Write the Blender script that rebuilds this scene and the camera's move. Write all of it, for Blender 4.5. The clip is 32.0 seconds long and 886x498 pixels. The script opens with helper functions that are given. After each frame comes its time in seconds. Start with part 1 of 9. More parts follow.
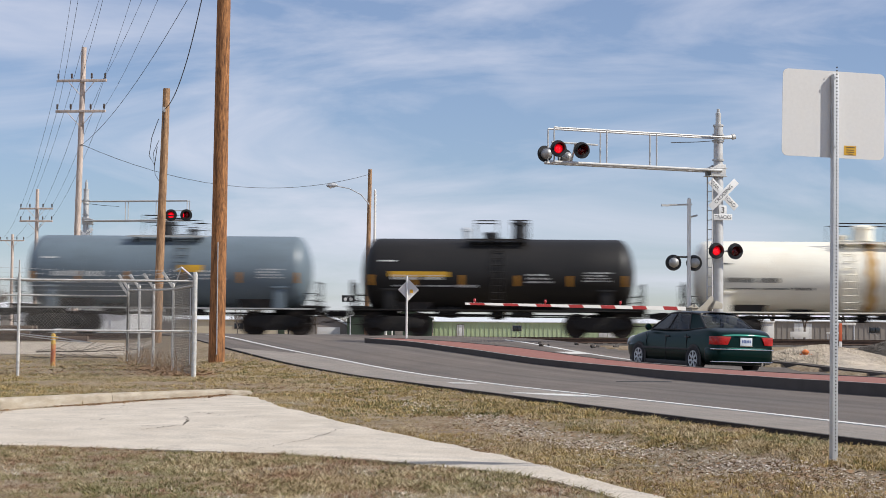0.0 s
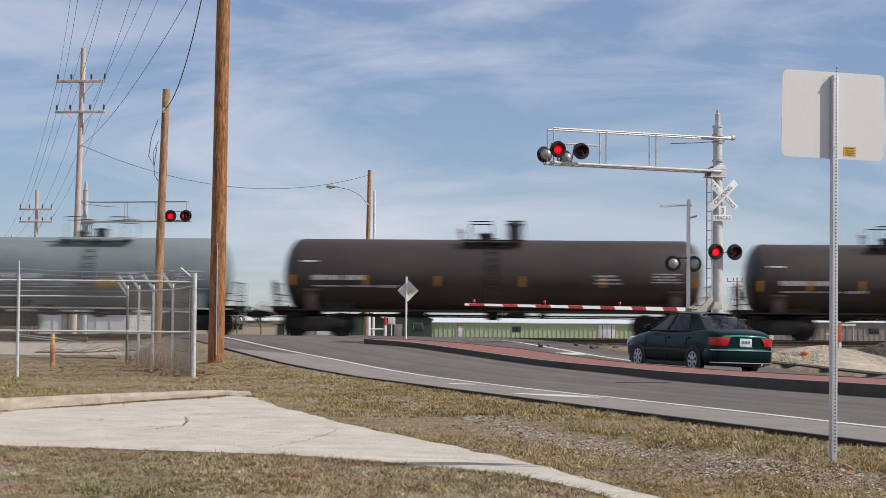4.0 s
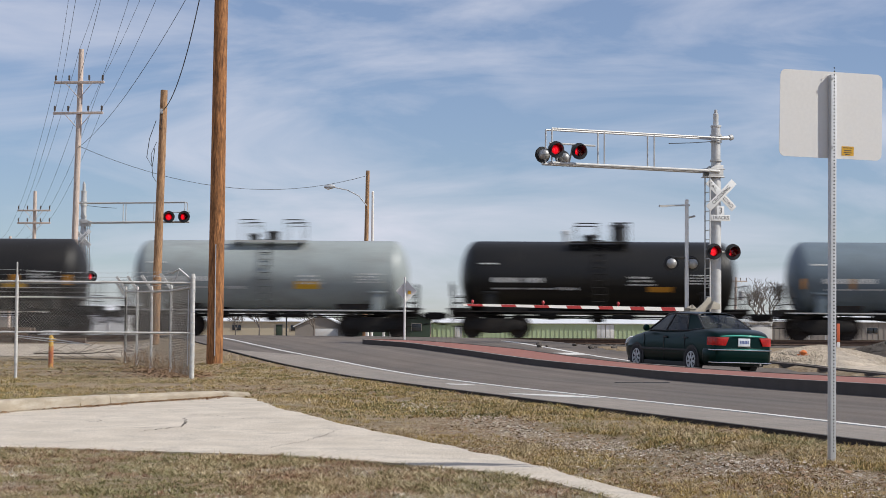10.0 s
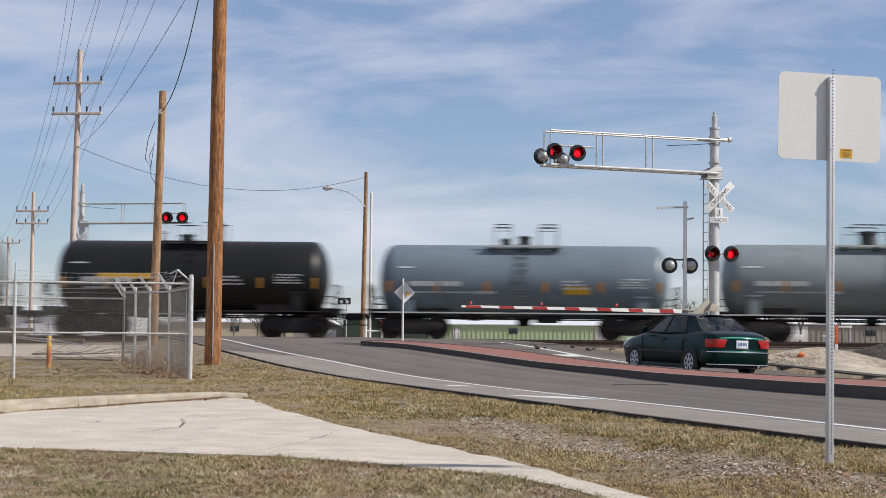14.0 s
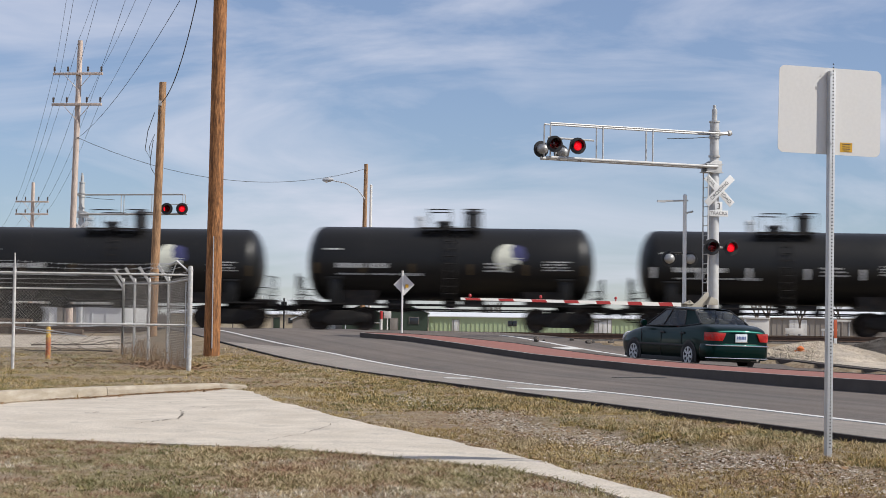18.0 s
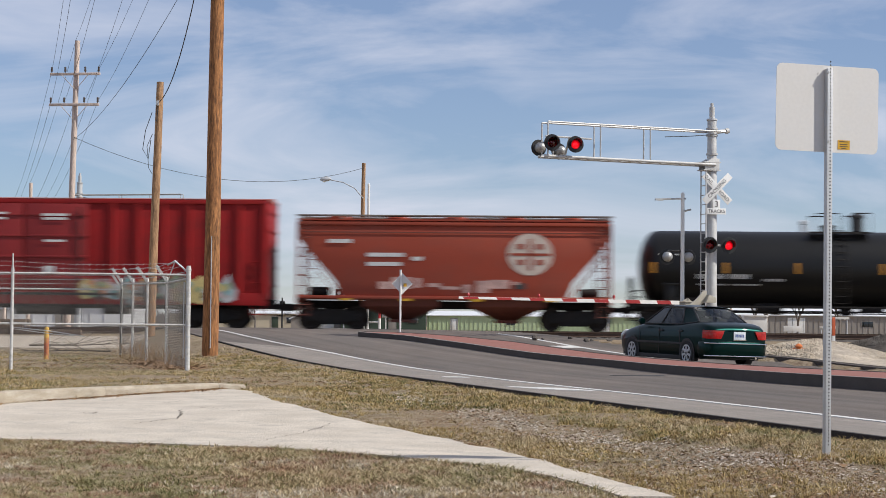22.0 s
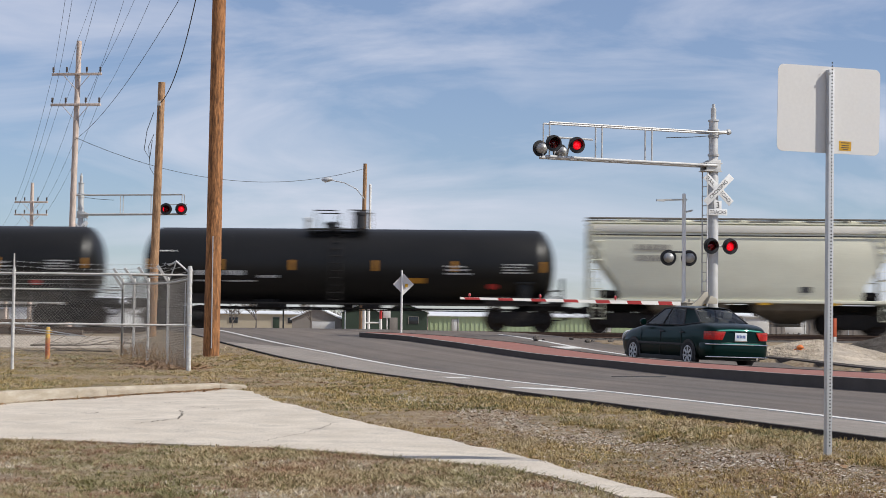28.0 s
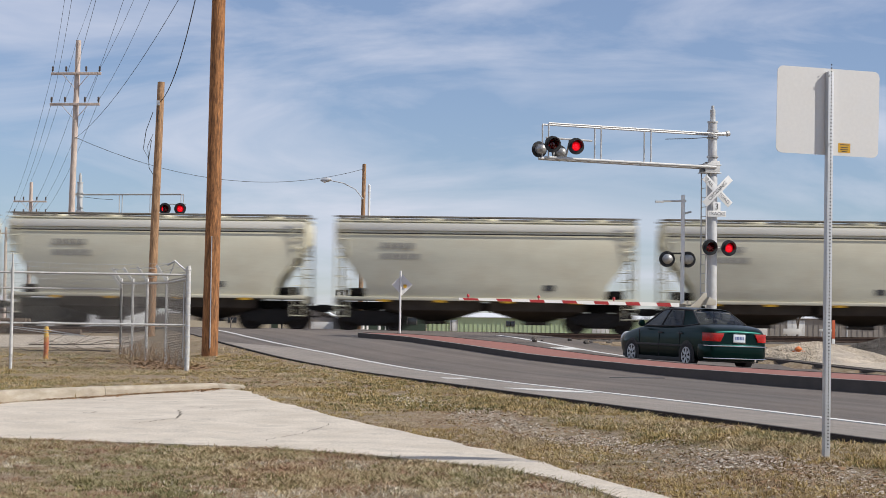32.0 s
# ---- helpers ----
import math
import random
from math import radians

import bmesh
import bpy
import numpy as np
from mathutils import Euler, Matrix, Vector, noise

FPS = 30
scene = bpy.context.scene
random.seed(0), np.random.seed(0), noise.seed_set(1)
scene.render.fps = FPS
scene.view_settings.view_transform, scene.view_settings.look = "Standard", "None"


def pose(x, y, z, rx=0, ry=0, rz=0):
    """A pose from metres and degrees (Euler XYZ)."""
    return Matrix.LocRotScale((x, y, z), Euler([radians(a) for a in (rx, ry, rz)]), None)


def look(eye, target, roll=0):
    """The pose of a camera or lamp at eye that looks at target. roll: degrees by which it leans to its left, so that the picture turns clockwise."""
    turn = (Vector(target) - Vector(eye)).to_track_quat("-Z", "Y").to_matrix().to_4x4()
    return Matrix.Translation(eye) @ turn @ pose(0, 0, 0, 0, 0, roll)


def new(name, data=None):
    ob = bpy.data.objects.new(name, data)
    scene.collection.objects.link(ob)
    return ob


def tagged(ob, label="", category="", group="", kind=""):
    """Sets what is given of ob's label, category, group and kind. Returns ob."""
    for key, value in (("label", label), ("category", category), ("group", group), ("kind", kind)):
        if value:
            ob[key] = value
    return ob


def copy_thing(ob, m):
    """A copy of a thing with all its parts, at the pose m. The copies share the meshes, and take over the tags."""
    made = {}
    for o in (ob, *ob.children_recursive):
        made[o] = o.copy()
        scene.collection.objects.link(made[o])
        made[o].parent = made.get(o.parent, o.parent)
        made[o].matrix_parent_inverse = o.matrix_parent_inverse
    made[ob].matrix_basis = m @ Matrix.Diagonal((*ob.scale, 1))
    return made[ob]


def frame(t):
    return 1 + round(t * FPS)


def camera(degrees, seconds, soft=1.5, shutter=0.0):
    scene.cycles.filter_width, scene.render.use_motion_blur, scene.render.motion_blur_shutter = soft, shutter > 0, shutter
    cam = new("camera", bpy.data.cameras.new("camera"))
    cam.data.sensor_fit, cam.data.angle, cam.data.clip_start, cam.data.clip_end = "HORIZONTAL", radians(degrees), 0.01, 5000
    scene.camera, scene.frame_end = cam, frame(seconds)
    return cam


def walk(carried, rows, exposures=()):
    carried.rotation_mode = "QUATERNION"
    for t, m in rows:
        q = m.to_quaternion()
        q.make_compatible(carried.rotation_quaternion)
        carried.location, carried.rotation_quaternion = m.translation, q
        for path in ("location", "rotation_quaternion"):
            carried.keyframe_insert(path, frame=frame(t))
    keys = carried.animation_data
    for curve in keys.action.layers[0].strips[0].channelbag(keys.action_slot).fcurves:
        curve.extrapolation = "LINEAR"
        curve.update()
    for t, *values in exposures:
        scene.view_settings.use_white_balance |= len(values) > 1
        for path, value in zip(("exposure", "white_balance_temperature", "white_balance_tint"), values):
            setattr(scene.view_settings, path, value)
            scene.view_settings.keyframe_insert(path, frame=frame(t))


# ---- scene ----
# Level crossing beside a road: x to the right, y away along the view, z up, metres.
F_DEG = 27.53
EYE = (0.0, 0.0, 0.95)
TILT = 2.595          # upward tilt of the camera
LEAN = 0.476          # its lean


def aim(turn, tilt, lean):
    """Camera pose from small turns (degrees) about its standing pose."""
    a, b = radians(-turn), radians(TILT + tilt)
    way = Vector((math.sin(a) * math.cos(b), math.cos(a) * math.cos(b), math.sin(b)))
    return look(EYE, Vector(EYE) + way * 10, LEAN + lean)


cam = camera(F_DEG, 32.0, soft=0.65, shutter=0.58)
walk(cam, [
    (0, aim(0.0000, 0.0000, 0.0000)),    (0.5, aim(-0.0056, -0.0335, 0.0073)),    (1, aim(-0.0035, -0.0152, 0.0292)),
    (1.5, aim(-0.0000, 0.0436, 0.0014)),    (2, aim(-0.0132, 0.0828, -0.0165)),    (2.5, aim(-0.0253, 0.0581, -0.0706)),
    (3, aim(-0.0116, 0.0389, -0.0669)),    (3.5, aim(-0.0113, 0.0347, 0.0145)),    (5.5, aim(-0.0197, -0.0093, 0.0208)),
    (6, aim(-0.0218, 0.0054, -0.0010)),    (6.5, aim(-0.0222, 0.0377, 0.0129)),    (7, aim(-0.0167, 0.0515, 0.0095)),
    (7.5, aim(-0.0189, -0.0078, -0.0088)),    (8, aim(-0.0109, -0.0414, 0.0003)),    (8.5, aim(-0.0189, -0.0217, -0.0092)),
    (9, aim(-0.0265, 0.0396, -0.0264)),    (9.5, aim(-0.0378, 0.0560, -0.0240)),    (10, aim(-0.0684, 0.0379, -0.1029)),
    (10.5, aim(-0.0829, -0.0022, -0.0709)),    (11, aim(-0.0809, -0.0005, -0.0481)),    (11.5, aim(-0.0626, 0.0331, -0.0076)),
    (12, aim(-0.0626, 0.0606, -0.0084)),    (12.5, aim(-0.0560, 0.0546, -0.0542)),    (13, aim(-0.0578, 0.0405, 0.0109)),
    (13.5, aim(-0.0770, 0.0543, 0.0072)),    (14, aim(-0.1211, 0.0838, 0.0214)),    (14.5, aim(-0.1508, 0.0792, 0.0018)),
    (16.5, aim(-0.1711, -0.1023, 0.2367)),    (17, aim(-0.1766, -0.0285, 0.2433)),    (17.5, aim(-0.1544, -0.0581, 0.2292)),
    (18, aim(-0.1384, -0.1587, 0.2611)),    (18.5, aim(-0.1247, -0.1783, 0.1659)),    (19, aim(-0.1560, -0.1336, 0.0920)),
    (19.5, aim(-0.1829, -0.1109, 0.0799)),    (20, aim(-0.1826, -0.1162, 0.0717)),    (20.5, aim(-0.1730, -0.1714, 0.0256)),
    (21, aim(-0.1838, -0.2389, 0.1138)),    (21.5, aim(-0.1852, -0.2112, 0.1656)),    (22, aim(-0.2016, -0.1916, 0.0500)),
    (22.5, aim(-0.2015, -0.1645, 0.0490)),    (23, aim(-0.1861, -0.1779, 0.1002)),    (23.5, aim(-0.1640, -0.2157, 0.0892)),
    (24, aim(-0.1563, -0.2052, 0.1052)),    (24.5, aim(-0.1562, -0.1451, 0.1019)),    (25, aim(-0.1564, -0.1121, 0.1059)),
    (25.5, aim(-0.1577, -0.1231, 0.1564)),    (27.5, aim(-0.1560, -0.1637, 0.0912)),    (28, aim(-0.1596, -0.1737, 0.1272)),
    (28.5, aim(-0.1836, -0.2137, 0.1075)),    (29, aim(-0.1850, -0.2328, 0.1591)),    (29.5, aim(-0.1850, -0.1779, 0.1574)),
    (30, aim(-0.1850, -0.1507, 0.1574)),    (30.5, aim(-0.1823, -0.1672, 0.1575)),    (31, aim(-0.1694, -0.1975, 0.2750)),
    (31.5, aim(-0.1884, -0.1733, 0.2824)),    (32, aim(-0.1972, -0.1526, 0.3081)),
], exposures=[(0, 0.04), (1.2, -0.02), (2.6, -0.10), (9.2, -0.09), (10.8, -0.05), (13, -0.01), (32, -0.01)])

# ---- world, sun, exposure ----
SUN = Vector((2.62, -0.72, 2.45)).normalized()
world = bpy.data.worlds.new("sky")
scene.world = world
world.use_nodes = True
wn = world.node_tree.nodes
wl = world.node_tree.links
wbg = wn["Background"]
sky = wn.new("ShaderNodeTexSky")
sky.sky_type = "NISHITA"
sky.sun_disc = False
sky.sun_elevation = math.asin(SUN.z)
sky.sun_rotation = math.atan2(SUN.x, SUN.y)
sky.altitude, sky.air_density, sky.dust_density, sky.ozone_density = 250, 1.0, 0.1, 6.0
# thin high cloud, streaked sideways
wco = wn.new("ShaderNodeTexCoord")
wmap = wn.new("ShaderNodeMapping")
wmap.inputs["Scale"].default_value = (3.2, 3.2, 15.0)
wmap.inputs["Rotation"].default_value = (0.0, radians(9), 0.0)
wmap.inputs["Location"].default_value = (2.3, 0.4, 1.1)
wno = wn.new("ShaderNodeTexNoise")
wno.inputs["Scale"].default_value = 1.5
wno.inputs["Detail"].default_value = 9
wno.inputs["Roughness"].default_value = 0.56
wno.inputs["Distortion"].default_value = 0.6
wra = wn.new("ShaderNodeMapRange")
wra.inputs["From Min"].default_value = 0.38
wra.inputs["From Max"].default_value = 0.72
wra.inputs["To Min"].default_value = 0.15
wra.inputs["To Max"].default_value = 0.95
wmi = wn.new("ShaderNodeMix")
wmi.data_type = "RGBA"
wmi.inputs["B"].default_value = (7.75, 8.0, 9.2, 1)
wl.new(wco.outputs["Generated"], wmap.inputs["Vector"])
wl.new(wmap.outputs["Vector"], wno.inputs["Vector"])
wl.new(wno.outputs["Fac"], wra.inputs["Value"])
wl.new(wra.outputs["Result"], wmi.inputs["Factor"])
wti = wn.new("ShaderNodeVectorMath")
wti.operation = "MULTIPLY"
wti.inputs[1].default_value = (0.96, 0.95, 1.03)
wl.new(sky.outputs["Color"], wti.inputs[0])
wl.new(wti.outputs[0], wmi.inputs["A"])
wl.new(wmi.outputs["Result"], wbg.inputs["Color"])
wbg.inputs["Strength"].default_value = 0.092
sun = new("sun", bpy.data.lights.new("sun", "SUN"))
sun.data.energy, sun.data.angle, sun.data.color = 4.6, radians(0.53), (1.0, 0.95, 0.87)
sun.matrix_world = look(SUN * 50, (0, 0, 0))

# ---- materials ----
MATS = {}


def mat(name, color, rough=0.7, metal=0.0, var=0.12, scale=6.0, fine=60.0, bump=0.15, stain=None, stain_amt=0.0,
        stain_scale=1.2, rand=0.0, spec=0.5, stretch=(1, 1, 1), coat=0.0):
    """A surface with grain at two scales, optional blotches of a second colour and a per-piece change."""
    if name in MATS:
        return MATS[name]
    m = bpy.data.materials.new(name)
    m.use_nodes = True
    n, l = m.node_tree.nodes, m.node_tree.links
    b = n["Principled BSDF"]
    co = n.new("ShaderNodeTexCoord")
    mp = n.new("ShaderNodeMapping")
    mp.inputs["Scale"].default_value = stretch
    l.new(co.outputs["Object"], mp.inputs["Vector"])
    n1 = n.new("ShaderNodeTexNoise")
    n1.inputs["Scale"].default_value, n1.inputs["Detail"].default_value = scale, 5
    n2 = n.new("ShaderNodeTexNoise")
    n2.inputs["Scale"].default_value, n2.inputs["Detail"].default_value = fine, 3
    l.new(mp.outputs["Vector"], n1.inputs["Vector"])
    l.new(mp.outputs["Vector"], n2.inputs["Vector"])
    add = n.new("ShaderNodeMath")
    add.operation = "ADD"
    l.new(n1.outputs["Fac"], add.inputs[0])
    l.new(n2.outputs["Fac"], add.inputs[1])
    rng = n.new("ShaderNodeMapRange")
    rng.inputs["From Min"].default_value, rng.inputs["From Max"].default_value = 0.6, 1.4
    rng.inputs["To Min"].default_value, rng.inputs["To Max"].default_value = 1 - var * 1.6, 1 + var * 1.6
    l.new(add.outputs[0], rng.inputs["Value"])
    src = rng.outputs["Result"]
    if rand:
        oi = n.new("ShaderNodeObjectInfo")
        r2 = n.new("ShaderNodeMapRange")
        r2.inputs["To Min"].default_value, r2.inputs["To Max"].default_value = 1 - rand, 1 + rand
        l.new(oi.outputs["Random"], r2.inputs["Value"])
        mu = n.new("ShaderNodeMath")
        mu.operation = "MULTIPLY"
        l.new(src, mu.inputs[0])
        l.new(r2.outputs["Result"], mu.inputs[1])
        src = mu.outputs[0]
    hue = n.new("ShaderNodeVectorMath")
    hue.operation = "SCALE"
    hue.inputs[0].default_value = color
    l.new(src, hue.inputs["Scale"])
    out = hue.outputs[0]
    if stain:
        n3 = n.new("ShaderNodeTexNoise")
        n3.inputs["Scale"].default_value, n3.inputs["Detail"].default_value = stain_scale, 6
        n3.inputs["Roughness"].default_value = 0.65
        l.new(mp.outputs["Vector"], n3.inputs["Vector"])
        r3 = n.new("ShaderNodeMapRange")
        r3.inputs["From Min"].default_value, r3.inputs["From Max"].default_value = 0.45, 0.68
        r3.inputs["To Max"].default_value = stain_amt
        l.new(n3.outputs["Fac"], r3.inputs["Value"])
        mx = n.new("ShaderNodeMix")
        mx.data_type = "RGBA"
        mx.inputs["B"].default_value = (*stain, 1)
        l.new(r3.outputs["Result"], mx.inputs["Factor"])
        l.new(out, mx.inputs["A"])
        out = mx.outputs["Result"]
    l.new(out, b.inputs["Base Color"])
    b.inputs["Roughness"].default_value, b.inputs["Metallic"].default_value = rough, metal
    b.inputs["Specular IOR Level"].default_value = spec
    b.inputs["Coat Weight"].default_value = coat
    if bump:
        bp = n.new("ShaderNodeBump")
        bp.inputs["Strength"].default_value, bp.inputs["Distance"].default_value = bump, 0.02
        l.new(add.outputs[0], bp.inputs["Height"])
        l.new(bp.outputs["Normal"], b.inputs["Normal"])
    MATS[name] = m
    return m


def glow(name, color, strength, base=(0.3, 0.01, 0.01)):
    if name in MATS:
        return MATS[name]
    m = bpy.data.materials.new(name)
    m.use_nodes = True
    b = m.node_tree.nodes["Principled BSDF"]
    b.inputs["Base Color"].default_value = (*base, 1)
    b.inputs["Emission Color"].default_value = (*color, 1)
    b.inputs["Emission Strength"].default_value = strength
    b.inputs["Roughness"].default_value = 0.3
    MATS[name] = m
    return m


def glass(name, tint, clear=0.6, rough=0.03):
    """Tinted pane: see-through mixed with gloss by Fresnel."""
    if name in MATS:
        return MATS[name]
    m = bpy.data.materials.new(name)
    m.use_nodes = True
    n, l = m.node_tree.nodes, m.node_tree.links
    n.remove(n["Principled BSDF"])
    tr = n.new("ShaderNodeBsdfTransparent")
    tr.inputs["Color"].default_value = (*[c * clear for c in tint], 1)
    gl = n.new("ShaderNodeBsdfGlossy")
    gl.inputs["Roughness"].default_value = rough
    fr = n.new("ShaderNodeFresnel")
    fr.inputs["IOR"].default_value = 1.5
    mx = n.new("ShaderNodeMixShader")
    l.new(fr.outputs["Fac"], mx.inputs["Fac"])
    l.new(tr.outputs[0], mx.inputs[1])
    l.new(gl.outputs[0], mx.inputs[2])
    l.new(mx.outputs[0], n["Material Output"].inputs["Surface"])
    MATS[name] = m
    return m


GALV = mat("galvanised_steel", (0.50, 0.51, 0.52), 0.5, 0.3, 0.10, 8, 90, 0.05)
STEEL = mat("grey_painted_steel", (0.52, 0.52, 0.51), 0.5, 0.2, 0.10, 5, 60, 0.06, (0.30, 0.27, 0.23), 0.35, 2.0)
ALU = mat("aluminium_sheet", (0.69, 0.67, 0.635), 0.55, 0.25, 0.03, 3, 40, 0.0, (0.62, 0.62, 0.62), 0.35, 3.0)
BLACKP = mat("black_paint", (0.022, 0.022, 0.023), 0.55, 0.0, 0.2, 6, 80, 0.06)
DARK = mat("dark_grime", (0.022, 0.019, 0.017), 0.8, 0.1, 0.3, 5, 50, 0.2, (0.075, 0.050, 0.034), 0.6, 3.0)
RUBBER = mat("rubber", (0.018, 0.018, 0.019), 0.75, 0.0, 0.2, 12, 120, 0.1)
WHITEP = mat("white_paint", (0.74, 0.73, 0.70), 0.5, 0.0, 0.06, 6, 60, 0.04, (0.55, 0.52, 0.47), 0.3, 3.0)
REDP = mat("red_paint", (0.48, 0.03, 0.03), 0.45, 0.0, 0.10, 6, 60, 0.04)
YELP = mat("yellow_paint", (0.62, 0.34, 0.02), 0.5, 0.0, 0.12, 6, 60, 0.05)
AMBER = mat("amber_reflector", (0.50, 0.22, 0.02), 0.45, 0.0, 0.12, 6, 60, 0.0)
LETTER = mat("stencil_white", (0.62, 0.62, 0.60), 0.6, 0.0, 0.15, 8, 60, 0.0)
LETTERK = mat("stencil_black", (0.05, 0.05, 0.05), 0.6, 0.0, 0.15, 8, 60, 0.0)
WOOD = mat("creosoted_pole", (0.35, 0.155, 0.056), 0.85, 0.0, 0.50, 2.5, 9, 0.8, (0.085, 0.036, 0.016), 0.92, 2.2, stretch=(8, 8, 1.1))
WOODG = mat("weathered_pole", (0.60, 0.49, 0.42), 0.9, 0.0, 0.25, 5, 30, 0.4, (0.30, 0.22, 0.17), 0.5, 2.0, stretch=(6, 6, 0.7))
WOODM = mat("tan_pole", (0.38, 0.225, 0.12), 0.9, 0.0, 0.40, 2.5, 9, 0.5, (0.14, 0.075, 0.04), 0.8, 2.2, stretch=(8, 8, 1.0))
WIRE = mat("black_cable", (0.03, 0.03, 0.032), 0.7, 0.0, 0.1, 5, 50, 0.0)
CONC = mat("concrete", (0.55, 0.49, 0.41), 0.9, 0.0, 0.24, 3.2, 46, 0.7, (0.41, 0.355, 0.285), 0.75, 1.6)
KERB = mat("kerb_concrete", (0.335, 0.285, 0.215), 0.9, 0.0, 0.2, 3.0, 50, 0.5, (0.52, 0.47, 0.40), 0.6, 2.3, stretch=(1, 1, 4))
ASPH = mat("asphalt", (0.130, 0.107, 0.090), 0.88, 0.0, 0.14, 1.2, 130, 0.5, (0.085, 0.078, 0.072), 0.6, 0.35, stretch=(1, 0.35, 1))
SHOULD = mat("pale_shoulder", (0.255, 0.222, 0.192), 0.9, 0.0, 0.14, 1.5, 120, 0.5, (0.18, 0.17, 0.155), 0.5, 0.6)
PAINT = mat("road_paint", (0.62, 0.61, 0.58), 0.8, 0.0, 0.12, 4, 60, 0.2, (0.40, 0.39, 0.37), 0.6, 2.5)


def streaked(m, lo, hi):
    """Tyre-polished bands and rubbed streaks that follow the lanes (by the sheet's own across and along metres)."""
    n, l = m.node_tree.nodes, m.node_tree.links
    b = n["Principled BSDF"]
    was = b.inputs["Base Color"].links[0].from_socket
    uv = n.new("ShaderNodeTexCoord")
    src = None
    for sc, det in (((1.1, 0.012, 1), 2), ((2.2, 0.02, 1), 2)):
        mp = n.new("ShaderNodeMapping")
        mp.inputs["Scale"].default_value = sc
        l.new(uv.outputs["UV"], mp.inputs["Vector"])
        t = n.new("ShaderNodeTexNoise")
        t.inputs["Scale"].default_value, t.inputs["Detail"].default_value = 1.0, det
        l.new(mp.outputs["Vector"], t.inputs["Vector"])
        r = n.new("ShaderNodeMapRange")
        r.inputs["From Min"].default_value, r.inputs["From Max"].default_value = 0.32, 0.68
        r.inputs["To Min"].default_value, r.inputs["To Max"].default_value = lo, hi
        l.new(t.outputs["Fac"], r.inputs["Value"])
        if src is None:
            src = r.outputs["Result"]
        else:
            mu = n.new("ShaderNodeMath")
            mu.operation = "MULTIPLY"
            l.new(src, mu.inputs[0])
            l.new(r.outputs["Result"], mu.inputs[1])
            src = mu.outputs[0]
    sc = n.new("ShaderNodeVectorMath")
    sc.operation = "SCALE"
    l.new(was, sc.inputs[0])
    l.new(src, sc.inputs["Scale"])
    l.new(sc.outputs[0], b.inputs["Base Color"])


streaked(ASPH, 0.85, 1.14)
streaked(SHOULD, 0.93, 1.07)
BRICK = mat("red_brick_paver", (0.31, 0.125, 0.095), 0.85, 0.0, 0.14, 3, 60, 0.3, (0.24, 0.12, 0.10), 0.5, 1.0, rand=0.16)
GRAVEL = mat("pale_gravel", (0.43, 0.365, 0.285), 0.95, 0.0, 0.30, 3, 24, 1.0, (0.24, 0.22, 0.20), 0.5, 2.0)
BALLAST = mat("dark_ballast", (0.066, 0.056, 0.048), 0.95, 0.0, 0.35, 3, 22, 1.0, (0.15, 0.135, 0.12), 0.6, 2.0)


def ground_material():
    """Dry turf with bare earth, green patches and pale grit."""
    m = bpy.data.materials.new("dry_turf")
    m.use_nodes = True
    n, l = m.node_tree.nodes, m.node_tree.links
    b = n["Principled BSDF"]
    co = n.new("ShaderNodeTexCoord")
    prev = None
    layers = [((0.285, 0.212, 0.135), None, 0), ((0.195, 0.138, 0.095), 0.9, 0.7), ((0.17, 0.15, 0.075), 0.6, 0.55),
              ((0.47, 0.40, 0.30), 5.0, 0.65), ((0.085, 0.058, 0.04), 20.0, 0.65)]
    bumps = None
    for i, (c, s, amt) in enumerate(layers):
        if s is None:
            rgb = n.new("ShaderNodeRGB")
            rgb.outputs[0].default_value = (*c, 1)
            prev = rgb.outputs[0]
            continue
        t = n.new("ShaderNodeTexNoise")
        t.inputs["Scale"].default_value, t.inputs["Detail"].default_value = s, 8
        t.inputs["Roughness"].default_value = 0.7
        mp = n.new("ShaderNodeMapping")
        mp.inputs["Location"].default_value = (i * 7.3, i * 3.1, 0)
        l.new(co.outputs["Object"], mp.inputs["Vector"])
        l.new(mp.outputs["Vector"], t.inputs["Vector"])
        r = n.new("ShaderNodeMapRange")
        r.inputs["From Min"].default_value, r.inputs["From Max"].default_value = 0.47, 0.64
        r.inputs["To Max"].default_value = amt
        l.new(t.outputs["Fac"], r.inputs["Value"])
        mx = n.new("ShaderNodeMix")
        mx.data_type = "RGBA"
        mx.inputs["B"].default_value = (*c, 1)
        l.new(r.outputs["Result"], mx.inputs["Factor"])
        l.new(prev, mx.inputs["A"])
        prev = mx.outputs["Result"]
        bumps = t.outputs["Fac"]
    l.new(prev, b.inputs["Base Color"])
    b.inputs["Roughness"].default_value = 0.95
    b.inputs["Specular IOR Level"].default_value = 0.15
    bp = n.new("ShaderNodeBump")
    bp.inputs["Strength"].default_value, bp.inputs["Distance"].default_value = 0.9, 0.04
    l.new(bumps, bp.inputs["Height"])
    l.new(bp.outputs["Normal"], b.inputs["Normal"])
    return m


TURF = ground_material()


# ---- shaping helpers ----
def box(bm, sx, sy, sz, m=None):
    """A box of that size centred at m."""
    bmesh.ops.create_cube(bm, size=1, matrix=(m or Matrix()) @ Matrix.Diagonal((sx, sy, sz, 1)))
    return bm


def at(x, y, z, rx=0, ry=0, rz=0):
    return pose(x, y, z, rx, ry, rz)


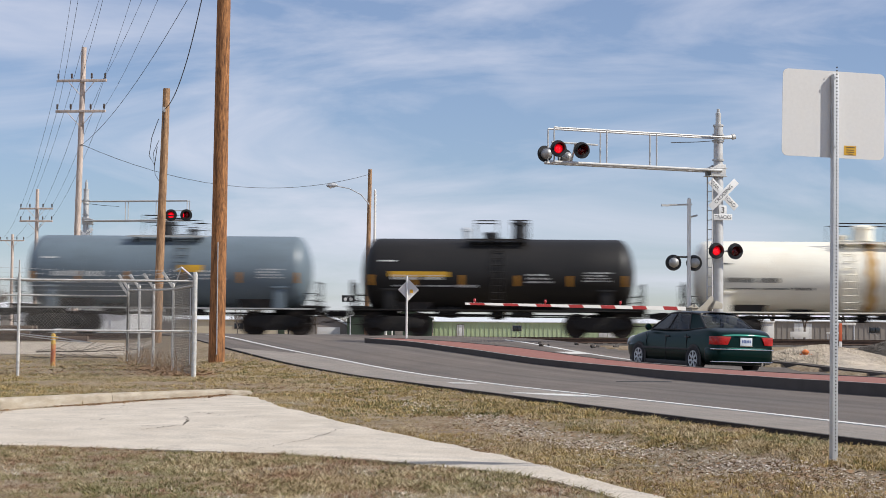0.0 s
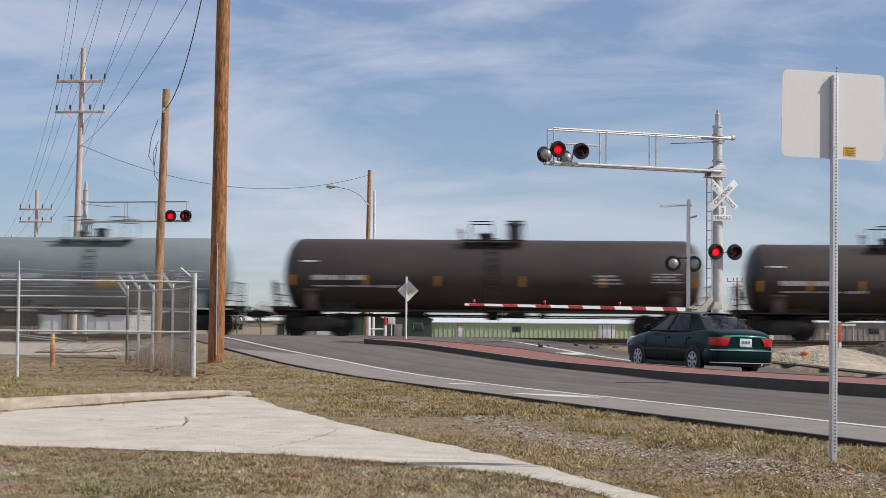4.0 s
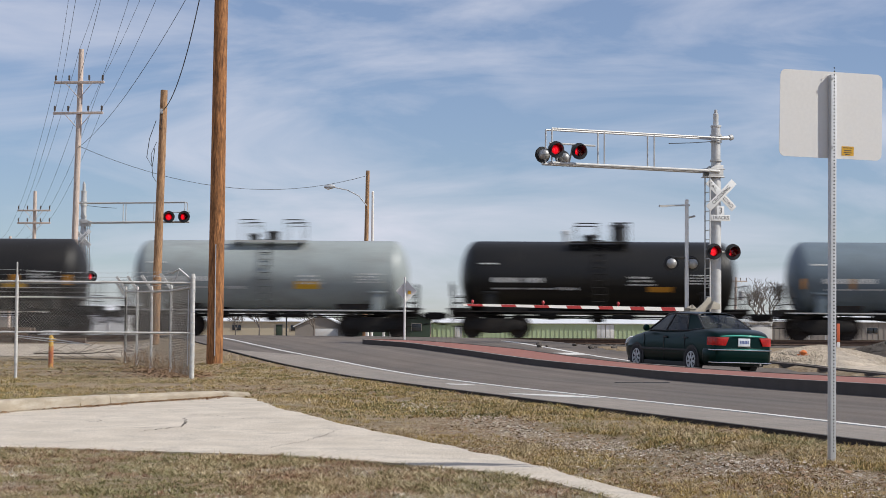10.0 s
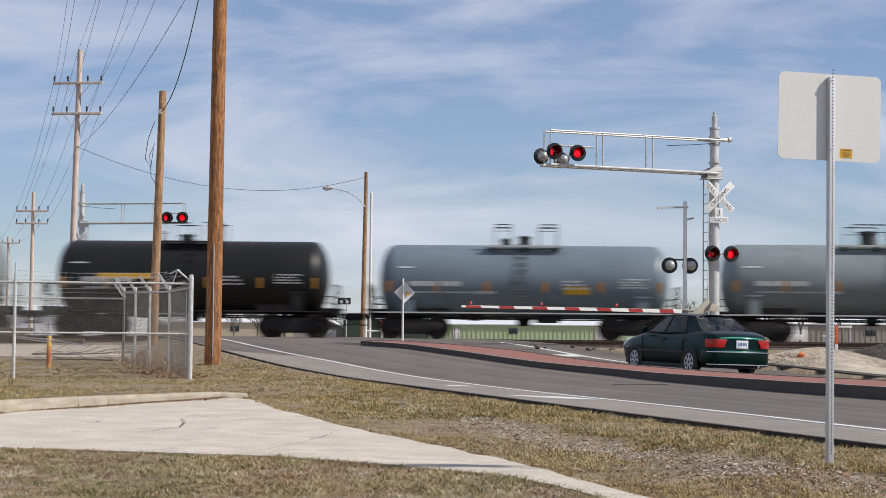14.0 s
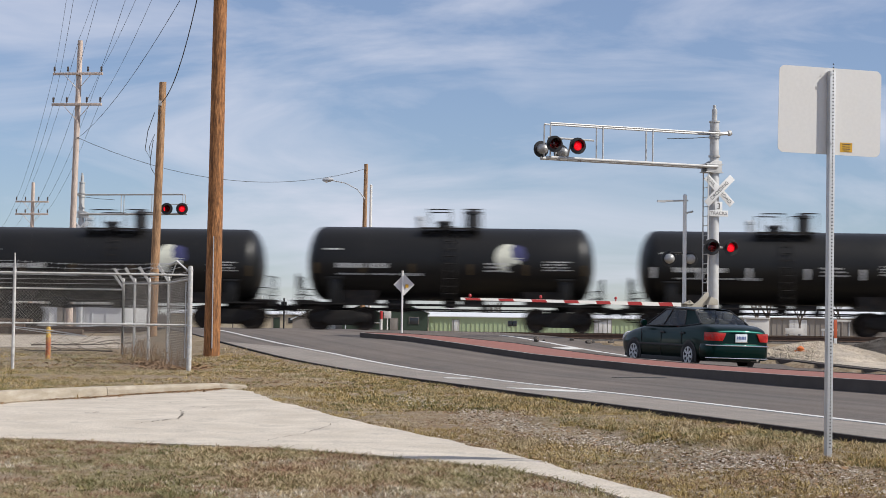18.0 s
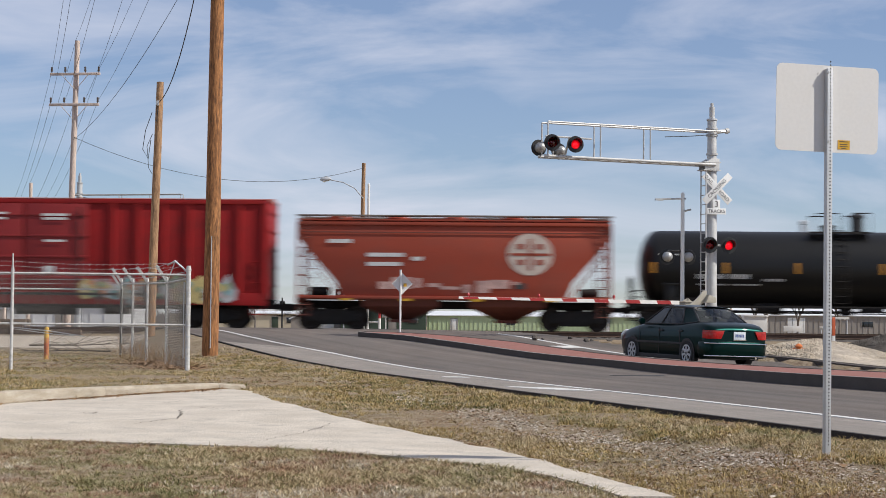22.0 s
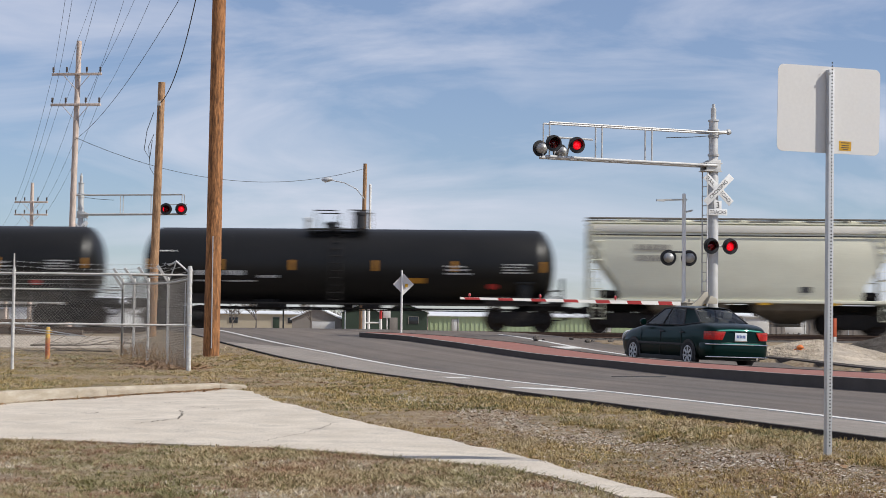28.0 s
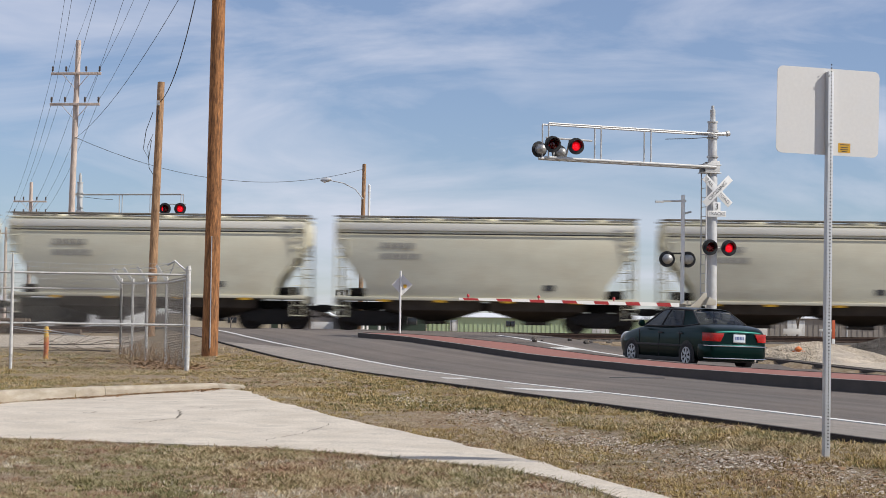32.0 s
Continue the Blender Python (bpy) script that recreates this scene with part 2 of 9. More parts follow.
def rod(bm, a, b, r, r2=None, seg=8, caps=True):
    """A round bar from a to b."""
    a, b = Vector(a), Vector(b)
    q = (b - a).to_track_quat("Z", "Y").to_matrix().to_4x4()
    bmesh.ops.create_cone(bm, cap_ends=caps, segments=seg, radius1=r, radius2=r if r2 is None else r2, depth=(b - a).length,
                          matrix=Matrix.Translation((a + b) / 2) @ q)
    return bm


def pipe(bm, pts, r, seg=6):
    """One bent round bar through the points."""
    pts = [Vector(p) for p in pts]
    rr, side = [], None
    for i, p in enumerate(pts):
        d = (pts[min(i + 1, len(pts) - 1)] - pts[max(i - 1, 0)]).normalized()
        side = (side - d * side.dot(d)).normalized() if side is not None else d.orthogonal().normalized()
        up = d.cross(side)
        rr.append([p + (side * math.cos(2 * math.pi * k / seg) + up * math.sin(2 * math.pi * k / seg)) * r for k in range(seg)])
    return loft(bm, rr)


def lathe(bm, prof, m=None, seg=16, caps=True):
    """Turns (radius, height) pairs about z."""
    m = m or Matrix()
    rings = []
    for r, z in prof:
        rings.append([bm.verts.new(m @ Vector((r * math.cos(2 * math.pi * k / seg), r * math.sin(2 * math.pi * k / seg), z))) for k in range(seg)])
    for a, b in zip(rings, rings[1:]):
        for k in range(seg):
            bm.faces.new((a[k], a[(k + 1) % seg], b[(k + 1) % seg], b[k]))
    if caps and prof[0][0] > 1e-4:
        bm.faces.new(rings[0][::-1])
    if caps and prof[-1][0] > 1e-4:
        bm.faces.new(rings[-1])
    return bm


def prism(bm, outline, depth, m=None):
    """A flat outline (x, z) pulled along y by depth, centred on y = 0."""
    m = m or Matrix()
    a = [bm.verts.new(m @ Vector((x, -depth / 2, z))) for x, z in outline]
    b = [bm.verts.new(m @ Vector((x, depth / 2, z))) for x, z in outline]
    k = len(outline)
    bm.faces.new(a)
    bm.faces.new(b[::-1])
    for i in range(k):
        bm.faces.new((a[i], b[i], b[(i + 1) % k], a[(i + 1) % k]))
    return bm


def loft(bm, rings, close=True, caps=True):
    vs = [[bm.verts.new(p) for p in ring] for ring in rings]
    k = len(vs[0])
    for a, b in zip(vs, vs[1:]):
        for i in range(k if close else k - 1):
            bm.faces.new((a[i], a[(i + 1) % k], b[(i + 1) % k], b[i]))
    if caps:
        bm.faces.new(vs[0][::-1])
        bm.faces.new(vs[-1])
    return bm


def finish(bm, name, material, bevel=0.0, smooth=35):
    bmesh.ops.recalc_face_normals(bm, faces=bm.faces)
    if bevel:
        es = [e for e in bm.edges if len(e.link_faces) == 2 and e.calc_face_angle(0) > 0.6]
        bmesh.ops.bevel(bm, geom=es, offset=bevel, segments=2, profile=0.6, affect="EDGES", clamp_overlap=True)
    me = bpy.data.meshes.new(name)
    bm.to_mesh(me)
    bm.free()
    if smooth:
        for p in me.polygons:
            p.use_smooth = True
        me.set_sharp_from_angle(angle=radians(smooth))
    me.materials.append(material)
    return me


def part(name, bm, material, parent, label="", m=None, bevel=0.0, smooth=35):
    """Links a bmesh (or a ready mesh) as one mesh object under a thing or part."""
    me = finish(bm, name, material, bevel, smooth) if isinstance(bm, bmesh.types.BMesh) else bm
    ob = new(name, me)
    if parent:
        ob.parent = parent
    if m is not None:
        ob.matrix_basis = m
    return tagged(ob, label)


def thing(name, m, label, category, group="", kind=""):
    ob = new(name)
    ob.empty_display_size = 0.2
    ob.matrix_basis = m
    return tagged(ob, label, category, group, kind)


def solo(name, bm, material, label, category, group="", kind="", m=None, bevel=0.0, smooth=35):
    ob = part(name, bm, material, None, label, m, bevel, smooth)
    return tagged(ob, label, category, group, kind)


def B():
    return bmesh.new()


CACHE = {}


def shared(key, make):
    """A mesh made once and used by alike parts."""
    if key not in CACHE:
        CACHE[key] = make()
    return CACHE[key]


# ---- the lie of the land ----
TRK = radians(-2.0)      # heading of the rails
LAY = radians(4.7)       # heading of the low rise that carries them
TY = 70.3
RAIL_Z = 0.73


def smooth01(a, b, v):
    t = min(1.0, max(0.0, (v - a) / (b - a)))
    return t * t * (3 - 2 * t)


def across(x, y):
    """Distance from the crest of the low rise, towards the far side."""
    return (y - TY) * math.cos(LAY) - x * math.sin(LAY)


# plan lines of the road: near edge, edge line, median sides, far edge
EDGE = [(11.0, -10), (7.0, 4), (5.0, 11.5), (3.88, 15.6), (3.24, 18.0), (2.44, 21.0), (1.25, 25.6), (0.10, 30.0), (-0.95, 34.2), (-2.3, 38.7), (-3.75, 43.2), (-4.9, 47.0), (-6.1, 51.0), (-8.2, 58.5), (-10.4, 66.2), (-13.2, 76), (-19, 96), (-26, 120)]
LINE = [(12.4, -10), (8.45, 4), (5.85, 13), (4.47, 18.20), (3.97, 20.29), (3.37, 22.67), (2.61, 25.58), (1.97, 27.84), (1.22, 30.69), (0.29, 34.92), (-0.89, 39.16), (-1.60, 41.60), (-2.6, 45.0), (-3.5, 47.6), (-4.5, 50.6), (-5.7, 54.6), (-7.25, 60.5), (-8.6, 66)]
MED = [(16.0, 2.0), (11.0, 14.5), (8.2, 22.0), (6.64, 27.1), (5.79, 30.0), (5.0, 34.2), (3.87, 39.1), (2.26, 43.4), (0.78, 48.2), (-0.9, 53.0), (-2.38, 55.4)]
MEDB = [(18.0, 5.0), (12.8, 18.0), (9.6, 26.5), (7.9, 31.9), (6.75, 36.1), (5.15, 40.6), (4.0, 43.7), (2.3, 49.7), (0.5, 53.6), (-1.1, 55.9), (-2.2, 56.1)]
FAR = [(24, 2), (17, 17), (12.6, 31), (10.2, 39.5), (8.9, 45.3), (7.2, 49.6), (5.7, 53.6), (4.1, 58.4), (1.6, 66.2), (-1.5, 76), (-7, 96), (-13, 120)]

# outline of the concrete apron
PADL = [(1.14, 11.0), (1.0, 11.7), (0.84, 12.3), (0.49, 13.25), (0.16, 13.55), (-0.36, 14.2), (-1.31, 15.05), (-2.8, 15.5), (-3.83, 15.8), (-6.45, 16.5), (-6.0, 17.6), (-4.94, 20.3), (-4.11, 22.65), (-3.05, 25.65)]
PADR = [(1.48, 11.0), (1.33, 11.55), (1.06, 12.65), (0.81, 13.85), (0.55, 14.85), (0.10, 16.2), (-0.45, 17.5), (-1.07, 19.0), (-1.95, 22.0), (-2.55, 25.0), (-2.9, 25.65)]


def plan_at(pts, y):
    return float(np.interp(y, [p[1] for p in pts], [p[0] for p in pts]))


def road_base(x, y):
    p = across(x, y) + TY
    return RAIL_Z * (smooth01(34, 66, p) - smooth01(84, 125, p))


def road_z(x, y):
    """The road, with the far lane falling away a little beyond the median."""
    d = x - plan_at(MEDB, y)
    return road_base(x, y) - 0.125 * smooth01(-0.7, 0.5, d) * (1 - smooth01(50, 60, y))


def bank(x, y):
    """The low turf bank that runs along the road edge."""
    if not 9 < y < 40:
        return 0.0
    drop = -0.055 * (1 - smooth01(0.20, 0.55, plan_at(EDGE, y) - x)) * smooth01(-0.3, 0.0, plan_at(EDGE, y) - x) * (1 - smooth01(24, 33, y))
    d = plan_at(EDGE, y) - x + 0.10 * math.sin(y * 2.3) + 0.06 * math.sin(y * 5.1 + 1)
    return drop + 0.034 * smooth01(0.35, 0.75, d) * (1 - smooth01(1.72, 1.95, d)) * (1 - smooth01(30, 40, y)) * (0.8 + 0.3 * math.sin(y * 3.7))


def land_z(x, y):
    p = across(x, y) + TY
    z = 0.50 * (smooth01(38, 66, p) - smooth01(84, 125, p))
    if 26 < y < 64:
        # the verge rises to meet the road
        w = smooth01(-1.7, -0.1, x - plan_at(EDGE, y)) * smooth01(26, 33, y) * (1 - smooth01(0.0, 1.0, x - plan_at(FAR, y)))
        z += (road_base(x, y) - 0.012 - z) * w
    return z + bank(x, y) - 0.09 * (1 - smooth01(15, 21, y)) * (1 - smooth01(1.6, 2.5, x))


def on_track(u, n=0.0, z=RAIL_Z):
    """World place from metres along and across the track."""
    return Vector((u * math.cos(TRK) - n * math.sin(TRK), TY + u * math.sin(TRK) + n * math.cos(TRK), z))


def steps(a, b, s):
    k = max(1, round((b - a) / s))
    return [a + (b - a) * i / k for i in range(k + 1)]


def build_ground():
    far = [-3500, -1500, -700, -350, -180, -100, -60]
    xs = far + steps(-40, -12, 1.0) + steps(-11.5, -7.0, 0.5) + steps(-6.8, 5.0, 0.2) + steps(5.3, 13, 0.5) + steps(14, 40, 1.0) + [-v for v in far[::-1]]
    ys = [-600, -200, -80, -40, -15] + steps(0, 10, 0.5) + steps(10.2, 30, 0.2) + steps(30.5, 60, 0.5) + steps(61, 130, 1.0) + [150, 200, 280, 400, 700, 1500, 3500]
    vs, fs = [], []
    for y in ys:
        for x in xs:
            z = land_z(x, y)
            if abs(x) < 41 and 0 <= y < 62:
                pad = 10.6 < y < 26.2 and plan_at(PADL, y) - 0.5 < x < plan_at(PADR, y) + 0.5
                rim = -0.7 < x - plan_at(EDGE, y) < 0.6
                z += (0.003 if pad or rim else 0.02) * noise.noise(Vector((x * 0.55, y * 0.4, 0)))
                if plan_at(EDGE, y) + 0.5 < x < plan_at(FAR, y) - 0.4:
                    z -= 0.22
                elif 10.8 < y < 25.5 and plan_at(PADL, y) + 0.04 < x < plan_at(PADR, y) - 0.04:
                    z -= 0.05
            vs.append((x, y, z))
    w = len(xs)
    for j in range(len(ys) - 1):
        for i in range(w - 1):
            fs.append((j * w + i, j * w + i + 1, (j + 1) * w + i + 1, (j + 1) * w + i))
    me = bpy.data.meshes.new("ground")
    me.from_pydata(vs, [], fs)
    me.materials.append(TURF)
    for p in me.polygons:
        p.use_smooth = True
    return tagged(new("ground", me), "dry winter turf with bare earth and a few green tufts", "ground", kind="structure")


build_ground()


# ---- road, median, kerbs ----
def drape(name, left, right, material, label, lift, category="road", zf=road_z, cuts=3, kind="structure"):
    """A strip between two plan lines, laid on the land."""
    def along(pts, t):
        d = [0.0]
        for a, b in zip(pts, pts[1:]):
            d.append(d[-1] + math.hypot(b[0] - a[0], b[1] - a[1]))
        s = t * d[-1]
        for i in range(len(pts) - 1):
            if s <= d[i + 1] or i == len(pts) - 2:
                k = (s - d[i]) / max(1e-6, d[i + 1] - d[i])
                return (pts[i][0] + (pts[i + 1][0] - pts[i][0]) * k, pts[i][1] + (pts[i + 1][1] - pts[i][1]) * k)
    length = sum(math.hypot(b[0] - a[0], b[1] - a[1]) for a, b in zip(left, left[1:]))
    n = max(4, int(length / 0.8))
    vs, fs, uvs = [], [], []
    for i in range(n + 1):
        a, b = along(left, i / n), along(right, i / n)
        for j in range(cuts + 1):
            k = j / cuts
            x, y = a[0] + (b[0] - a[0]) * k, a[1] + (b[1] - a[1]) * k
            vs.append((x, y, zf(x, y) + lift))
            uvs.append((k * 13.0, i / n * length))
    w = cuts + 1
    for i in range(n):
        for j in range(cuts):
            fs.append((i * w + j, i * w + j + 1, (i + 1) * w + j + 1, (i + 1) * w + j))
    me = bpy.data.meshes.new(name)
    me.from_pydata(vs, [], fs)
    me.uv_layers.new(name="lane").data.foreach_set("uv", [c for loop in me.loops for c in uvs[loop.vertex_index]])
    bm = B()
    bm.from_mesh(me)
    # give the sheet a skirt so that it has thickness
    ret = bmesh.ops.extrude_face_region(bm, geom=bm.faces[:])
    for v in [g for g in ret["geom"] if isinstance(g, bmesh.types.BMVert)]:
        v.co.z -= 0.12 if lift < 0.1 else 0.3
    me2 = finish(bm, name, material, 0, 30)
    bpy.data.meshes.remove(me)
    return tagged(new(name, me2), label, category, kind=kind)


def shift(pts, dx):
    """A plan line moved sideways (to its right, in metres)."""
    out = []
    for i, p in enumerate(pts):
        a, b = pts[max(0, i - 1)], pts[min(len(pts) - 1, i + 1)]
        d = Vector((b[0] - a[0], b[1] - a[1])).normalized()
        out.append((p[0] + d.y * dx, p[1] - d.x * dx))
    return out



drape("road", [EDGE[0], *EDGE[1:]], FAR, ASPH, "grey asphalt road with a painted edge line, rising to the tracks", 0.02, cuts=14)
drape("road_shoulder", shift(EDGE[:13], -0.02), shift(LINE[:14], -0.10), SHOULD, "pale worn asphalt shoulder along the road edge", 0.024)
drape("edge_line", shift(LINE, -0.06), shift(LINE, 0.06), PAINT, "white painted road edge line", 0.028, "road marking", cuts=1)
# near-black strip and skirt: shade on the road's side face, painted in
drape("road_edge", shift(EDGE[:13], -0.05), shift(EDGE[:13], 0.012), mat("shaded_edge", (0.026, 0.020, 0.017), 0.95, 0, 0.3, 4, 40, 0.6), "broken asphalt edge against the grass, its shaded face painted dark", 0.025, "road", cuts=1)

def median_base(x, y):
    return road_base(x, y) + 0.05 * (1 - smooth01(28, 44, y))


# raised median: kerb stones, shade painted into their dark colour, round red brick paving
drape("median_kerb", MED, shift(MED, 0.16), mat("median_kerb", (0.085, 0.071, 0.063), 0.9, 0, 0.12, 3, 60, 0.3), "concrete kerb of the raised median, coloured dark as its shaded face", 0.16, "kerb", median_base, 1)
# thin pale strip: sunlight on the kerb top put into the colour
drape("median_kerb_lip", shift(MED, 0.015), shift(MED, 0.075), mat("kerb_lip", (0.36, 0.34, 0.31), 0.9, 0, 0.2, 4, 50, 0.3), "pale strip painting the sunlit top of the median kerb", 0.165, "kerb", median_base, 1)
drape("median_kerb_far", shift(MEDB, -0.16), MEDB, MATS["median_kerb"], "concrete kerb of the raised median, coloured dark as its shaded face", 0.16, "kerb", median_base, 1)
drape("median_paving", shift(MED, 0.16), shift(MEDB, -0.16), BRICK, "red brick paving on the raised median", 0.15, "pavement", median_base, 3)
drape("far_kerb", FAR[:7], shift(FAR[:7], 0.16), MATS["median_kerb"], "grey concrete kerb beside the far lane", 0.14, "kerb", cuts=1)

# ---- tracks ----
RUST = mat("rail_rust", (0.11, 0.07, 0.05), 0.7, 0.4, 0.2, 6, 60, 0.1)
TIE = mat("tie_wood", (0.075, 0.06, 0.05), 0.9, 0, 0.3, 6, 40, 0.4)


def track(n_off, name, u0, u1):
    bed = B()
    prof = [(-3.6, -0.95), (-1.75, -0.19), (1.75, -0.19), (3.6, -0.95)]
    for s, lab in ((u0, u1),):
        ra = [[on_track(u, n_off + a, RAIL_Z + z) for a, z in prof] for u in (s, -13.0)]
        loft(bed, ra, close=True)
        ra = [[on_track(u, n_off + a, RAIL_Z + z) for a, z in prof] for u in (3.0, lab)]
        loft(bed, ra, close=True)
    t = thing(name, Matrix(), "railway track of steel rails on dark stone ballast", "railway track", "tracks", "structure")
    part("ballast", bed, BALLAST, t, "dark crushed stone ballast")
    for side in (-0.7175, 0.7175):
        r = B()
        p = [(-0.07, -0.17), (0.07, -0.17), (0.07, -0.15), (0.012, -0.13), (0.012, -0.05), (0.036, -0.035), (0.036, 0), (-0.036, 0), (-0.036, -0.035), (-0.012, -0.05), (-0.012, -0.13), (-0.07, -0.15)]
        loft(r, [[on_track(u, n_off + side + a, RAIL_Z + z) for a, z in p] for u in (u0, u1)])
        part("rail", r, RUST, t, "rusty steel rail with a worn bright top", smooth=0)
    tb = B()
    vs, fs = [], []
    u = -70.0
    while u < 75:
        if u < -13.2 or u > 3.2:
            base = len(vs)
            for dz in (-0.17, -0.20):
                for du, dn in ((-0.115, -1.3), (0.115, -1.3), (0.115, 1.3), (-0.115, 1.3)):
                    vs.append(on_track(u + du, n_off + dn, RAIL_Z + dz))
            fs += [(base, base + 1, base + 2, base + 3), (base, base + 4, base + 5, base + 1), (base + 1, base + 5, base + 6, base + 2),
                   (base + 2, base + 6, base + 7, base + 3), (base + 3, base + 7, base + 4, base)]
        u += 0.53
    me = bpy.data.meshes.new("ties")
    me.from_pydata(vs, [], fs)
    me.materials.append(TIE)
    tb.free()
    tagged(part("ties", me, TIE, t, "dark creosoted wooden ties"), kind="stuff")
    return t


track(0.0, "railway_track", -640, 700)
track(-4.6, "railway_track", -640, 700)
track(4.6, "railway_track", -640, 700)


# ---- the train ----
# Each car's own space: x along the track, y towards the far side, z up from the rail top.
STEELD = mat("underframe", (0.013, 0.0115, 0.0105), 0.8, 0.1, 0.3, 5, 50, 0.2, (0.034, 0.024, 0.019), 0.5, 3.0)
WALKP = mat("walkway_grey", (0.46, 0.46, 0.44), 0.7, 0.1, 0.15, 4, 40, 0.1)
DIMST = mat("dim_ladder_grey", (0.10, 0.11, 0.11), 0.6, 0.2, 0.1)
WHEEL = mat("wheel_steel", (0.035, 0.026, 0.021), 0.8, 0.2, 0.3, 8, 60, 0.1)


def wheel_mesh():
    bm = B()
    lathe(bm, [(0.06, -0.09), (0.12, -0.09), (0.14, -0.05), (0.36, -0.03), (0.38, -0.07), (0.457, -0.07), (0.457, 0.05), (0.475, 0.055), (0.475, 0.08), (0.38, 0.08), (0.36, 0.02), (0.14, 0.03), (0.12, 0.08), (0.06, 0.08)],
          at(0, 0, 0, 90), 20)
    return finish(bm, "wheel", WHEEL)


def sideframe_mesh():
    bm = B()
    prism(bm, [(-1.15, 0.50), (-0.75, 0.36), (-0.35, 0.20), (0.35, 0.20), (0.75, 0.36), (1.15, 0.50), (1.15, 0.62), (0.8, 0.70), (0.4, 0.78), (-0.4, 0.78), (-0.8, 0.70), (-1.15, 0.62)], 0.13)
    for s in (-0.89, 0.89):
        lathe(bm, [(0.001, -0.14), (0.13, -0.14), (0.15, -0.08), (0.15, 0.1), (0.001, 0.1)], at(s, 0, 0.457, 90), 12)
    for s in (-0.16, 0, 0.16):
        rod(bm, (s, -0.02, 0.28), (s, -0.02, 0.52), 0.065, seg=8)
    return finish(bm, "side_frame", STEELD, 0.015)


def bogie(parent, x):
    """A three-piece freight bogie with its wheels."""
    bol = shared("bolster", lambda: finish(box(box(B(), 0.42, 2.1, 0.26, at(0, 0, 0.62)), 0.9, 0.5, 0.16, at(0, 0, 0.80)), "truck", STEELD, 0.02))
    t = part("truck", bol, STEELD, parent, m=at(x, 0, 0))
    for s in (-1, 1):
        part("side_frame", shared("sideframe", sideframe_mesh), STEELD, t, m=at(0, s * 1.0, 0, 0, 0, 0 if s < 0 else 180))
        for a in (-0.89, 0.89):
            part("wheel", shared("wheel", wheel_mesh), WHEEL, t, m=at(a, s * 0.75, 0.457, 0, 0, 0 if s < 0 else 180))
    for a in (-0.89, 0.89):
        part("axle", shared("axle", lambda: finish(rod(B(), (0, -0.95, 0), (0, 0.95, 0), 0.08, seg=10), "axle", STEELD)), STEELD, t, m=at(a, 0, 0.457))


def coupler_mesh():
    bm = B()
    box(bm, 0.62, 0.16, 0.18, at(0.0, 0, 0.85))
    box(bm, 0.30, 0.30, 0.28, at(0.36, 0.02, 0.85))
    box(bm, 0.16, 0.10, 0.26, at(0.50, -0.12, 0.85))
    pipe(bm, [(0.05, -0.5, 0.85), (0.25, -0.48, 0.62), (0.5, -0.35, 0.50), (0.68, -0.2, 0.55)], 0.035)
    return finish(bm, "coupler", STEELD, 0.02)


def ends_gear(parent, half, hand=True):
    """Couplers, end sills and the brake wheel."""
    for s in (-1, 1):
        part("coupler", shared("coupler", coupler_mesh), STEELD, parent, m=at(s * (half - 0.05), 0, 0, 0, 0, 0 if s > 0 else 180))


def rings(name, half, r, zc, head, material, seg=28):
    """A tank with domed ends, along x."""
    prof = []
    for i in range(6):
        a = i / 6 * math.pi / 2
        prof.append((-half + head - head * math.cos(a), r * math.sin(a) if i else 0.02))
    prof.append((-half + head, r))
    body = [-half + head + (2 * half - 2 * head) * k / 6 for k in range(1, 6)]
    prof += [(x, r) for x in body]
    prof += [(-x, rr) for x, rr in prof[:7][::-1]]
    bm = B()
    rr = []
    for x, q in prof:
        rr.append([(x, q * math.cos(2 * math.pi * k / seg), zc + q * math.sin(2 * math.pi * k / seg)) for k in range(seg)])
    loft(bm, rr)
    return finish(bm, name, material, smooth=50)


def patch(bm, r, zc, x0, x1, z0, z1, lift=0.012):
    """A thin painted plate on the near side of a tank between two heights."""
    vs = []
    a0, a1 = [math.asin(max(-0.97, min(0.97, (q - zc) / r))) for q in (z0, z1)]
    k = max(2, int(abs(a1 - a0) / 0.1))
    for j in range(k + 1):
        a = a0 + (a1 - a0) * j / k
        z = zc + (r + lift) * math.sin(a)
        y = -(r + lift) * math.cos(a)
        vs.append((bm.verts.new((x0, y, z)), bm.verts.new((x1, y, z))))
    for a, b in zip(vs, vs[1:]):
        bm.faces.new((a[0], a[1], b[1], b[0]))


def decal(parent, name, r, zc, x0, x1, z0, z1, material, rows=1, label=""):
    bm = B()
    h = (z1 - z0) / (rows * 2 - 1)
    for i in range(rows):
        a, b = x0 + 0.05 * (i % 2), x1 - 0.12 * (i % 3)
        if name in ("lettering", "data_block"):
            q = 0.15 if name == "lettering" else 0.09
            k = max(2, int((b - a) / q))
            for c in range(k):
                if (c * 7 + i * 3) % 11 != 5:
                    patch(bm, r, zc, a + (b - a) * (c + 0.14) / k, a + (b - a) * (c + 0.80) / k, z0 + 2 * i * h, z0 + (2 * i + 1) * h)
        else:
            patch(bm, r, zc, a, b, z0 + 2 * i * h, z0 + (2 * i + 1) * h)
    return tagged(part(name, bm, material, parent, label, smooth=60), kind="stuff" if name in ("lettering", "data_block") else "")


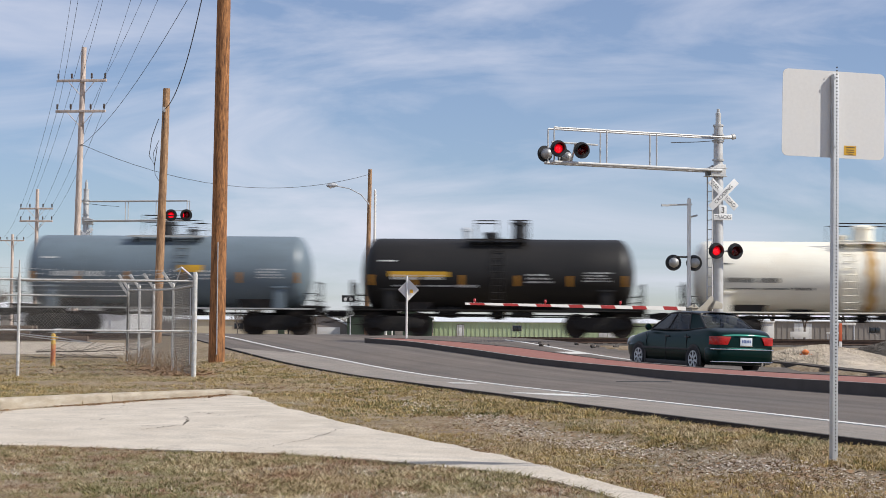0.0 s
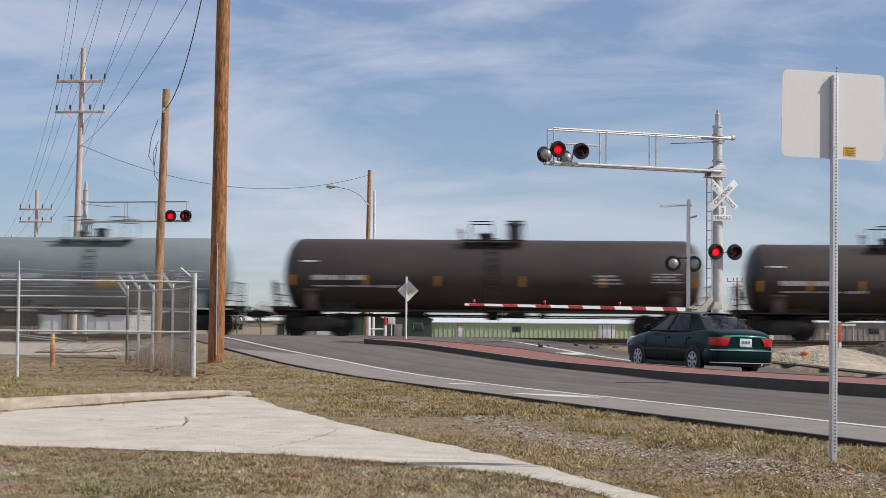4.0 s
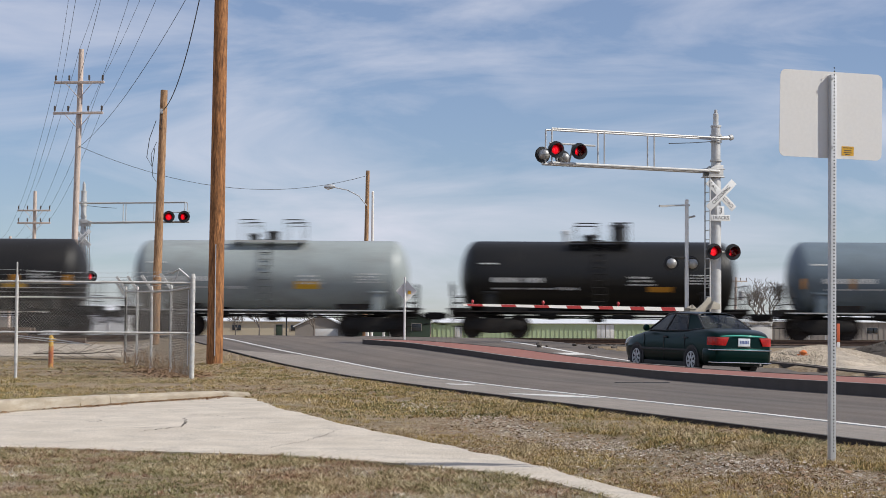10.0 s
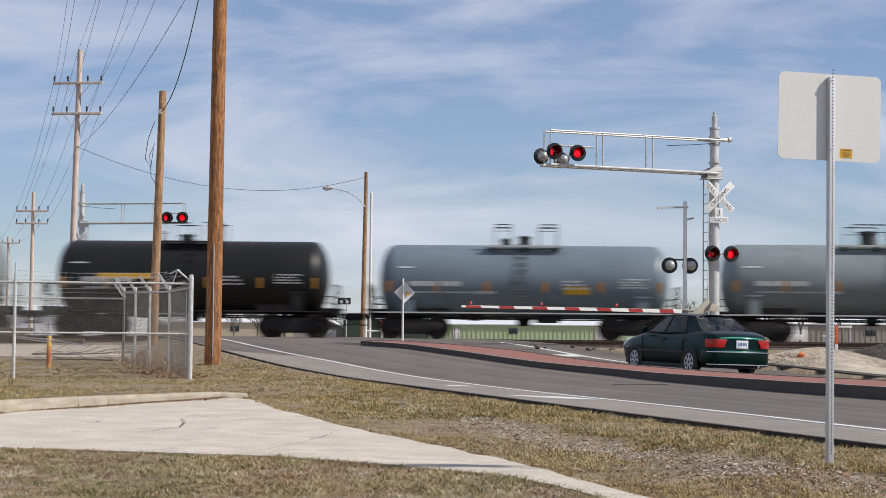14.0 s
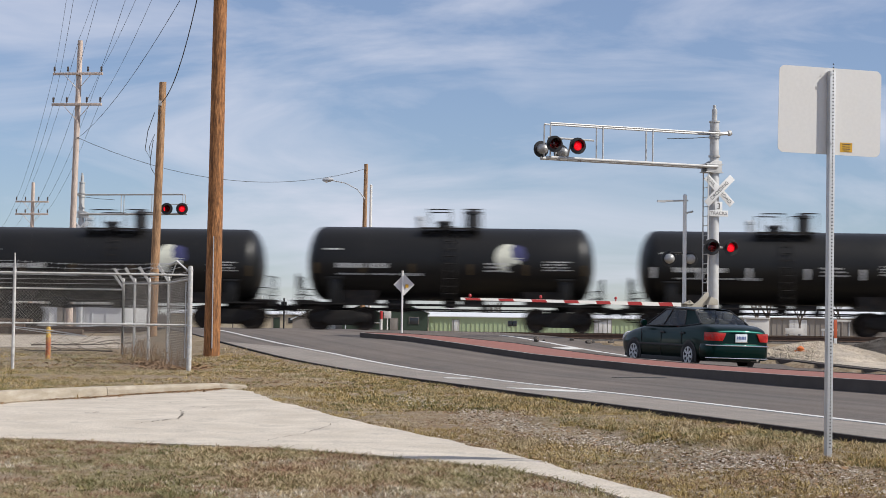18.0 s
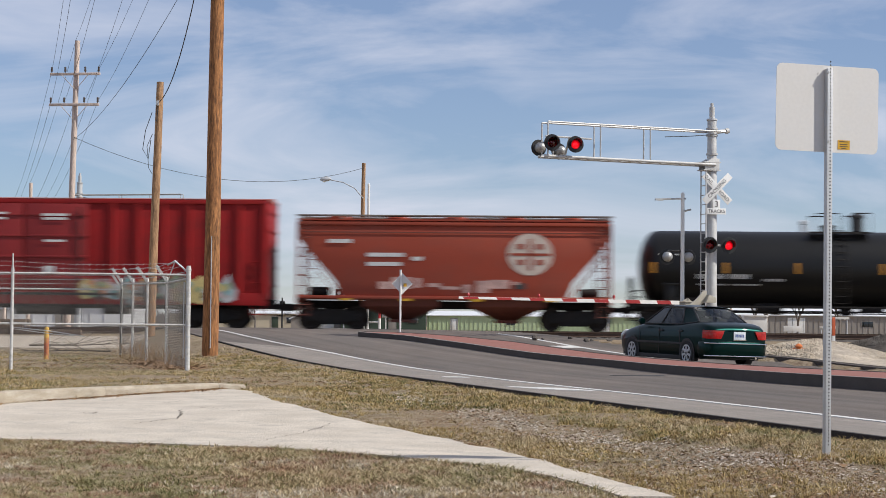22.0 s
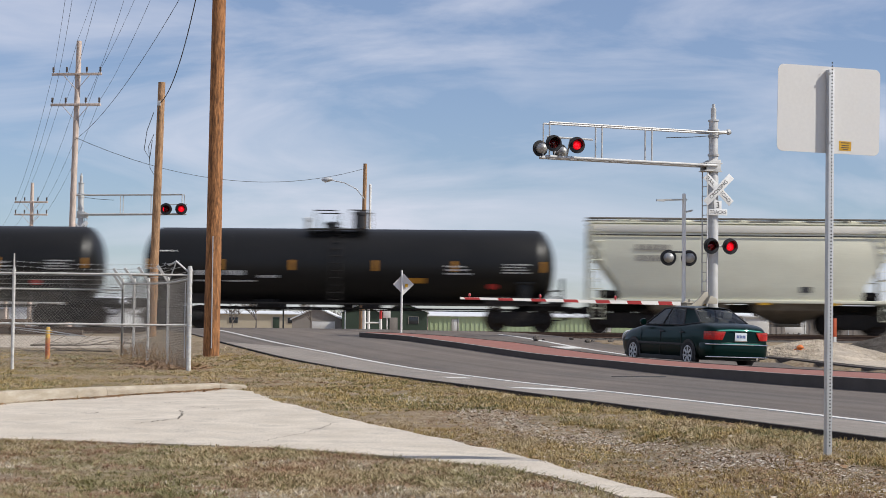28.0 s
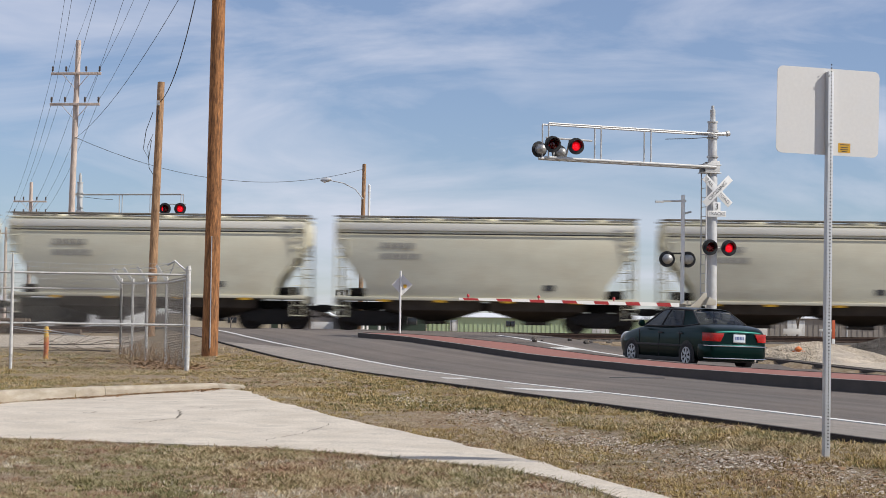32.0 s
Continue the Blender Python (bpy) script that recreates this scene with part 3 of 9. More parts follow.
def blob(parent, r, zc, cx, cz, rx, rz, material, seed):
    """A rounded painted shape that follows the tank's side."""
    rng = random.Random(seed)
    bm = B()
    n = 18
    wob = [rng.uniform(0.72, 1.1) if seed else 1.0 for k in range(n)]
    rows = []
    for q in (0.02, 0.5, 1.0):
        row = []
        for k in range(n):
            a = 2 * math.pi * k / n
            x, h = cx + rx * q * wob[k] * math.cos(a), cz + rz * q * wob[k] * math.sin(a)
            row.append((x, -math.sqrt(max(0.01, r * r - h * h)) - 0.012 - 0.001 * (seed % 3), zc + h))
        rows.append(row)
    loft(bm, rows, caps=False)
    return part("emblem", bm, material, parent, "plain painted emblem shape", smooth=60)


def tank_car(length, top, r, paint, label, dome="mid", marks=AMBER, white=True, style=0, dome_x=0.0, panel=None, band=None, saddle=DARK, patchy=None, streak=None, mw=0.07):
    """A rail tank car: length over its domed ends, top height over the rail, tank radius."""
    half = length / 2
    zc = top - r
    t = thing("tank_car", Matrix(), label, "tank car", "train cars")
    part("tank", rings("tank", half, r, zc, 0.62 if length < 14 else 0.7, paint), paint, t)
    seam = 0.62 if length < 14 else 0.7
    for a in [s * (half - seam) for s in (-1, 1)] + [half * f for f in (-0.56, -0.19, 0.19, 0.56)]:
        part("weld_seam", shared(("seam", r, zc, paint.name), lambda: finish(lathe(B(), [(r + 0.001, -0.012), (r + 0.006, -0.008), (r + 0.006, 0.008), (r + 0.001, 0.012)], at(0, 0, zc, 0, 90, 0), 28, False), "weld_seam", paint)), paint, t, m=at(a, 0, 0))
    if band:
        bm = B()
        lathe(bm, [(r + 0.004, -1.85), (r + 0.012, -1.85), (r + 0.012, 1.85), (r + 0.004, 1.85)], at(0, 0, zc, 0, 90, 0), 28)
        part("band", bm, band, t, "wide rust-red painted band round the tank", smooth=50)
    sill = half + 0.35
    # running board, side sills, end platforms
    for s in (-1, 1):
        bm = B()
        box(bm, 2 * half + 0.3, 0.05, 0.055, at(0, s * 1.38, 1.02))
        for k in range(7):
            x = -half + 0.6 + k * (2 * half - 1.2) / 6
            box(bm, 0.06, 0.5, 0.05, at(x, s * 1.12, 1.01))
        # WALKP paints the rail pale for the sunlit highlight along its edge
        part("running_rail", bm, saddle if saddle is not DARK else (WALKP if style else STEELD), t)
    for s in (-1, 1):
        bm = B()
        box(bm, 1.9, 0.55, 0.30, at(s * (sill - 0.9), 0, 0.95))
        part("stub_sill", bm, STEELD, t, bevel=0.02)
        bm = B()
        box(bm, 0.75, 2.75, 0.06, at(s * (sill - 0.25), 0, 1.12))
        box(bm, 0.08, 2.8, 0.22, at(s * sill, 0, 1.02))
        part("end_platform", bm, STEELD, t)
        bm = B()
        for yy in (-1.35, -0.45, 0.45, 1.35):
            rod(bm, (s * (sill - 0.05), yy, 1.1), (s * (sill - 0.05), yy, 2.05), 0.022, seg=6)
        rod(bm, (s * (sill - 0.05), -1.35, 2.05), (s * (sill - 0.05), 1.35, 2.05), 0.022, seg=6)
        part("end_railing", bm, STEELD, t)
        for yy in (-1.38, 1.38):
            bm = B()
            pipe(bm, [(s * (sill - 0.05), yy, 0.45), (s * (sill - 0.05), yy, 1.6)], 0.02)
            pipe(bm, [(s * (sill - 0.45), yy, 0.45), (s * (sill - 0.45), yy, 1.6)], 0.02)
            for z in (0.45, 0.75, 1.35, 1.6):
                rod(bm, (s * (sill - 0.45), yy, z), (s * (sill - 0.05), yy, z), 0.016, seg=5)
            part("step_ladder", bm, STEELD, t)
        # saddle that carries the tank
        bm = B()
        prism(bm, [(-0.75, 1.0), (0.75, 1.0), (0.95, zc - r * 0.62), (-0.95, zc - r * 0.62)], 1.9)
        part("saddle", bm, DARK, t, m=at(s * (half - 1.9), 0, 0))
        for yy in (-1, 1):
            bm = B()
            prism(bm, [(-0.24, 1.0), (0.24, 1.0), (0.20, zc - r * 0.42), (-0.20, zc - r * 0.42)], 0.22, at(0, yy * 1.22, 0))
            box(bm, 0.62, 0.30, 0.09, at(0, yy * 1.22, zc - r * 0.42))
            part("saddle_post", bm, saddle if saddle is not DARK else paint, t, m=at(s * (half - 1.15), 0, 0), bevel=0.012)
    # outlet, brake gear below
    bm = B()
    lathe(bm, [(0.25, zc - r - 0.28), (0.30, zc - r - 0.05), (0.36, zc - r + 0.08)], None, 12)
    box(bm, 0.9, 0.5, 0.16, at(0.9, -0.5, zc - r - 0.08))
    part("outlet_valve", bm, STEELD, t, bevel=0.02)
    bm = B()
    rod(bm, (-half * 0.45, -0.6, 0.98), (-half * 0.45 + 0.9, -0.6, 0.98), 0.22, seg=12)
    rod(bm, (-half + 1.5, -0.55, 0.84), (half - 1.5, -0.55, 0.84), 0.03, seg=6)
    part("brake_cylinder", bm, STEELD, t)
    bm = B()
    for yy, z in ((-0.85, 0.86), (-0.3, 0.80), (0.5, 0.88)):
        rod(bm, (-half + 2.4, yy, z), (half - 2.4, yy, z - 0.03), 0.022, seg=6)
    box(bm, 0.45, 0.35, 0.26, at(-half * 0.34, -0.35, 0.86))
    box(bm, 0.30, 0.30, 0.22, at(half * 0.24, -0.4, 0.86))
    part("brake_rigging", bm, STEELD, t, bevel=0.02)
    bm = B()
    lathe(bm, [(0.26, 0), (0.28, 0.02), (0.28, 0.05), (0.24, 0.05), (0.24, 0.02)], at(-(sill - 0.02), -0.65, 1.9, 0, -90, 0), 14)
    rod(bm, (-(sill - 0.05), -0.93, 1.9), (-(sill - 0.05), -0.37, 1.9), 0.015, seg=5)
    rod(bm, (-(sill - 0.1), -0.65, 1.1), (-(sill - 0.1), -0.65, 1.95), 0.03, seg=6)
    part("brake_wheel", bm, STEELD, t)
    # top platform with its hatch, valve housing and railings; the side ladder
    x = dome_x
    plate = paint if style >= 4 else (WALKP if style in (1, 2) else STEELD)
    pl = 2.9 if style in (1, 2) else 2.3
    for s in (-1, 1):
        bm = B()
        for k in range(4):
            box(bm, pl, 0.10, 0.04, at(x, s * (0.58 + 0.13 * k), top - 0.06))
        box(bm, pl + 0.04, 0.04, 0.07, at(x, s * 1.05, top - 0.07))
        part("top_platform", bm, plate, t, "open steel grating platform")
        for a in (-0.42 * pl, 0.0, 0.42 * pl):
            part("platform_bracket", shared(("bracket", top, s), lambda s=s: finish(prism(B(), [(0.45, top - 0.08), (1.05, top - 0.08), (1.05, top - 0.13), (0.80, top - 0.36)] if s > 0 else [(-0.45, top - 0.08), (-0.80, top - 0.36), (-1.05, top - 0.13), (-1.05, top - 0.08)], 0.06, at(0, 0, 0, 0, 0, 90)), "platform_bracket", STEELD)), STEELD, t, m=at(x + a, 0, 0))
    vx, vr, vh = {5: (0.05, 0.38, 0.62), 0: (0.84, 0.25, 0.68), 1: (-0.15, 0.30, 0.52), 2: (0.02, 0.22, 0.34)}.get(style, (0.72, 0.27, 0.62))
    bm = B()
    lathe(bm, [(vr, 0.0), (vr, vh * 0.74), (vr + 0.05, vh * 0.76), (vr + 0.05, vh * 0.88), (vr * 0.7, vh), (0.02, vh + 0.02)], at(x + vx, 0, top + 0.03), 18)
    part("valve_housing", bm, paint if style == 5 else BLACKP, t)
    mx, mr = {0: (-0.29, 0.25), 1: (0.85, 0.14), 5: (-0.75, 0.2), 2: (-0.72, 0.17)}.get(style, (0.10, 0.28))
    if style in (0, 4):
        bm = B()
        lathe(bm, [(0.10, -0.05), (0.10, 0.26), (0.14, 0.28), (0.14, 0.38), (0.06, 0.44), (0.001, 0.45)], at(x - 1.23, 0, top + 0.02), 12)
        part("vent", bm, GALV, t, "small grey relief vent")
    bm = B()
    lathe(bm, [(mr, 0.0), (mr, 0.14), (mr + 0.05, 0.14), (mr + 0.05, 0.20), (0.05, 0.25)], at(x + mx, 0, top + 0.02), 16)
    for k in range(6):
        a = k * math.pi / 3
        rod(bm, (x + mx + mr * math.cos(a), mr * math.sin(a), top + 0.15), (x + mx + mr * math.cos(a), mr * math.sin(a), top + 0.28), 0.025, seg=5)
    part("manway", bm, paint if style == 5 else BLACKP, t)
    rails = {5: ((0.0, 2.3, 0.66),), 4: ((-0.85, 0.6, 0.62), (0.85, 0.75, 0.66)), 0: ((-0.45, 0.85, 0.66), (0.85, 0.7, 0.68)), 1: ((-0.25, 1.3, 0.74), (1.0, 0.5, 0.55)), 2: ((-0.83, 0.62, 0.76), (0.92, 0.68, 0.76))}.get(style, ((-1.15, 0.4, 0.72), (0.62, 1.35, 0.74)))
    for a, w, rh in rails:
        for s in (-0.95, 0.95):
            bm = B()
            rod(bm, (x + a - w / 2, s, top + rh), (x + a + w / 2, s, top + rh), 0.022, seg=6)
            if w < 2 and style:
                rod(bm, (x + a - w / 2, s, top + rh - (0.14 if style == 2 else 0.28)), (x + a + w / 2, s, top + rh - (0.14 if style == 2 else 0.28)), 0.013, seg=6)
            for e in (-w / 2, w / 2):
                rod(bm, (x + a + e, s, top - 0.06), (x + a + e, s, top + rh), 0.016, seg=6)
            part("top_railing", bm, STEELD if style != 2 else DIMST, t)
    lx = x + {5: -0.72, 1: 0.62, 2: -0.12}.get(style, 0.0)
    for s in (-1, 1):
        bm = B()
        ys = []
        for k in range(10):
            z = 1.15 + (top - 1.15) * k / 9
            y = r + 0.07 if z < zc else max(0.95, math.sqrt(max(0.0, r * r - (z - zc) ** 2)) + 0.07)
            ys.append((z, -s * y))
        for e in (-0.2, 0.2):
            pipe(bm, [(lx + e, y, z) for z, y in ys], 0.022, 5)
        for k in range(11):
            f = k / 10 * (len(ys) - 1)
            i = min(int(f), len(ys) - 2)
            z = ys[i][0] + (ys[i + 1][0] - ys[i][0]) * (f - i)
            y = ys[i][1] + (ys[i + 1][1] - ys[i][1]) * (f - i)
            rod(bm, (lx - 0.2, y, z), (lx + 0.2, y, z), 0.017, seg=5)
        part("ladder", bm, paint if style >= 4 else (DIMST if style in (1, 2) else STEELD), t)
    bogie(t, -(half - 1.35))
    bogie(t, half - 1.35)
    ends_gear(t, half + 0.85)
    # lettering as plain bars, reflective plates
    zm = zc + 0.05
    ink = LETTER if white else LETTERK
    lo = 0.9 if r > 1.45 else 0.0
    decal(t, "lettering", r, zc, -half + 1.2 + lo, -half + 3.2 + lo, zm - 0.26 - lo * 0.22, zm - 0.08 - lo * 0.22, ink, 1, "blurred stencilled lettering")
    decal(t, "lettering", r, zc, -half + 1.25 + lo, -half + 3.6 + lo, zm - 0.52 - lo * 0.2, zm - 0.46 - lo * 0.2, ink, 1)
    decal(t, "lettering", r, zc, -half + 3.7 + lo, -half + 4.5 + lo, zm - 0.54, zm - 0.44, ink, 1)
    decal(t, "data_block", r, zc, half - 2.0, half - 0.95, zm - 0.30, zm + 0.06, ink, 4, "small stencilled data lines")
    decal(t, "data_block", r, zc, half - 4.2, half - 3.2, zm - 0.36, zm - 0.02, ink, 3, "small stencilled data lines")
    decal(t, "data_block", r, zc, -half + 0.75, -half + 1.5, zm + 0.42, zm + 0.48, ink, 1)
    if marks:
        mz = zm - 0.28 if r < 1.45 else zm - 0.05
        for fx in (-half + 0.45, -half * 0.60, -half * 0.26, half * 0.14, half * 0.52, half - 0.45):
            decal(t, "reflector", r, zc, fx - mw, fx + mw, mz - 0.2, mz + 0.2, marks, 1, "reflective plate")
    if streak:
        # a long spill that runs down the side, ragged at its edges
        bm = B()
        vs = []
        for k in range(24):
            a = 1.2 - 2.35 * k / 23
            w = 0.5 * (0.20 + 0.05 * math.sin(k * 1.9) + 0.06 * math.sin(k * 0.7 + 1)) * (1.25 if k < 4 else 1) + 0.09
            y, z = -(r + 0.012) * math.cos(a), zc + (r + 0.012) * math.sin(a)
            o = 0.03 * math.sin(k * 1.1)
            vs.append((bm.verts.new((streak + o - w, y, z)), bm.verts.new((streak + o + w, y, z))))
        for p, q in zip(vs, vs[1:]):
            bm.faces.new((p[0], p[1], q[1], q[0]))
        part("spill_stain", bm, P_STAIN if style == 5 else P_STAIN2, t, "brown spill streak down the side", smooth=60)
    if panel:
        px, pz, pw, ph, pm = panel
        decal(t, "placard", r, zc, px - pw / 2, px + pw / 2, pz - ph / 2 + zc, pz + ph / 2 + zc, pm, 1, "painted panel")
    for px, pz, pw, ph, pm, sd in patchy or ():
        blob(t, r, zc, px, pz, pw / 2, ph / 2, pm, sd)
    return t


def hopper_car(paint, label, length=11.6, top=4.72, ribs=False, dark=None, emblem=None, rail_band=True, chord=None, chute=None, bay=1.0):
    """A two-bay covered hopper with sloped ends."""
    h = length / 2
    w = 1.55
    t = thing("hopper_car", Matrix(), label, "hopper car", "train cars")
    # body: curved sides, sloped end sheets
    bm = B()
    sec = [(w, 1.25), (w + 0.03, 1.9), (w + 0.02, 2.8), (w - 0.02, 3.6), (w - 0.16, 4.25), (w - 0.35, 4.42)]
    xs = {1.25: h - 1.22, 1.9: h - 1.10, 2.8: h - 0.45, 3.6: h - 0.08, 4.25: h - 0.06, 4.42: h - 0.06}
    if emblem:
        xs = {1.25: h - 1.75, 1.9: h - 1.5, 2.8: h - 0.75, 3.6: h - 0.12, 4.25: h - 0.06, 4.42: h - 0.06}
    if ribs:
        xs = {1.25: h - 1.64, 1.9: h - 1.62, 2.35: h - 1.50, 3.4: h - 0.08, 4.3: h - 0.06, 4.42: h - 0.06}
        sec = [(w, 1.25), (w, 1.9), (w, 2.35), (w, 3.4), (w, 4.3), (w - 0.05, 4.42)]
    rows = []
    for y, z in sec:
        x = xs[z]
        rows.append([(-x, -y, z), (x, -y, z), (x, y, z), (-x, y, z)])
    loft(bm, rows)
    part("body", bm, paint, t, bevel=0.02, smooth=50)
    bm = B()
    box(bm, length, 2 * w - 0.5, 0.06, at(0, 0, 4.45))
    part("roof", bm, paint, t)
    # side sill, top chord, eave strip
    for s in (-1, 1):
        bm = B()
        box(bm, length, 0.10, 0.13, at(0, s * (w + 0.02), 1.25))
        part("side_sill", bm, paint, t, bevel=0.015)
        bm = B()
        box(bm, length, 0.09, 0.30 if chord else 0.13, at(0, s * (w - 0.10), 4.20 if chord else 4.28))
        part("top_chord", bm, chord or paint, t, bevel=0.015)
        if rail_band:
            bm = B()
            box(bm, length - 0.3, 0.035, 0.045, at(0, s * (w - 0.03), 3.92))
            part("side_rib", bm, dark or DARK, t)
    walk_m = mat("walkway_brown", (0.20, 0.18, 0.155), 0.8, 0.1, 0.2) if not ribs else paint
    for yy in (-0.85, 0.85):
        part("running_board", box(B(), length + 0.1, 0.62, 0.05, at(0, yy, 4.53 if ribs else 4.64)), walk_m, t, "worn steel roof walkway")
    for k in range(9):
        x = -h + 0.3 + k * (length - 0.6) / 8
        part("board_bracket", box(B(), 0.06, 2.6, 0.16, at(x, 0, 4.46 if ribs else 4.54)), walk_m, t)
    for k in range(5):
        bm = B()
        lathe(bm, [(0.40, 4.46), (0.42, 4.60), (0.36, 4.66), (0.02, 4.68)], at(-h + 1.5 + k * (length - 3) / 4, 0, 0), 14)
        part("hatch", bm, paint, t)
    if ribs:
        for s in (-1, 1):
            for k in range(11):
                x = -h + 0.75 + k * (length - 1.5) / 10
                z0 = 1.3 if abs(x) < h - 1.62 else 2.37 + (abs(x) - (h - 1.5)) * 0.74
                part("side_post", shared(("post", round(z0, 2)), lambda z0=z0: finish(box(B(), 0.10, 0.09, 4.28 - z0, at(0, 0, (4.28 + z0) / 2)), "side_post", paint, 0.012)), paint, t, m=at(x, s * (w + 0.035), 0))
    # end frames with ladders and bracing
    for s in (-1, 1):
        bm = B()
        for yy in (-w + 0.08, w - 0.08):
            box(bm, 0.10, 0.10, 3.1, at(s * (h - 0.05), yy, 2.75))
            rod(bm, (s * (h - 0.1), yy, 3.3), (s * (h - 1.5), yy, 1.35), 0.022, seg=6)
        box(bm, 0.12, 2 * w, 0.26, at(s * (h - 0.05), 0, 1.15))
        box(bm, 1.9, 2 * w, 0.05, at(s * (h - 1.0), 0, 1.28))
        for z in (2.2, 3.0):
            rod(bm, (s * (h - 0.05), -w, z), (s * (h - 0.05), w, z), 0.025, seg=5)
        part("end_frame", bm, paint, t)
        for yy in (-w - 0.03, w + 0.03):
            bm = B()
            for e in (0.08, 0.50):
                rod(bm, (s * (h - e), yy, 0.5), (s * (h - e), yy, 4.55), 0.020, seg=5)
            for k in range(11):
                z = 0.55 + k * 0.39
                rod(bm, (s * (h - 0.5), yy, z), (s * (h - 0.08), yy, z), 0.016, seg=5)
            part("ladder", bm, dark or paint, t)
        bm = B()
        rod(bm, (s * (h - 1.2), -0.5, 1.5), (s * (h - 0.4), -0.5, 1.5), 0.17, seg=10)
        box(bm, 0.5, 0.6, 0.4, at(s * (h - 0.7), 0.4, 1.5))
        part("brake_gear", bm, STEELD, t, bevel=0.02)
    # discharge hoppers
    for x in (-length * 0.17, length * 0.17):
        bm = B()
        loft(bm, [[(x + i * p * (bay if p > 1 else 1.0), j * q, z) for i, j in ((-1, -1), (1, -1), (1, 1), (-1, 1))] for p, q, z in ((1.85, 1.40, 1.26), (1.80, 1.30, 1.26 - 0.44 * bay), (0.45, 0.45, 0.42))])
        box(bm, 1.0, 1.1, 0.12, at(x, 0, 0.36))
        part("discharge_hopper", bm, chute or dark or DARK, t, bevel=0.02)
    bm = B()
    box(bm, length, 0.4, 0.3, at(0, 0, 0.98))
    part("centre_sill", bm, STEELD, t)
    bogie(t, -(h - 1.35))
    bogie(t, h - 1.35)
    ends_gear(t, h + 0.35)
    y = -w - 0.028
    ink = LETTERK if not ribs and not emblem else LETTER
    for z, x0, x1 in ((3.42, -h + 1.75, -h + 3.05), (2.98, -h + 1.75, -h + 3.25)):
        for k in range(0 if emblem or ribs else 5):
            xa = x0 + (x1 - x0) * k / 5
            part("lettering", box(B(), (x1 - x0) / 5 * 0.78, 0.006, 0.24, at(xa + (x1 - x0) / 10, y, z)), mat("stencil_grey", (0.30, 0.285, 0.25), 0.7), t, "blurred stencilled lettering")
    for x in (-h + 1.9, -h * 0.3, h * 0.15, h - 2.3):
        part("reflector", shared("hopper_reflector", lambda: finish(box(B(), 0.42, 0.008, 0.09), "reflector", YELP)), YELP, t, m=at(x, -w - 0.075, 1.16))
    bm = B()
    box(bm, 0.42, 0.008, 0.24, at(h * 0.42, y, 1.75))
    part("placard", bm, LETTERK if not ribs else LETTER, t)
    if ribs and not emblem:
        for k in range(7):
            bm = B()
            c = -2.75 + k * 0.88
            box(bm, 0.34, 0.006, 0.46 if k % 3 else 0.60, at(c, -w - 0.008, 3.0 if k % 3 else 3.05))
            tagged(part("lettering", bm, mat("faded_letter", (0.38, 0.20, 0.175), 0.7, 0, 0.35, 4, 16), t, "faded pale lettering bars"), kind="stuff")
    if emblem:
        bm = B()
        lathe(bm, [(0.02, 0), (0.86, 0), (0.86, 0.008), (0.02, 0.008)], at(emblem, -w - 0.03, 3.05, 90), 32)
        part("emblem", bm, mat("emblem_cream", (0.60, 0.50, 0.42), 0.6), t, "round cream emblem with a plain cross")
        bm = B()
        box(bm, 1.55, 0.006, 0.10, at(emblem, -w - 0.046, 3.05))
        box(bm, 0.12, 0.006, 1.30, at(emblem, -w - 0.046, 3.05))
        for a in (-0.36, 0.36):
            for c in (-0.32, 0.32):
                box(bm, 0.26, 0.006, 0.22, at(emblem + a, -w - 0.046, 3.05 + c))
        part("emblem_cross", bm, paint, t)
        bm = B()
        for z, x0, x1 in ((3.0, -3.3, -1.9), (2.62, -3.3, -2.0), (3.55, -h + 1.2, -h + 2.1), (2.85, -1.6, -1.2)):
            box(bm, x1 - x0, 0.006, 0.16, at((x0 + x1) / 2, -w - 0.034, z))
        tagged(part("lettering", bm, LETTER, t), kind="stuff")
        bm = B()
        for k in range(9):
            box(bm, 0.5 + 0.3 * math.sin(k * 2.1), 0.006, 0.30 + 0.2 * math.sin(k * 1.3), at(-2.6 + k * 0.62, -w - 0.034, 1.75 + 0.12 * math.sin(k)))
        part("graffiti", bm, mat("pale_pink_spray", (0.50, 0.32, 0.28), 0.7, 0, 0.3, 3, 30), t, "smeared pale spray paint")
        t.children[-1]["kind"] = "stuff"
    return t


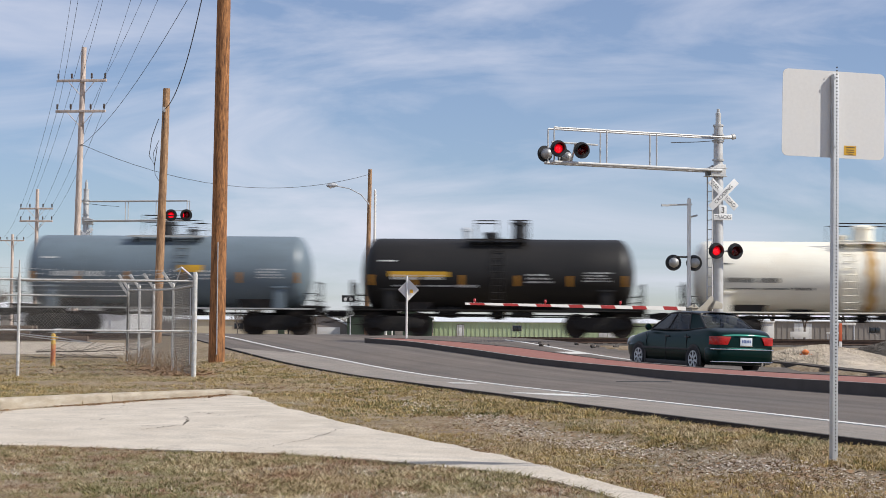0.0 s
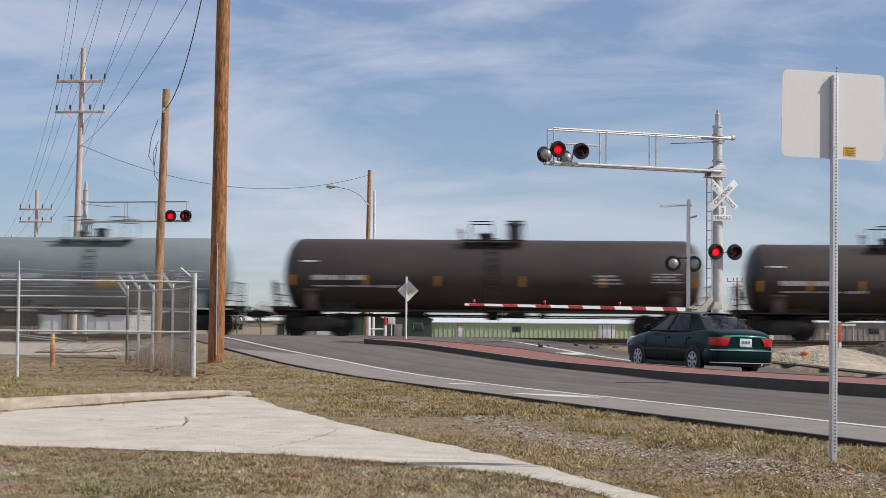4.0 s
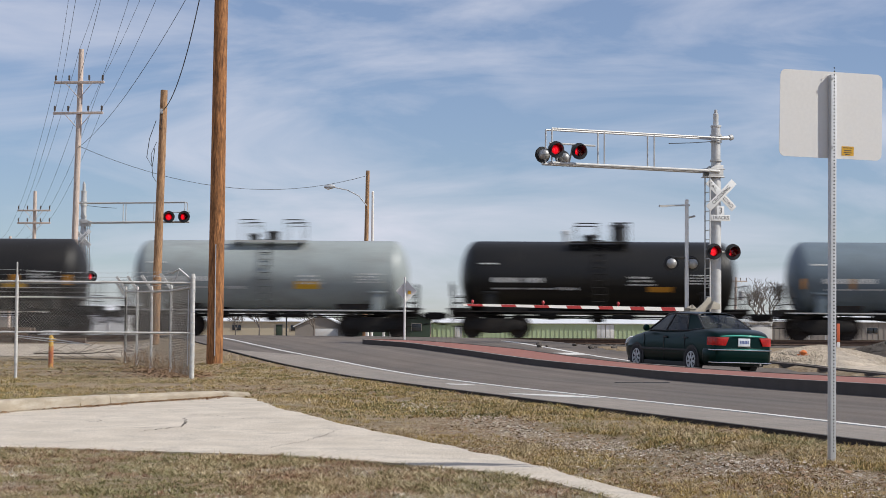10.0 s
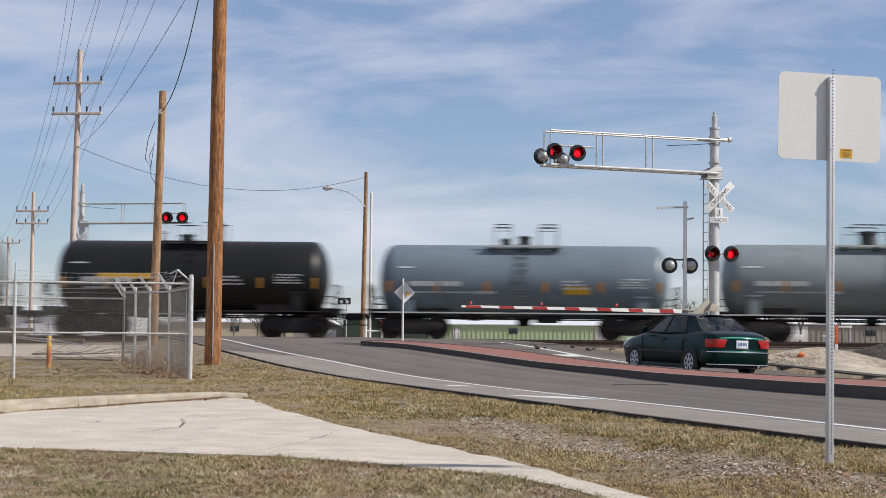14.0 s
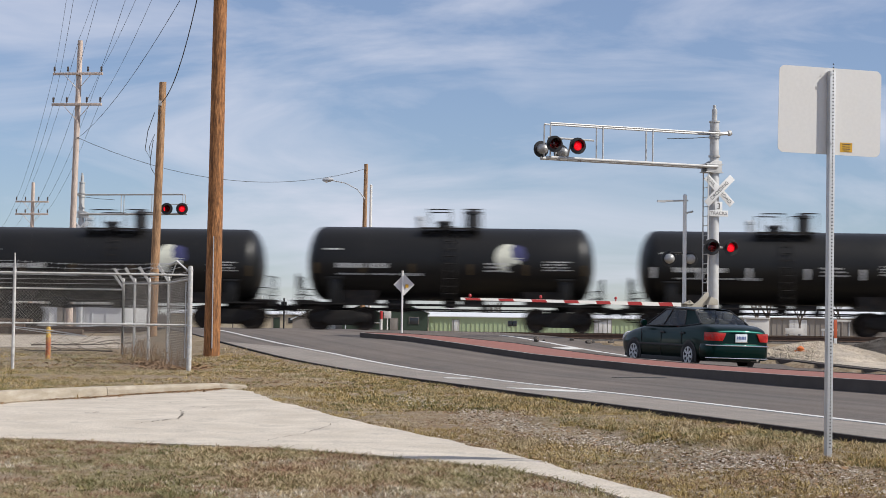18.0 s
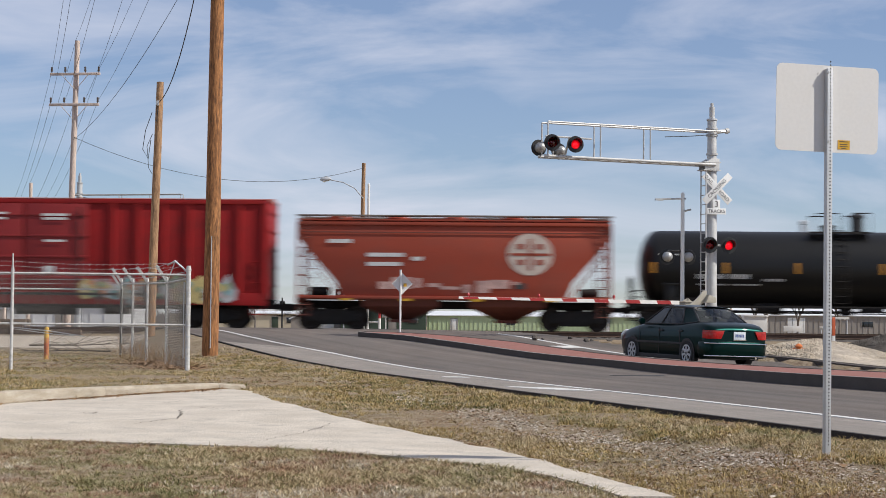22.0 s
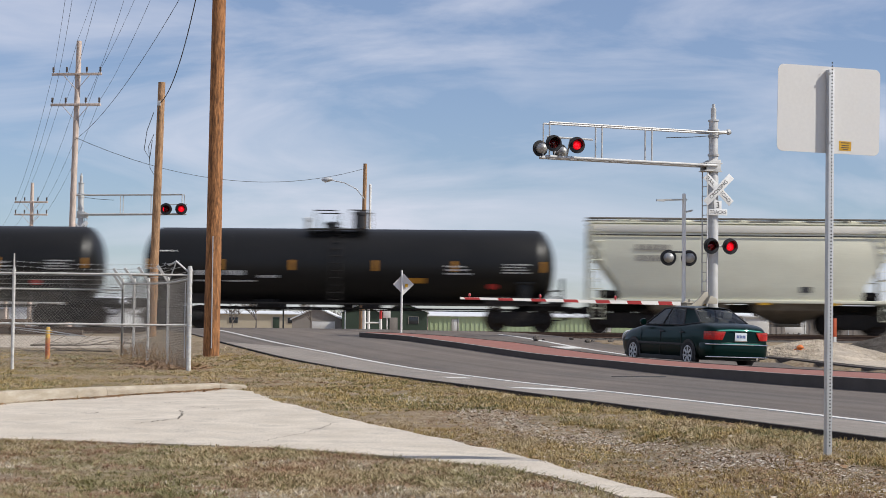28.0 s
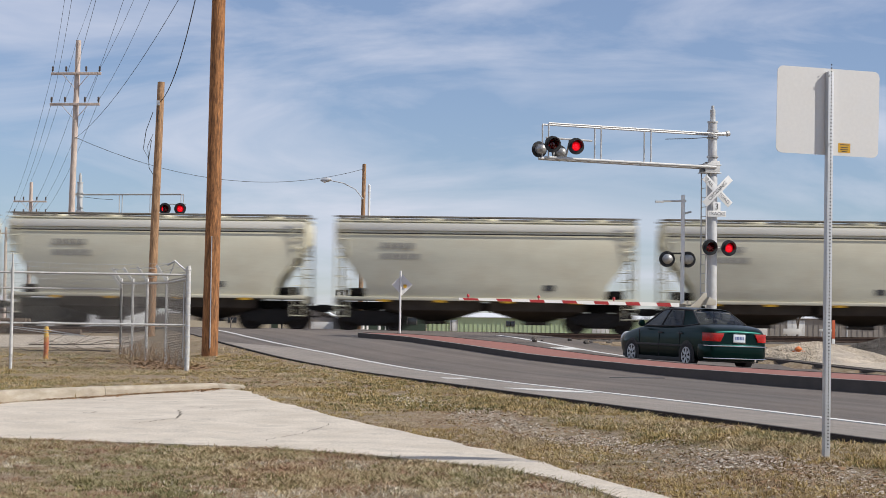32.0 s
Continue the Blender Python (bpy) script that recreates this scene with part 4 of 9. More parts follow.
def box_car(paint):
    """A tall double-door box car."""
    L, w, top = 18.7, 1.55, 4.93
    h = L / 2
    t = thing("box_car", Matrix(), "tall dark red steel box car with sprayed graffiti along its base", "box car", "train cars")
    bm = B()
    box(bm, L, 2 * w, top - 1.15, at(0, 0, (top + 1.15) / 2))
    part("body", bm, paint, t, bevel=0.03)
    bm = B()
    loft(bm, [[(-h - 0.05, -w - 0.04, top), (-h - 0.05, 0, top + 0.14), (-h - 0.05, w + 0.04, top), (-h - 0.05, 0, top - 0.05)],
              [(h + 0.05, -w - 0.04, top), (h + 0.05, 0, top + 0.14), (h + 0.05, w + 0.04, top), (h + 0.05, 0, top - 0.05)]])
    part("roof", bm, mat("boxcar_roof", (0.30, 0.10, 0.08), 0.6), t)
    for s in (-1, 1):
        for k in range(20):
            x = -h + 0.12 + k * (L - 0.24) / 19
            if abs(x - 0.0) < 2.6:
                continue
            part("side_post", shared("boxpost", lambda: finish(prism(B(), [(-0.11, -0.05), (0.11, -0.05), (0.06, 0.05), (-0.06, 0.05)], top - 1.35, at(0, 0, 0)), "side_post", paint)), paint, t,
                 m=at(x, s * (w + 0.04), (top + 1.2) / 2, 0, 0, 0) @ at(0, 0, 0, -90 * s, 0, 0))
        bm = B()
        box(bm, L, 0.08, 0.46, at(0, s * (w + 0.03), 1.12))
        part("side_sill", bm, paint, t, bevel=0.015)
        bm = B()
        box(bm, L, 0.07, 0.16, at(0, s * (w + 0.03), top - 0.1))
        part("top_chord", bm, paint, t, bevel=0.015)
        for dx in (-1.25, 1.25):
            bm = B()
            box(bm, 2.4, 0.06, top - 1.75, at(dx, s * (w + 0.07), (top + 1.35) / 2))
            d = part("door", bm, mat("boxcar_door", (0.225, 0.011, 0.0115), 0.6, 0, 0.12, 2, 40, 0.08), t, "darker red sliding door", bevel=0.01)
            bm = B()
            rod(bm, (dx - 0.9 * (1 if dx < 0 else -1), s * (w + 0.16), 1.5), (dx - 0.9 * (1 if dx < 0 else -1), s * (w + 0.16), 4.6), 0.03, seg=6)
            part("lock_bar", bm, STEELD, d)
            for z in (1.9, 2.7, 3.5, 4.3):
                part("door_rib", shared("boxrib", lambda: finish(box(B(), 2.4, 0.05, 0.09), "door_rib", MATS["boxcar_door"], 0.01)), STEELD, d, m=at(dx, s * (w + 0.11), z))
        bm = B()
        box(bm, 10.0, 0.06, 0.10, at(1.5, s * (w + 0.10), 1.28))
        part("door_track", bm, STEELD, t)
    for s in (-1, 1):
        for yy in (-w - 0.05, w + 0.05):
            bm = B()
            for e in (0.12, 0.55):
                rod(bm, (s * (h - e), yy, 0.5), (s * (h - e), yy, 2.7), 0.02, seg=5)
            for k in range(6):
                rod(bm, (s * (h - 0.55), yy, 0.55 + k * 0.4), (s * (h - 0.12), yy, 0.55 + k * 0.4), 0.016, seg=5)
            part("ladder", bm, paint, t)
        bm = B()
        for k in range(5):
            box(bm, 0.05, 2 * w - 0.3, 0.12, at(s * (h + 0.02), 0, 1.7 + k * 0.7))
        part("end_rib", bm, paint, t)
    bm = B()
    box(bm, L + 0.4, 0.45, 0.35, at(0, 0, 0.95))
    part("centre_sill", bm, STEELD, t)
    for bx, bw, bz in ((-3.2, 1.5, 0.72), (0.6, 2.2, 0.66), (3.4, 0.9, 0.70)):
        bm = B()
        box(bm, bw, 1.5, 0.34, at(bx, -0.4, bz))
        rod(bm, (bx - bw * 0.4, -1.25, bz), (bx + bw * 0.4, -1.25, bz), 0.14, seg=10)
        part("brake_gear", bm, STEELD, t, bevel=0.03)
    bm = B()
    box(bm, L - 7.5, 2.4, 0.16, at(0, 0, 0.83))
    part("floor_beam", bm, STEELD, t)
    y = -w - 0.004
    bm = B()
    lathe(bm, [(0.30, 0), (0.52, 0), (0.52, 0.006), (0.30, 0.006)], at(-h + 1.6, y - 0.06, 4.06, 90), 28)
    part("emblem", bm, mat("emblem_grey", (0.45, 0.42, 0.32), 0.6), t, "round pale emblem ring")
    bm = B()
    for e, q in ((0.14, 0.36), (0.0, 0.44), (-0.14, 0.36)):
        box(bm, q, 0.006, 0.08, at(-h + 1.6, y - 0.064, 4.06 + e))
    part("emblem_bars", bm, mat("emblem_grey", (0.45, 0.42, 0.32), 0.6), t, "plain pale bars inside the ring")
    for z, x0, x1 in ((4.35, -h + 2.4, -h + 4.0), (4.1, -h + 2.4, -h + 3.5), (3.85, -h + 2.4, -h + 3.7), (2.65, -h + 0.9, -h + 1.6), (2.4, -h + 0.9, -h + 1.5), (1.9, -h + 0.9, -h + 1.7)):
        bm = B()
        box(bm, x1 - x0, 0.005, 0.10, at((x0 + x1) / 2, y - 0.11 if abs(z - 4.1) < 0.3 else y - 0.11, z))
        part("lettering", bm, LETTER, t)
    for dx, z, ww in ((-1.1, 4.35, 0.9), (-1.1, 4.15, 0.8), (1.2, 4.3, 1.0), (1.2, 4.15, 0.9), (1.2, 3.3, 0.8), (-1.4, 2.3, 0.35), (1.0, 2.2, 0.4), (-1.6, 3.4, 0.5)):
        bm = B()
        box(bm, ww, 0.005, 0.09 if ww > 0.45 else 0.28, at(dx, y - 0.145, z))
        part("lettering", bm, LETTER, t)
    rng = random.Random(5)
    cols = [mat("spray_teal", (0.20, 0.38, 0.38), 0.6, 0, 0.2), mat("spray_grey", (0.45, 0.46, 0.46), 0.6, 0, 0.2), mat("spray_orange", (0.52, 0.22, 0.10), 0.6, 0, 0.2), mat("spray_cream", (0.55, 0.52, 0.42), 0.6, 0, 0.2)]
    cols += [mat("spray_black", (0.03, 0.03, 0.03), 0.6), mat("spray_pink", (0.46, 0.36, 0.34), 0.6, 0, 0.2), mat("spray_green", (0.20, 0.30, 0.18), 0.6, 0, 0.2), mat("spray_yellow", (0.55, 0.44, 0.18), 0.6, 0, 0.2)]
    for x0, x1 in ((-h + 1.2, -2.7), (2.4, h - 1.3)):
        for layer, big, step in ((0, 1.0, 0.42), (1, 0.55, 0.30), (2, 0.3, 0.22)):
            x = x0
            while x < x1:
                bm = B()
                k = 9
                rx, rz2 = big * rng.uniform(0.28, 0.5), big * rng.uniform(0.3, 0.62)
                cz = 1.42 + rng.uniform(-0.5, 0.5) * (1 - big) + 0.02
                ring = [(x + rx * math.cos(2 * math.pi * i / k) * rng.uniform(0.6, 1.25), cz + rz2 * math.sin(2 * math.pi * i / k) * rng.uniform(0.55, 1.15)) for i in range(k)]
                prism(bm, ring, 0.004, at(0, y - 0.105 - 0.012 * layer - rng.uniform(0, 0.008), 0))
                part("graffiti", bm, rng.choice(cols), t, "rounded sprayed letter shape")
                x += rng.uniform(0.75, 1.25) * step
    for x in (-h + 2.0, -2.5, 3.2, h - 2.0):
        bm = B()
        box(bm, 0.45, 0.006, 0.10, at(x, y - 0.075, 1.22))
        part("reflector", bm, YELP, t)
    bogie(t, -(h - 2.2))
    bogie(t, h - 2.2)
    ends_gear(t, h + 0.45)
    return t


# paints of the cars
def car_paint(name, c, stain, amt=0.4, rough=0.42, spec=0.5):
    return mat(name, c, rough, 0.0, 0.08, 0.7, 25, 0.03, stain, amt, 0.8, stretch=(0.6, 1.2, 1.2), spec=spec)


P_BLACK = car_paint("tank_black", (0.0085, 0.0083, 0.008), (0.017, 0.015, 0.013), 0.5, 0.42, 0.34)
P_BLACK2 = car_paint("tank_black_glossy", (0.007, 0.0068, 0.0065), (0.013, 0.012, 0.011), 0.5, 0.40, 0.34)
P_CHAR = car_paint("tank_charcoal", (0.015, 0.014, 0.0133), (0.025, 0.022, 0.020), 0.6, 0.5, 0.3)
P_BROWN = car_paint("tank_dark_brown", (0.045, 0.032, 0.026), (0.07, 0.05, 0.038), 0.6)
P_GREY = car_paint("tank_grey", (0.19, 0.22, 0.225), (0.13, 0.14, 0.135), 0.5)
P_BLUE = car_paint("tank_blue_grey", (0.14, 0.18, 0.21), (0.10, 0.125, 0.14), 0.5)
P_PALE = car_paint("tank_pale_grey", (0.295, 0.33, 0.325), (0.18, 0.18, 0.17), 0.5)
P_WHITE = car_paint("tank_white", (0.80, 0.775, 0.70), (0.72, 0.64, 0.54), 0.35)
P_CREAM = car_paint("tank_cream", (0.86, 0.82, 0.70), (0.70, 0.60, 0.45), 0.4)
P_RUSTB = car_paint("band_rust", (0.31, 0.072, 0.035), (0.22, 0.065, 0.04), 0.5, 0.5, 0.3)
P_HOPPER = car_paint("hopper_grey_beige", (0.64, 0.61, 0.48), (0.50, 0.43, 0.31), 0.5, 0.6, 0.3)
P_CLEAN = car_paint("hopper_pale_cream", (0.70, 0.69, 0.56), (0.62, 0.58, 0.45), 0.4, 0.55)
P_OXIDE = car_paint("hopper_oxide_red", (0.34, 0.066, 0.038), (0.25, 0.075, 0.052), 0.6, 0.65, 0.2)
P_OXIDE2 = car_paint("hopper_brown_red", (0.28, 0.044, 0.030), (0.20, 0.055, 0.042), 0.6, 0.65, 0.2)
P_BOX = car_paint("boxcar_red", (0.26, 0.0115, 0.012), (0.15, 0.014, 0.013), 0.65, 0.6, 0.2)
P_PLACW = mat("placard_white", (0.7, 0.7, 0.68), 0.6)
P_STAIN2 = mat("rust_wash", (0.62, 0.50, 0.40), 0.7, 0, 0.2, 3, 14, 0.05, (0.76, 0.70, 0.62), 0.7, 2.5, stretch=(3, 1, 0.5))
P_STAIN = mat("chemical_stain", (0.56, 0.33, 0.11), 0.7, 0, 0.3, 3, 14, 0.05, (0.78, 0.66, 0.45), 0.7, 2.5, stretch=(3, 1, 0.5))

CARS = []   # (thing, middle of the car along the track at the start)


def squash(t, f=0.93, z0=1.15):
    """Lowers a car's upper body a little."""
    seen = set()
    for o in t.children:
        if o.name.split(".")[0] in ("truck", "coupler", "reflector") or o.data.name in seen or "low" in o.data:
            continue
        seen.add(o.data.name)
        o.data["low"] = 1
        for v in o.data.vertices:
            if v.co.z > z0:
                v.co.z = z0 + (v.co.z - z0) * f


def put(t, left, right):
    CARS.append((t, (left + right) / 2 - 0.19))


CHORD = mat("chord_cream", (0.78, 0.75, 0.66), 0.5, 0, 0.05, 2, 30, 0.0)
CHUTEP = mat("pale_chute", (0.20, 0.17, 0.13), 0.8, 0, 0.25, 2, 20, 0.1, (0.09, 0.075, 0.06), 0.6, 1.5)
CHUTE = mat("dusty_chute", (0.050, 0.038, 0.028), 0.8, 0, 0.25, 2, 20, 0.1, (0.09, 0.075, 0.06), 0.6, 1.5)


def train():
    R = 1.42
    small = lambda L, top, paint, label, **k: tank_car(L, top, R, paint, label, **k)
    yp = lambda x, z=-0.35: (x, z, 0.95, 0.28, YELP)
    put(small(11.1, 3.85, P_BLUE, "blue-grey steel tank car with amber reflector plates", style=1, panel=yp(1.0, 0.1)), -15.98, -4.9)
    put(small(10.55, 3.80, P_CHAR, "charcoal black tank car with a yellow stripe", panel=(-3.0, 0.0, 2.3, 0.2, YELP)), -2.94, 7.61)
    put(small(13.1, 3.78, P_CREAM, "cream white tank car stained rust brown below its dome", style=5, marks=None, white=False, saddle=P_CREAM, streak=0.12, panel=(2.4, -0.55, 0.75, 0.22, mat("dull_gold", (0.40, 0.28, 0.10), 0.6))), 9.82, 22.9)
    put(small(11.6, 3.80, P_BLUE, "blue-grey steel tank car with amber reflector plates", style=1, panel=yp(2.3, 0.05)), 24.62, 36.26)
    put(small(11.2, 3.60, P_CHAR, "charcoal tank car with white lettering and an amber panel", panel=(3.3, 0.0, 0.8, 0.34, YELP)), 37.87, 49.09)
    put(small(10.4, 3.79, P_GREY, "plain grey steel tank car", style=2, marks=None, panel=yp(0.6)), 51.0, 61.33)
    put(small(16.2, 3.80, P_BROWN, "long dark brown tank car with dusty sides"), 63.4, 79.65)
    put(small(11.6, 3.70, P_BROWN, "dark brown tank car with a yellow panel", panel=yp(3.4, 0.0)), 81.14, 92.87)
    put(small(14.4, 3.52, P_WHITE, "white tank car streaked with rust below its dome", style=4, marks=None, white=False, saddle=P_WHITE, streak=-0.3, panel=(2.6, -0.25, 0.7, 0.26, YELP), patchy=((-0.5, 0.75, 1.0, 0.9, car_paint("pale_rust", (0.74, 0.66, 0.57), (0.6, 0.45, 0.34), 0.5), 4),)), 94.83, 109.27)
    put(small(10.3, 3.79, P_GREY, "grey tank car with a small yellow panel", style=2, panel=yp(-0.3)), 111.1, 121.4)
    put(small(11.5, 3.74, P_PALE, "pale grey tank car with a yellow panel", style=2, marks=None, panel=yp(0.8)), 123.41, 134.96)
    put(small(11.4, 3.77, P_BLUE, "blue-grey steel tank car with amber reflector plates", style=1, panel=yp(2.1, 0.0)), 136.83, 148.19)
    put(small(10.5, 3.78, P_CHAR, "charcoal tank car with bright amber reflector plates", mw=0.15, panel=(2.7, -0.45, 0.9, 0.2, YELP)), 150.24, 160.67)
    put(small(10.7, 3.75, P_PALE, "pale grey tank car with a yellow panel", style=2, marks=None, panel=yp(1.5)), 162.61, 173.29)
    put(small(10.6, 3.76, P_BLACK, "plain black tank car", panel=(2.3, -0.45, 0.9, 0.2, AMBER), marks=None), 175.33, 185.89)
    put(small(11.5, 3.78, P_BLUE, "blue-grey steel tank car with amber reflector plates", style=1, panel=yp(2.1, 0.0)), 187.89, 199.35)
    put(small(10.5, 3.80, P_PALE, "pale grey tank car with faint lettering", style=2), 201.45, 211.9)
    put(small(14.4, 4.00, P_GREY, "long grey tank car with white lettered panels", style=2, panel=(3.7, 0.1, 1.2, 0.36, LETTER)), 213.72, 228.09)
    put(small(10.6, 3.75, P_BLACK, "black tank car with a yellow stripe", panel=(-2.4, 0.0, 2.2, 0.22, YELP)), 230.24, 240.83)
    put(small(11.2, 3.66, P_BLUE, "blue-grey tank car with a yellow panel", style=2, panel=yp(2.0)), 242.8, 254.0)
    put(small(11.7, 3.76, P_GREY, "grey steel tank car with amber reflector plates", style=1, panel=yp(2.5, 0.0)), 255.96, 267.64)
    put(small(13.2, 3.58, P_WHITE, "white tank car with a wide rust-red band", marks=None, white=False, saddle=P_WHITE, band=P_RUSTB, style=0), 269.7, 282.89)
    put(small(11.5, 3.64, P_PALE, "pale grey tank car with a white data panel", style=2, marks=None, panel=(4.3, 0.3, 1.1, 0.22, LETTER)), 284.2, 295.95)
    logo = ((2.2, 0.22, 1.0, 1.1, mat("emblem_pale", (0.62, 0.62, 0.52), 0.6), 0), (2.62, 0.42, 0.62, 0.72, mat("emblem_blue", (0.05, 0.05, 0.14), 0.5), 4), (2.45, -0.18, 0.5, 0.40, P_BLACK, 5))
    dull = mat("dull_plate", (0.075, 0.046, 0.016), 0.6)
    put(small(11.5, 3.88, P_BLACK, "black tank car with a pale round emblem", patchy=logo, marks=dull), 297.84, 309.41)
    put(small(11.1, 4.03, P_BLACK, "black tank car with a pale round emblem", patchy=logo, marks=dull), 311.05, 322.19)
    put(small(11.0, 4.00, P_BLACK, "black tank car with white reflector plates", marks=P_PLACW), 323.92, 334.88)
    put(small(11.1, 4.00, P_BLACK, "black tank car with a white sprayed patch", patchy=((1.85, 0.22, 0.85, 1.25, P_PLACW, 3), (2.35, 0.12, 1.6, 0.62, P_PLACW, 4), (2.5, 0.02, 1.1, 0.28, YELP, 5))), 336.86, 348.01)
    put(small(11.0, 4.00, P_BLACK, "plain black tank car with faint amber plates", marks=dull), 349.94, 360.93)
    put(box_car(P_BOX), 362.51, 381.25)
    h = hopper_car(P_OXIDE, "oxide red covered hopper car with a round cream emblem", length=12.0, emblem=2.9, bay=0.8, dark=mat("oxide_dark", (0.16, 0.045, 0.03), 0.7))
    squash(h)
    put(h, 382.36, 394.34)
    big = tank_car(15.95, 3.94, 1.47, P_BLACK2, "long glossy black tank car with amber reflector plates", dome_x=-0.4, panel=(2.6, -0.55, 0.85, 0.2, AMBER), patchy=((5.6, -0.75, 0.42, 0.22, REDP, 0),))
    put(big, 395.46, 411.43)
    for a, b in ((413.25, 429.28), (430.98, 446.81), (448.6, 465.0), (466.87, 482.6), (484.26, 500.33)):
        put(copy_thing(big, Matrix()), a, b)
    cream = hopper_car(P_HOPPER, "dusty grey-beige covered hopper car", length=11.5, chord=CHORD, chute=CHUTE)
    squash(cream)
    clean = hopper_car(P_CLEAN, "clean pale cream covered hopper car", length=11.5, chord=CHORD, chute=CHUTEP, bay=0.78)
    squash(clean)
    put(clean, 501.5, 513.1)
    red = hopper_car(P_OXIDE2, "brown-red ribbed covered hopper car with faded lettering", length=11.6, ribs=True, rail_band=False, bay=0.6, chute=CHUTE, dark=mat("oxide_dark_two", (0.10, 0.035, 0.03), 0.7))
    squash(red)
    put(red, 514.04, 525.82)
    put(cream, 526.76, 538.35)
    for a, b in ((539.3, 550.85), (551.9, 563.5), (564.5, 576.1), (577.0, 588.6), (589.6, 601.2)):
        put(copy_thing(cream, Matrix()), a, b)
    put(small(11.4, 3.80, P_GREY, "grey steel tank car", style=2), -29.4, -18.0)


train()


def gone(t):
    """Metres that the train has run since the start."""
    return 17.2802 * t + 0.015444 * t * t - 0.00001796 * t ** 3


# ---- utility poles, wires ----
def pole(name, base, top, r0, r1, material, label, arms=(), arm_dir=0.0, arm_len=2.44, hardware=True):
    t = thing(name, at(*base), label, "utility pole", "utility poles")
    b, q = Vector((0, 0, -0.2)), Vector(top) - Vector(base)
    bm = B()
    n = 10
    rr = []
    for i in range(n + 1):
        f = i / n
        c = b + (q - b) * f
        r = r0 + (r1 - r0) * f
        rr.append([(c.x + r * math.cos(2 * math.pi * k / 14) * (1 + 0.02 * math.sin(k * 3 + i)), c.y + r * math.sin(2 * math.pi * k / 14), c.z) for k in range(14)])
    loft(bm, rr)
    part("pole", bm, material, t)
    d = Vector((math.cos(arm_dir), math.sin(arm_dir), 0))
    side = Vector((-d.y, d.x, 0))
    for z in arms:
        c = q * (z / q.z)
        c.z = z
        bm = B()
        m = Matrix.Translation(c + side * -0.16) @ Matrix.Rotation(arm_dir, 4, "Z")
        box(bm, arm_len, 0.09, 0.12, m)
        for s in (-1, 1):
            rod(bm, c + d * s * 0.65 + side * -0.2 + Vector((0, 0, -0.04)), c + Vector((0, 0, -0.75)) + side * -0.12, 0.018, seg=5)
        part("crossarm", bm, WOODG, t, "weathered wooden crossarm", bevel=0.01)
        for s in (-0.47, -0.2, 0.2, 0.47):
            bm = B()
            lathe(bm, [(0.02, 0.0), (0.02, 0.05), (0.05, 0.07), (0.058, 0.11), (0.04, 0.13), (0.058, 0.17), (0.04, 0.19), (0.055, 0.23), (0.045, 0.27), (0.02, 0.29)], Matrix.Translation(c + d * s * arm_len + side * -0.16 + Vector((0, 0, 0.06))), 8)
            part("insulator", bm, mat("insulator", (0.09, 0.07, 0.06), 0.3), t)
    return t


BIG = (-5.65, 45.35, land_z(-5.65, 45.35))
big_pole = pole("utility_pole", BIG, (-5.55, 45.35, 14.3), 0.205, 0.15, WOOD, "thick brown creosoted utility pole with a bare ground wire")
for z in (12.35, 13.75):
    bm = B()
    box(bm, 3.9, 0.10, 0.13, at(-1.5, -0.2, z - BIG[2]))
    rod(bm, (-2.2, -0.24, z - BIG[2] - 0.05), (0.05, -0.2, z - BIG[2] - 1.1), 0.022, seg=6)
    part("crossarm", bm, WOODG, big_pole, "weathered wooden side arm", bevel=0.01)
bm = B()
rod(bm, (0.03, -0.212, 0.2), (0.025, -0.205, 3.0), 0.014, seg=5)
part("ground_wire", bm, GALV, big_pole, "bare ground wire under a grey strip")
MID = (-9.15, 58.0, land_z(-9.15, 58))
mid_pole = pole("utility_pole", MID, (-8.95, 58.0, 8.68), 0.15, 0.115, WOODM, "brown wooden service pole standing behind the fence")
bm = B()
pipe(bm, [(-0.02, -0.16, 7.2), (-0.22, -0.2, 6.6), (-0.30, -0.2, 6.0), (-0.12, -0.18, 5.7), (-0.05, -0.16, 6.3)], 0.012, 5)
pipe(bm, [(0.0, -0.16, 6.5), (-0.16, -0.2, 6.1), (-0.10, -0.2, 5.4), (0.02, -0.16, 5.2)], 0.010, 5)
pipe(bm, [(0.10, -0.15, 7.45), (0.16, -0.16, 7.2), (0.12, -0.16, 6.9)], 0.012, 5)
part("drop_cable", bm, WIRE, mid_pole, "loose black cable loops")
bm = B()
box(bm, 0.10, 0.06, 0.16, at(0.14, -0.13, 7.5))
part("cable_bracket", bm, GALV, mid_pole, bevel=0.01)
FARP = (-17.32, 85.0, land_z(-17.32, 85))
pole("utility_pole", FARP, (-17.05, 85.0, 14.2), 0.17, 0.12, WOODG, "tall weathered pole with two wooden crossarms", (11.15 - FARP[2], 12.6 - FARP[2]), radians(-8))
F2 = (-29.3, 130.0, land_z(-29.3, 130))
pole("utility_pole", F2, (-29.25, 130.0, 10.9), 0.17, 0.12, WOODG, "distant weathered pole with two crossarms", (8.6, 9.5), radians(-6))
F3 = (-41.0, 172.0, 0.0)
pole("utility_pole", F3, (-41.0, 172, 9.8), 0.17, 0.12, WOODG, "distant weathered pole with a crossarm", (9.2,), radians(-6))


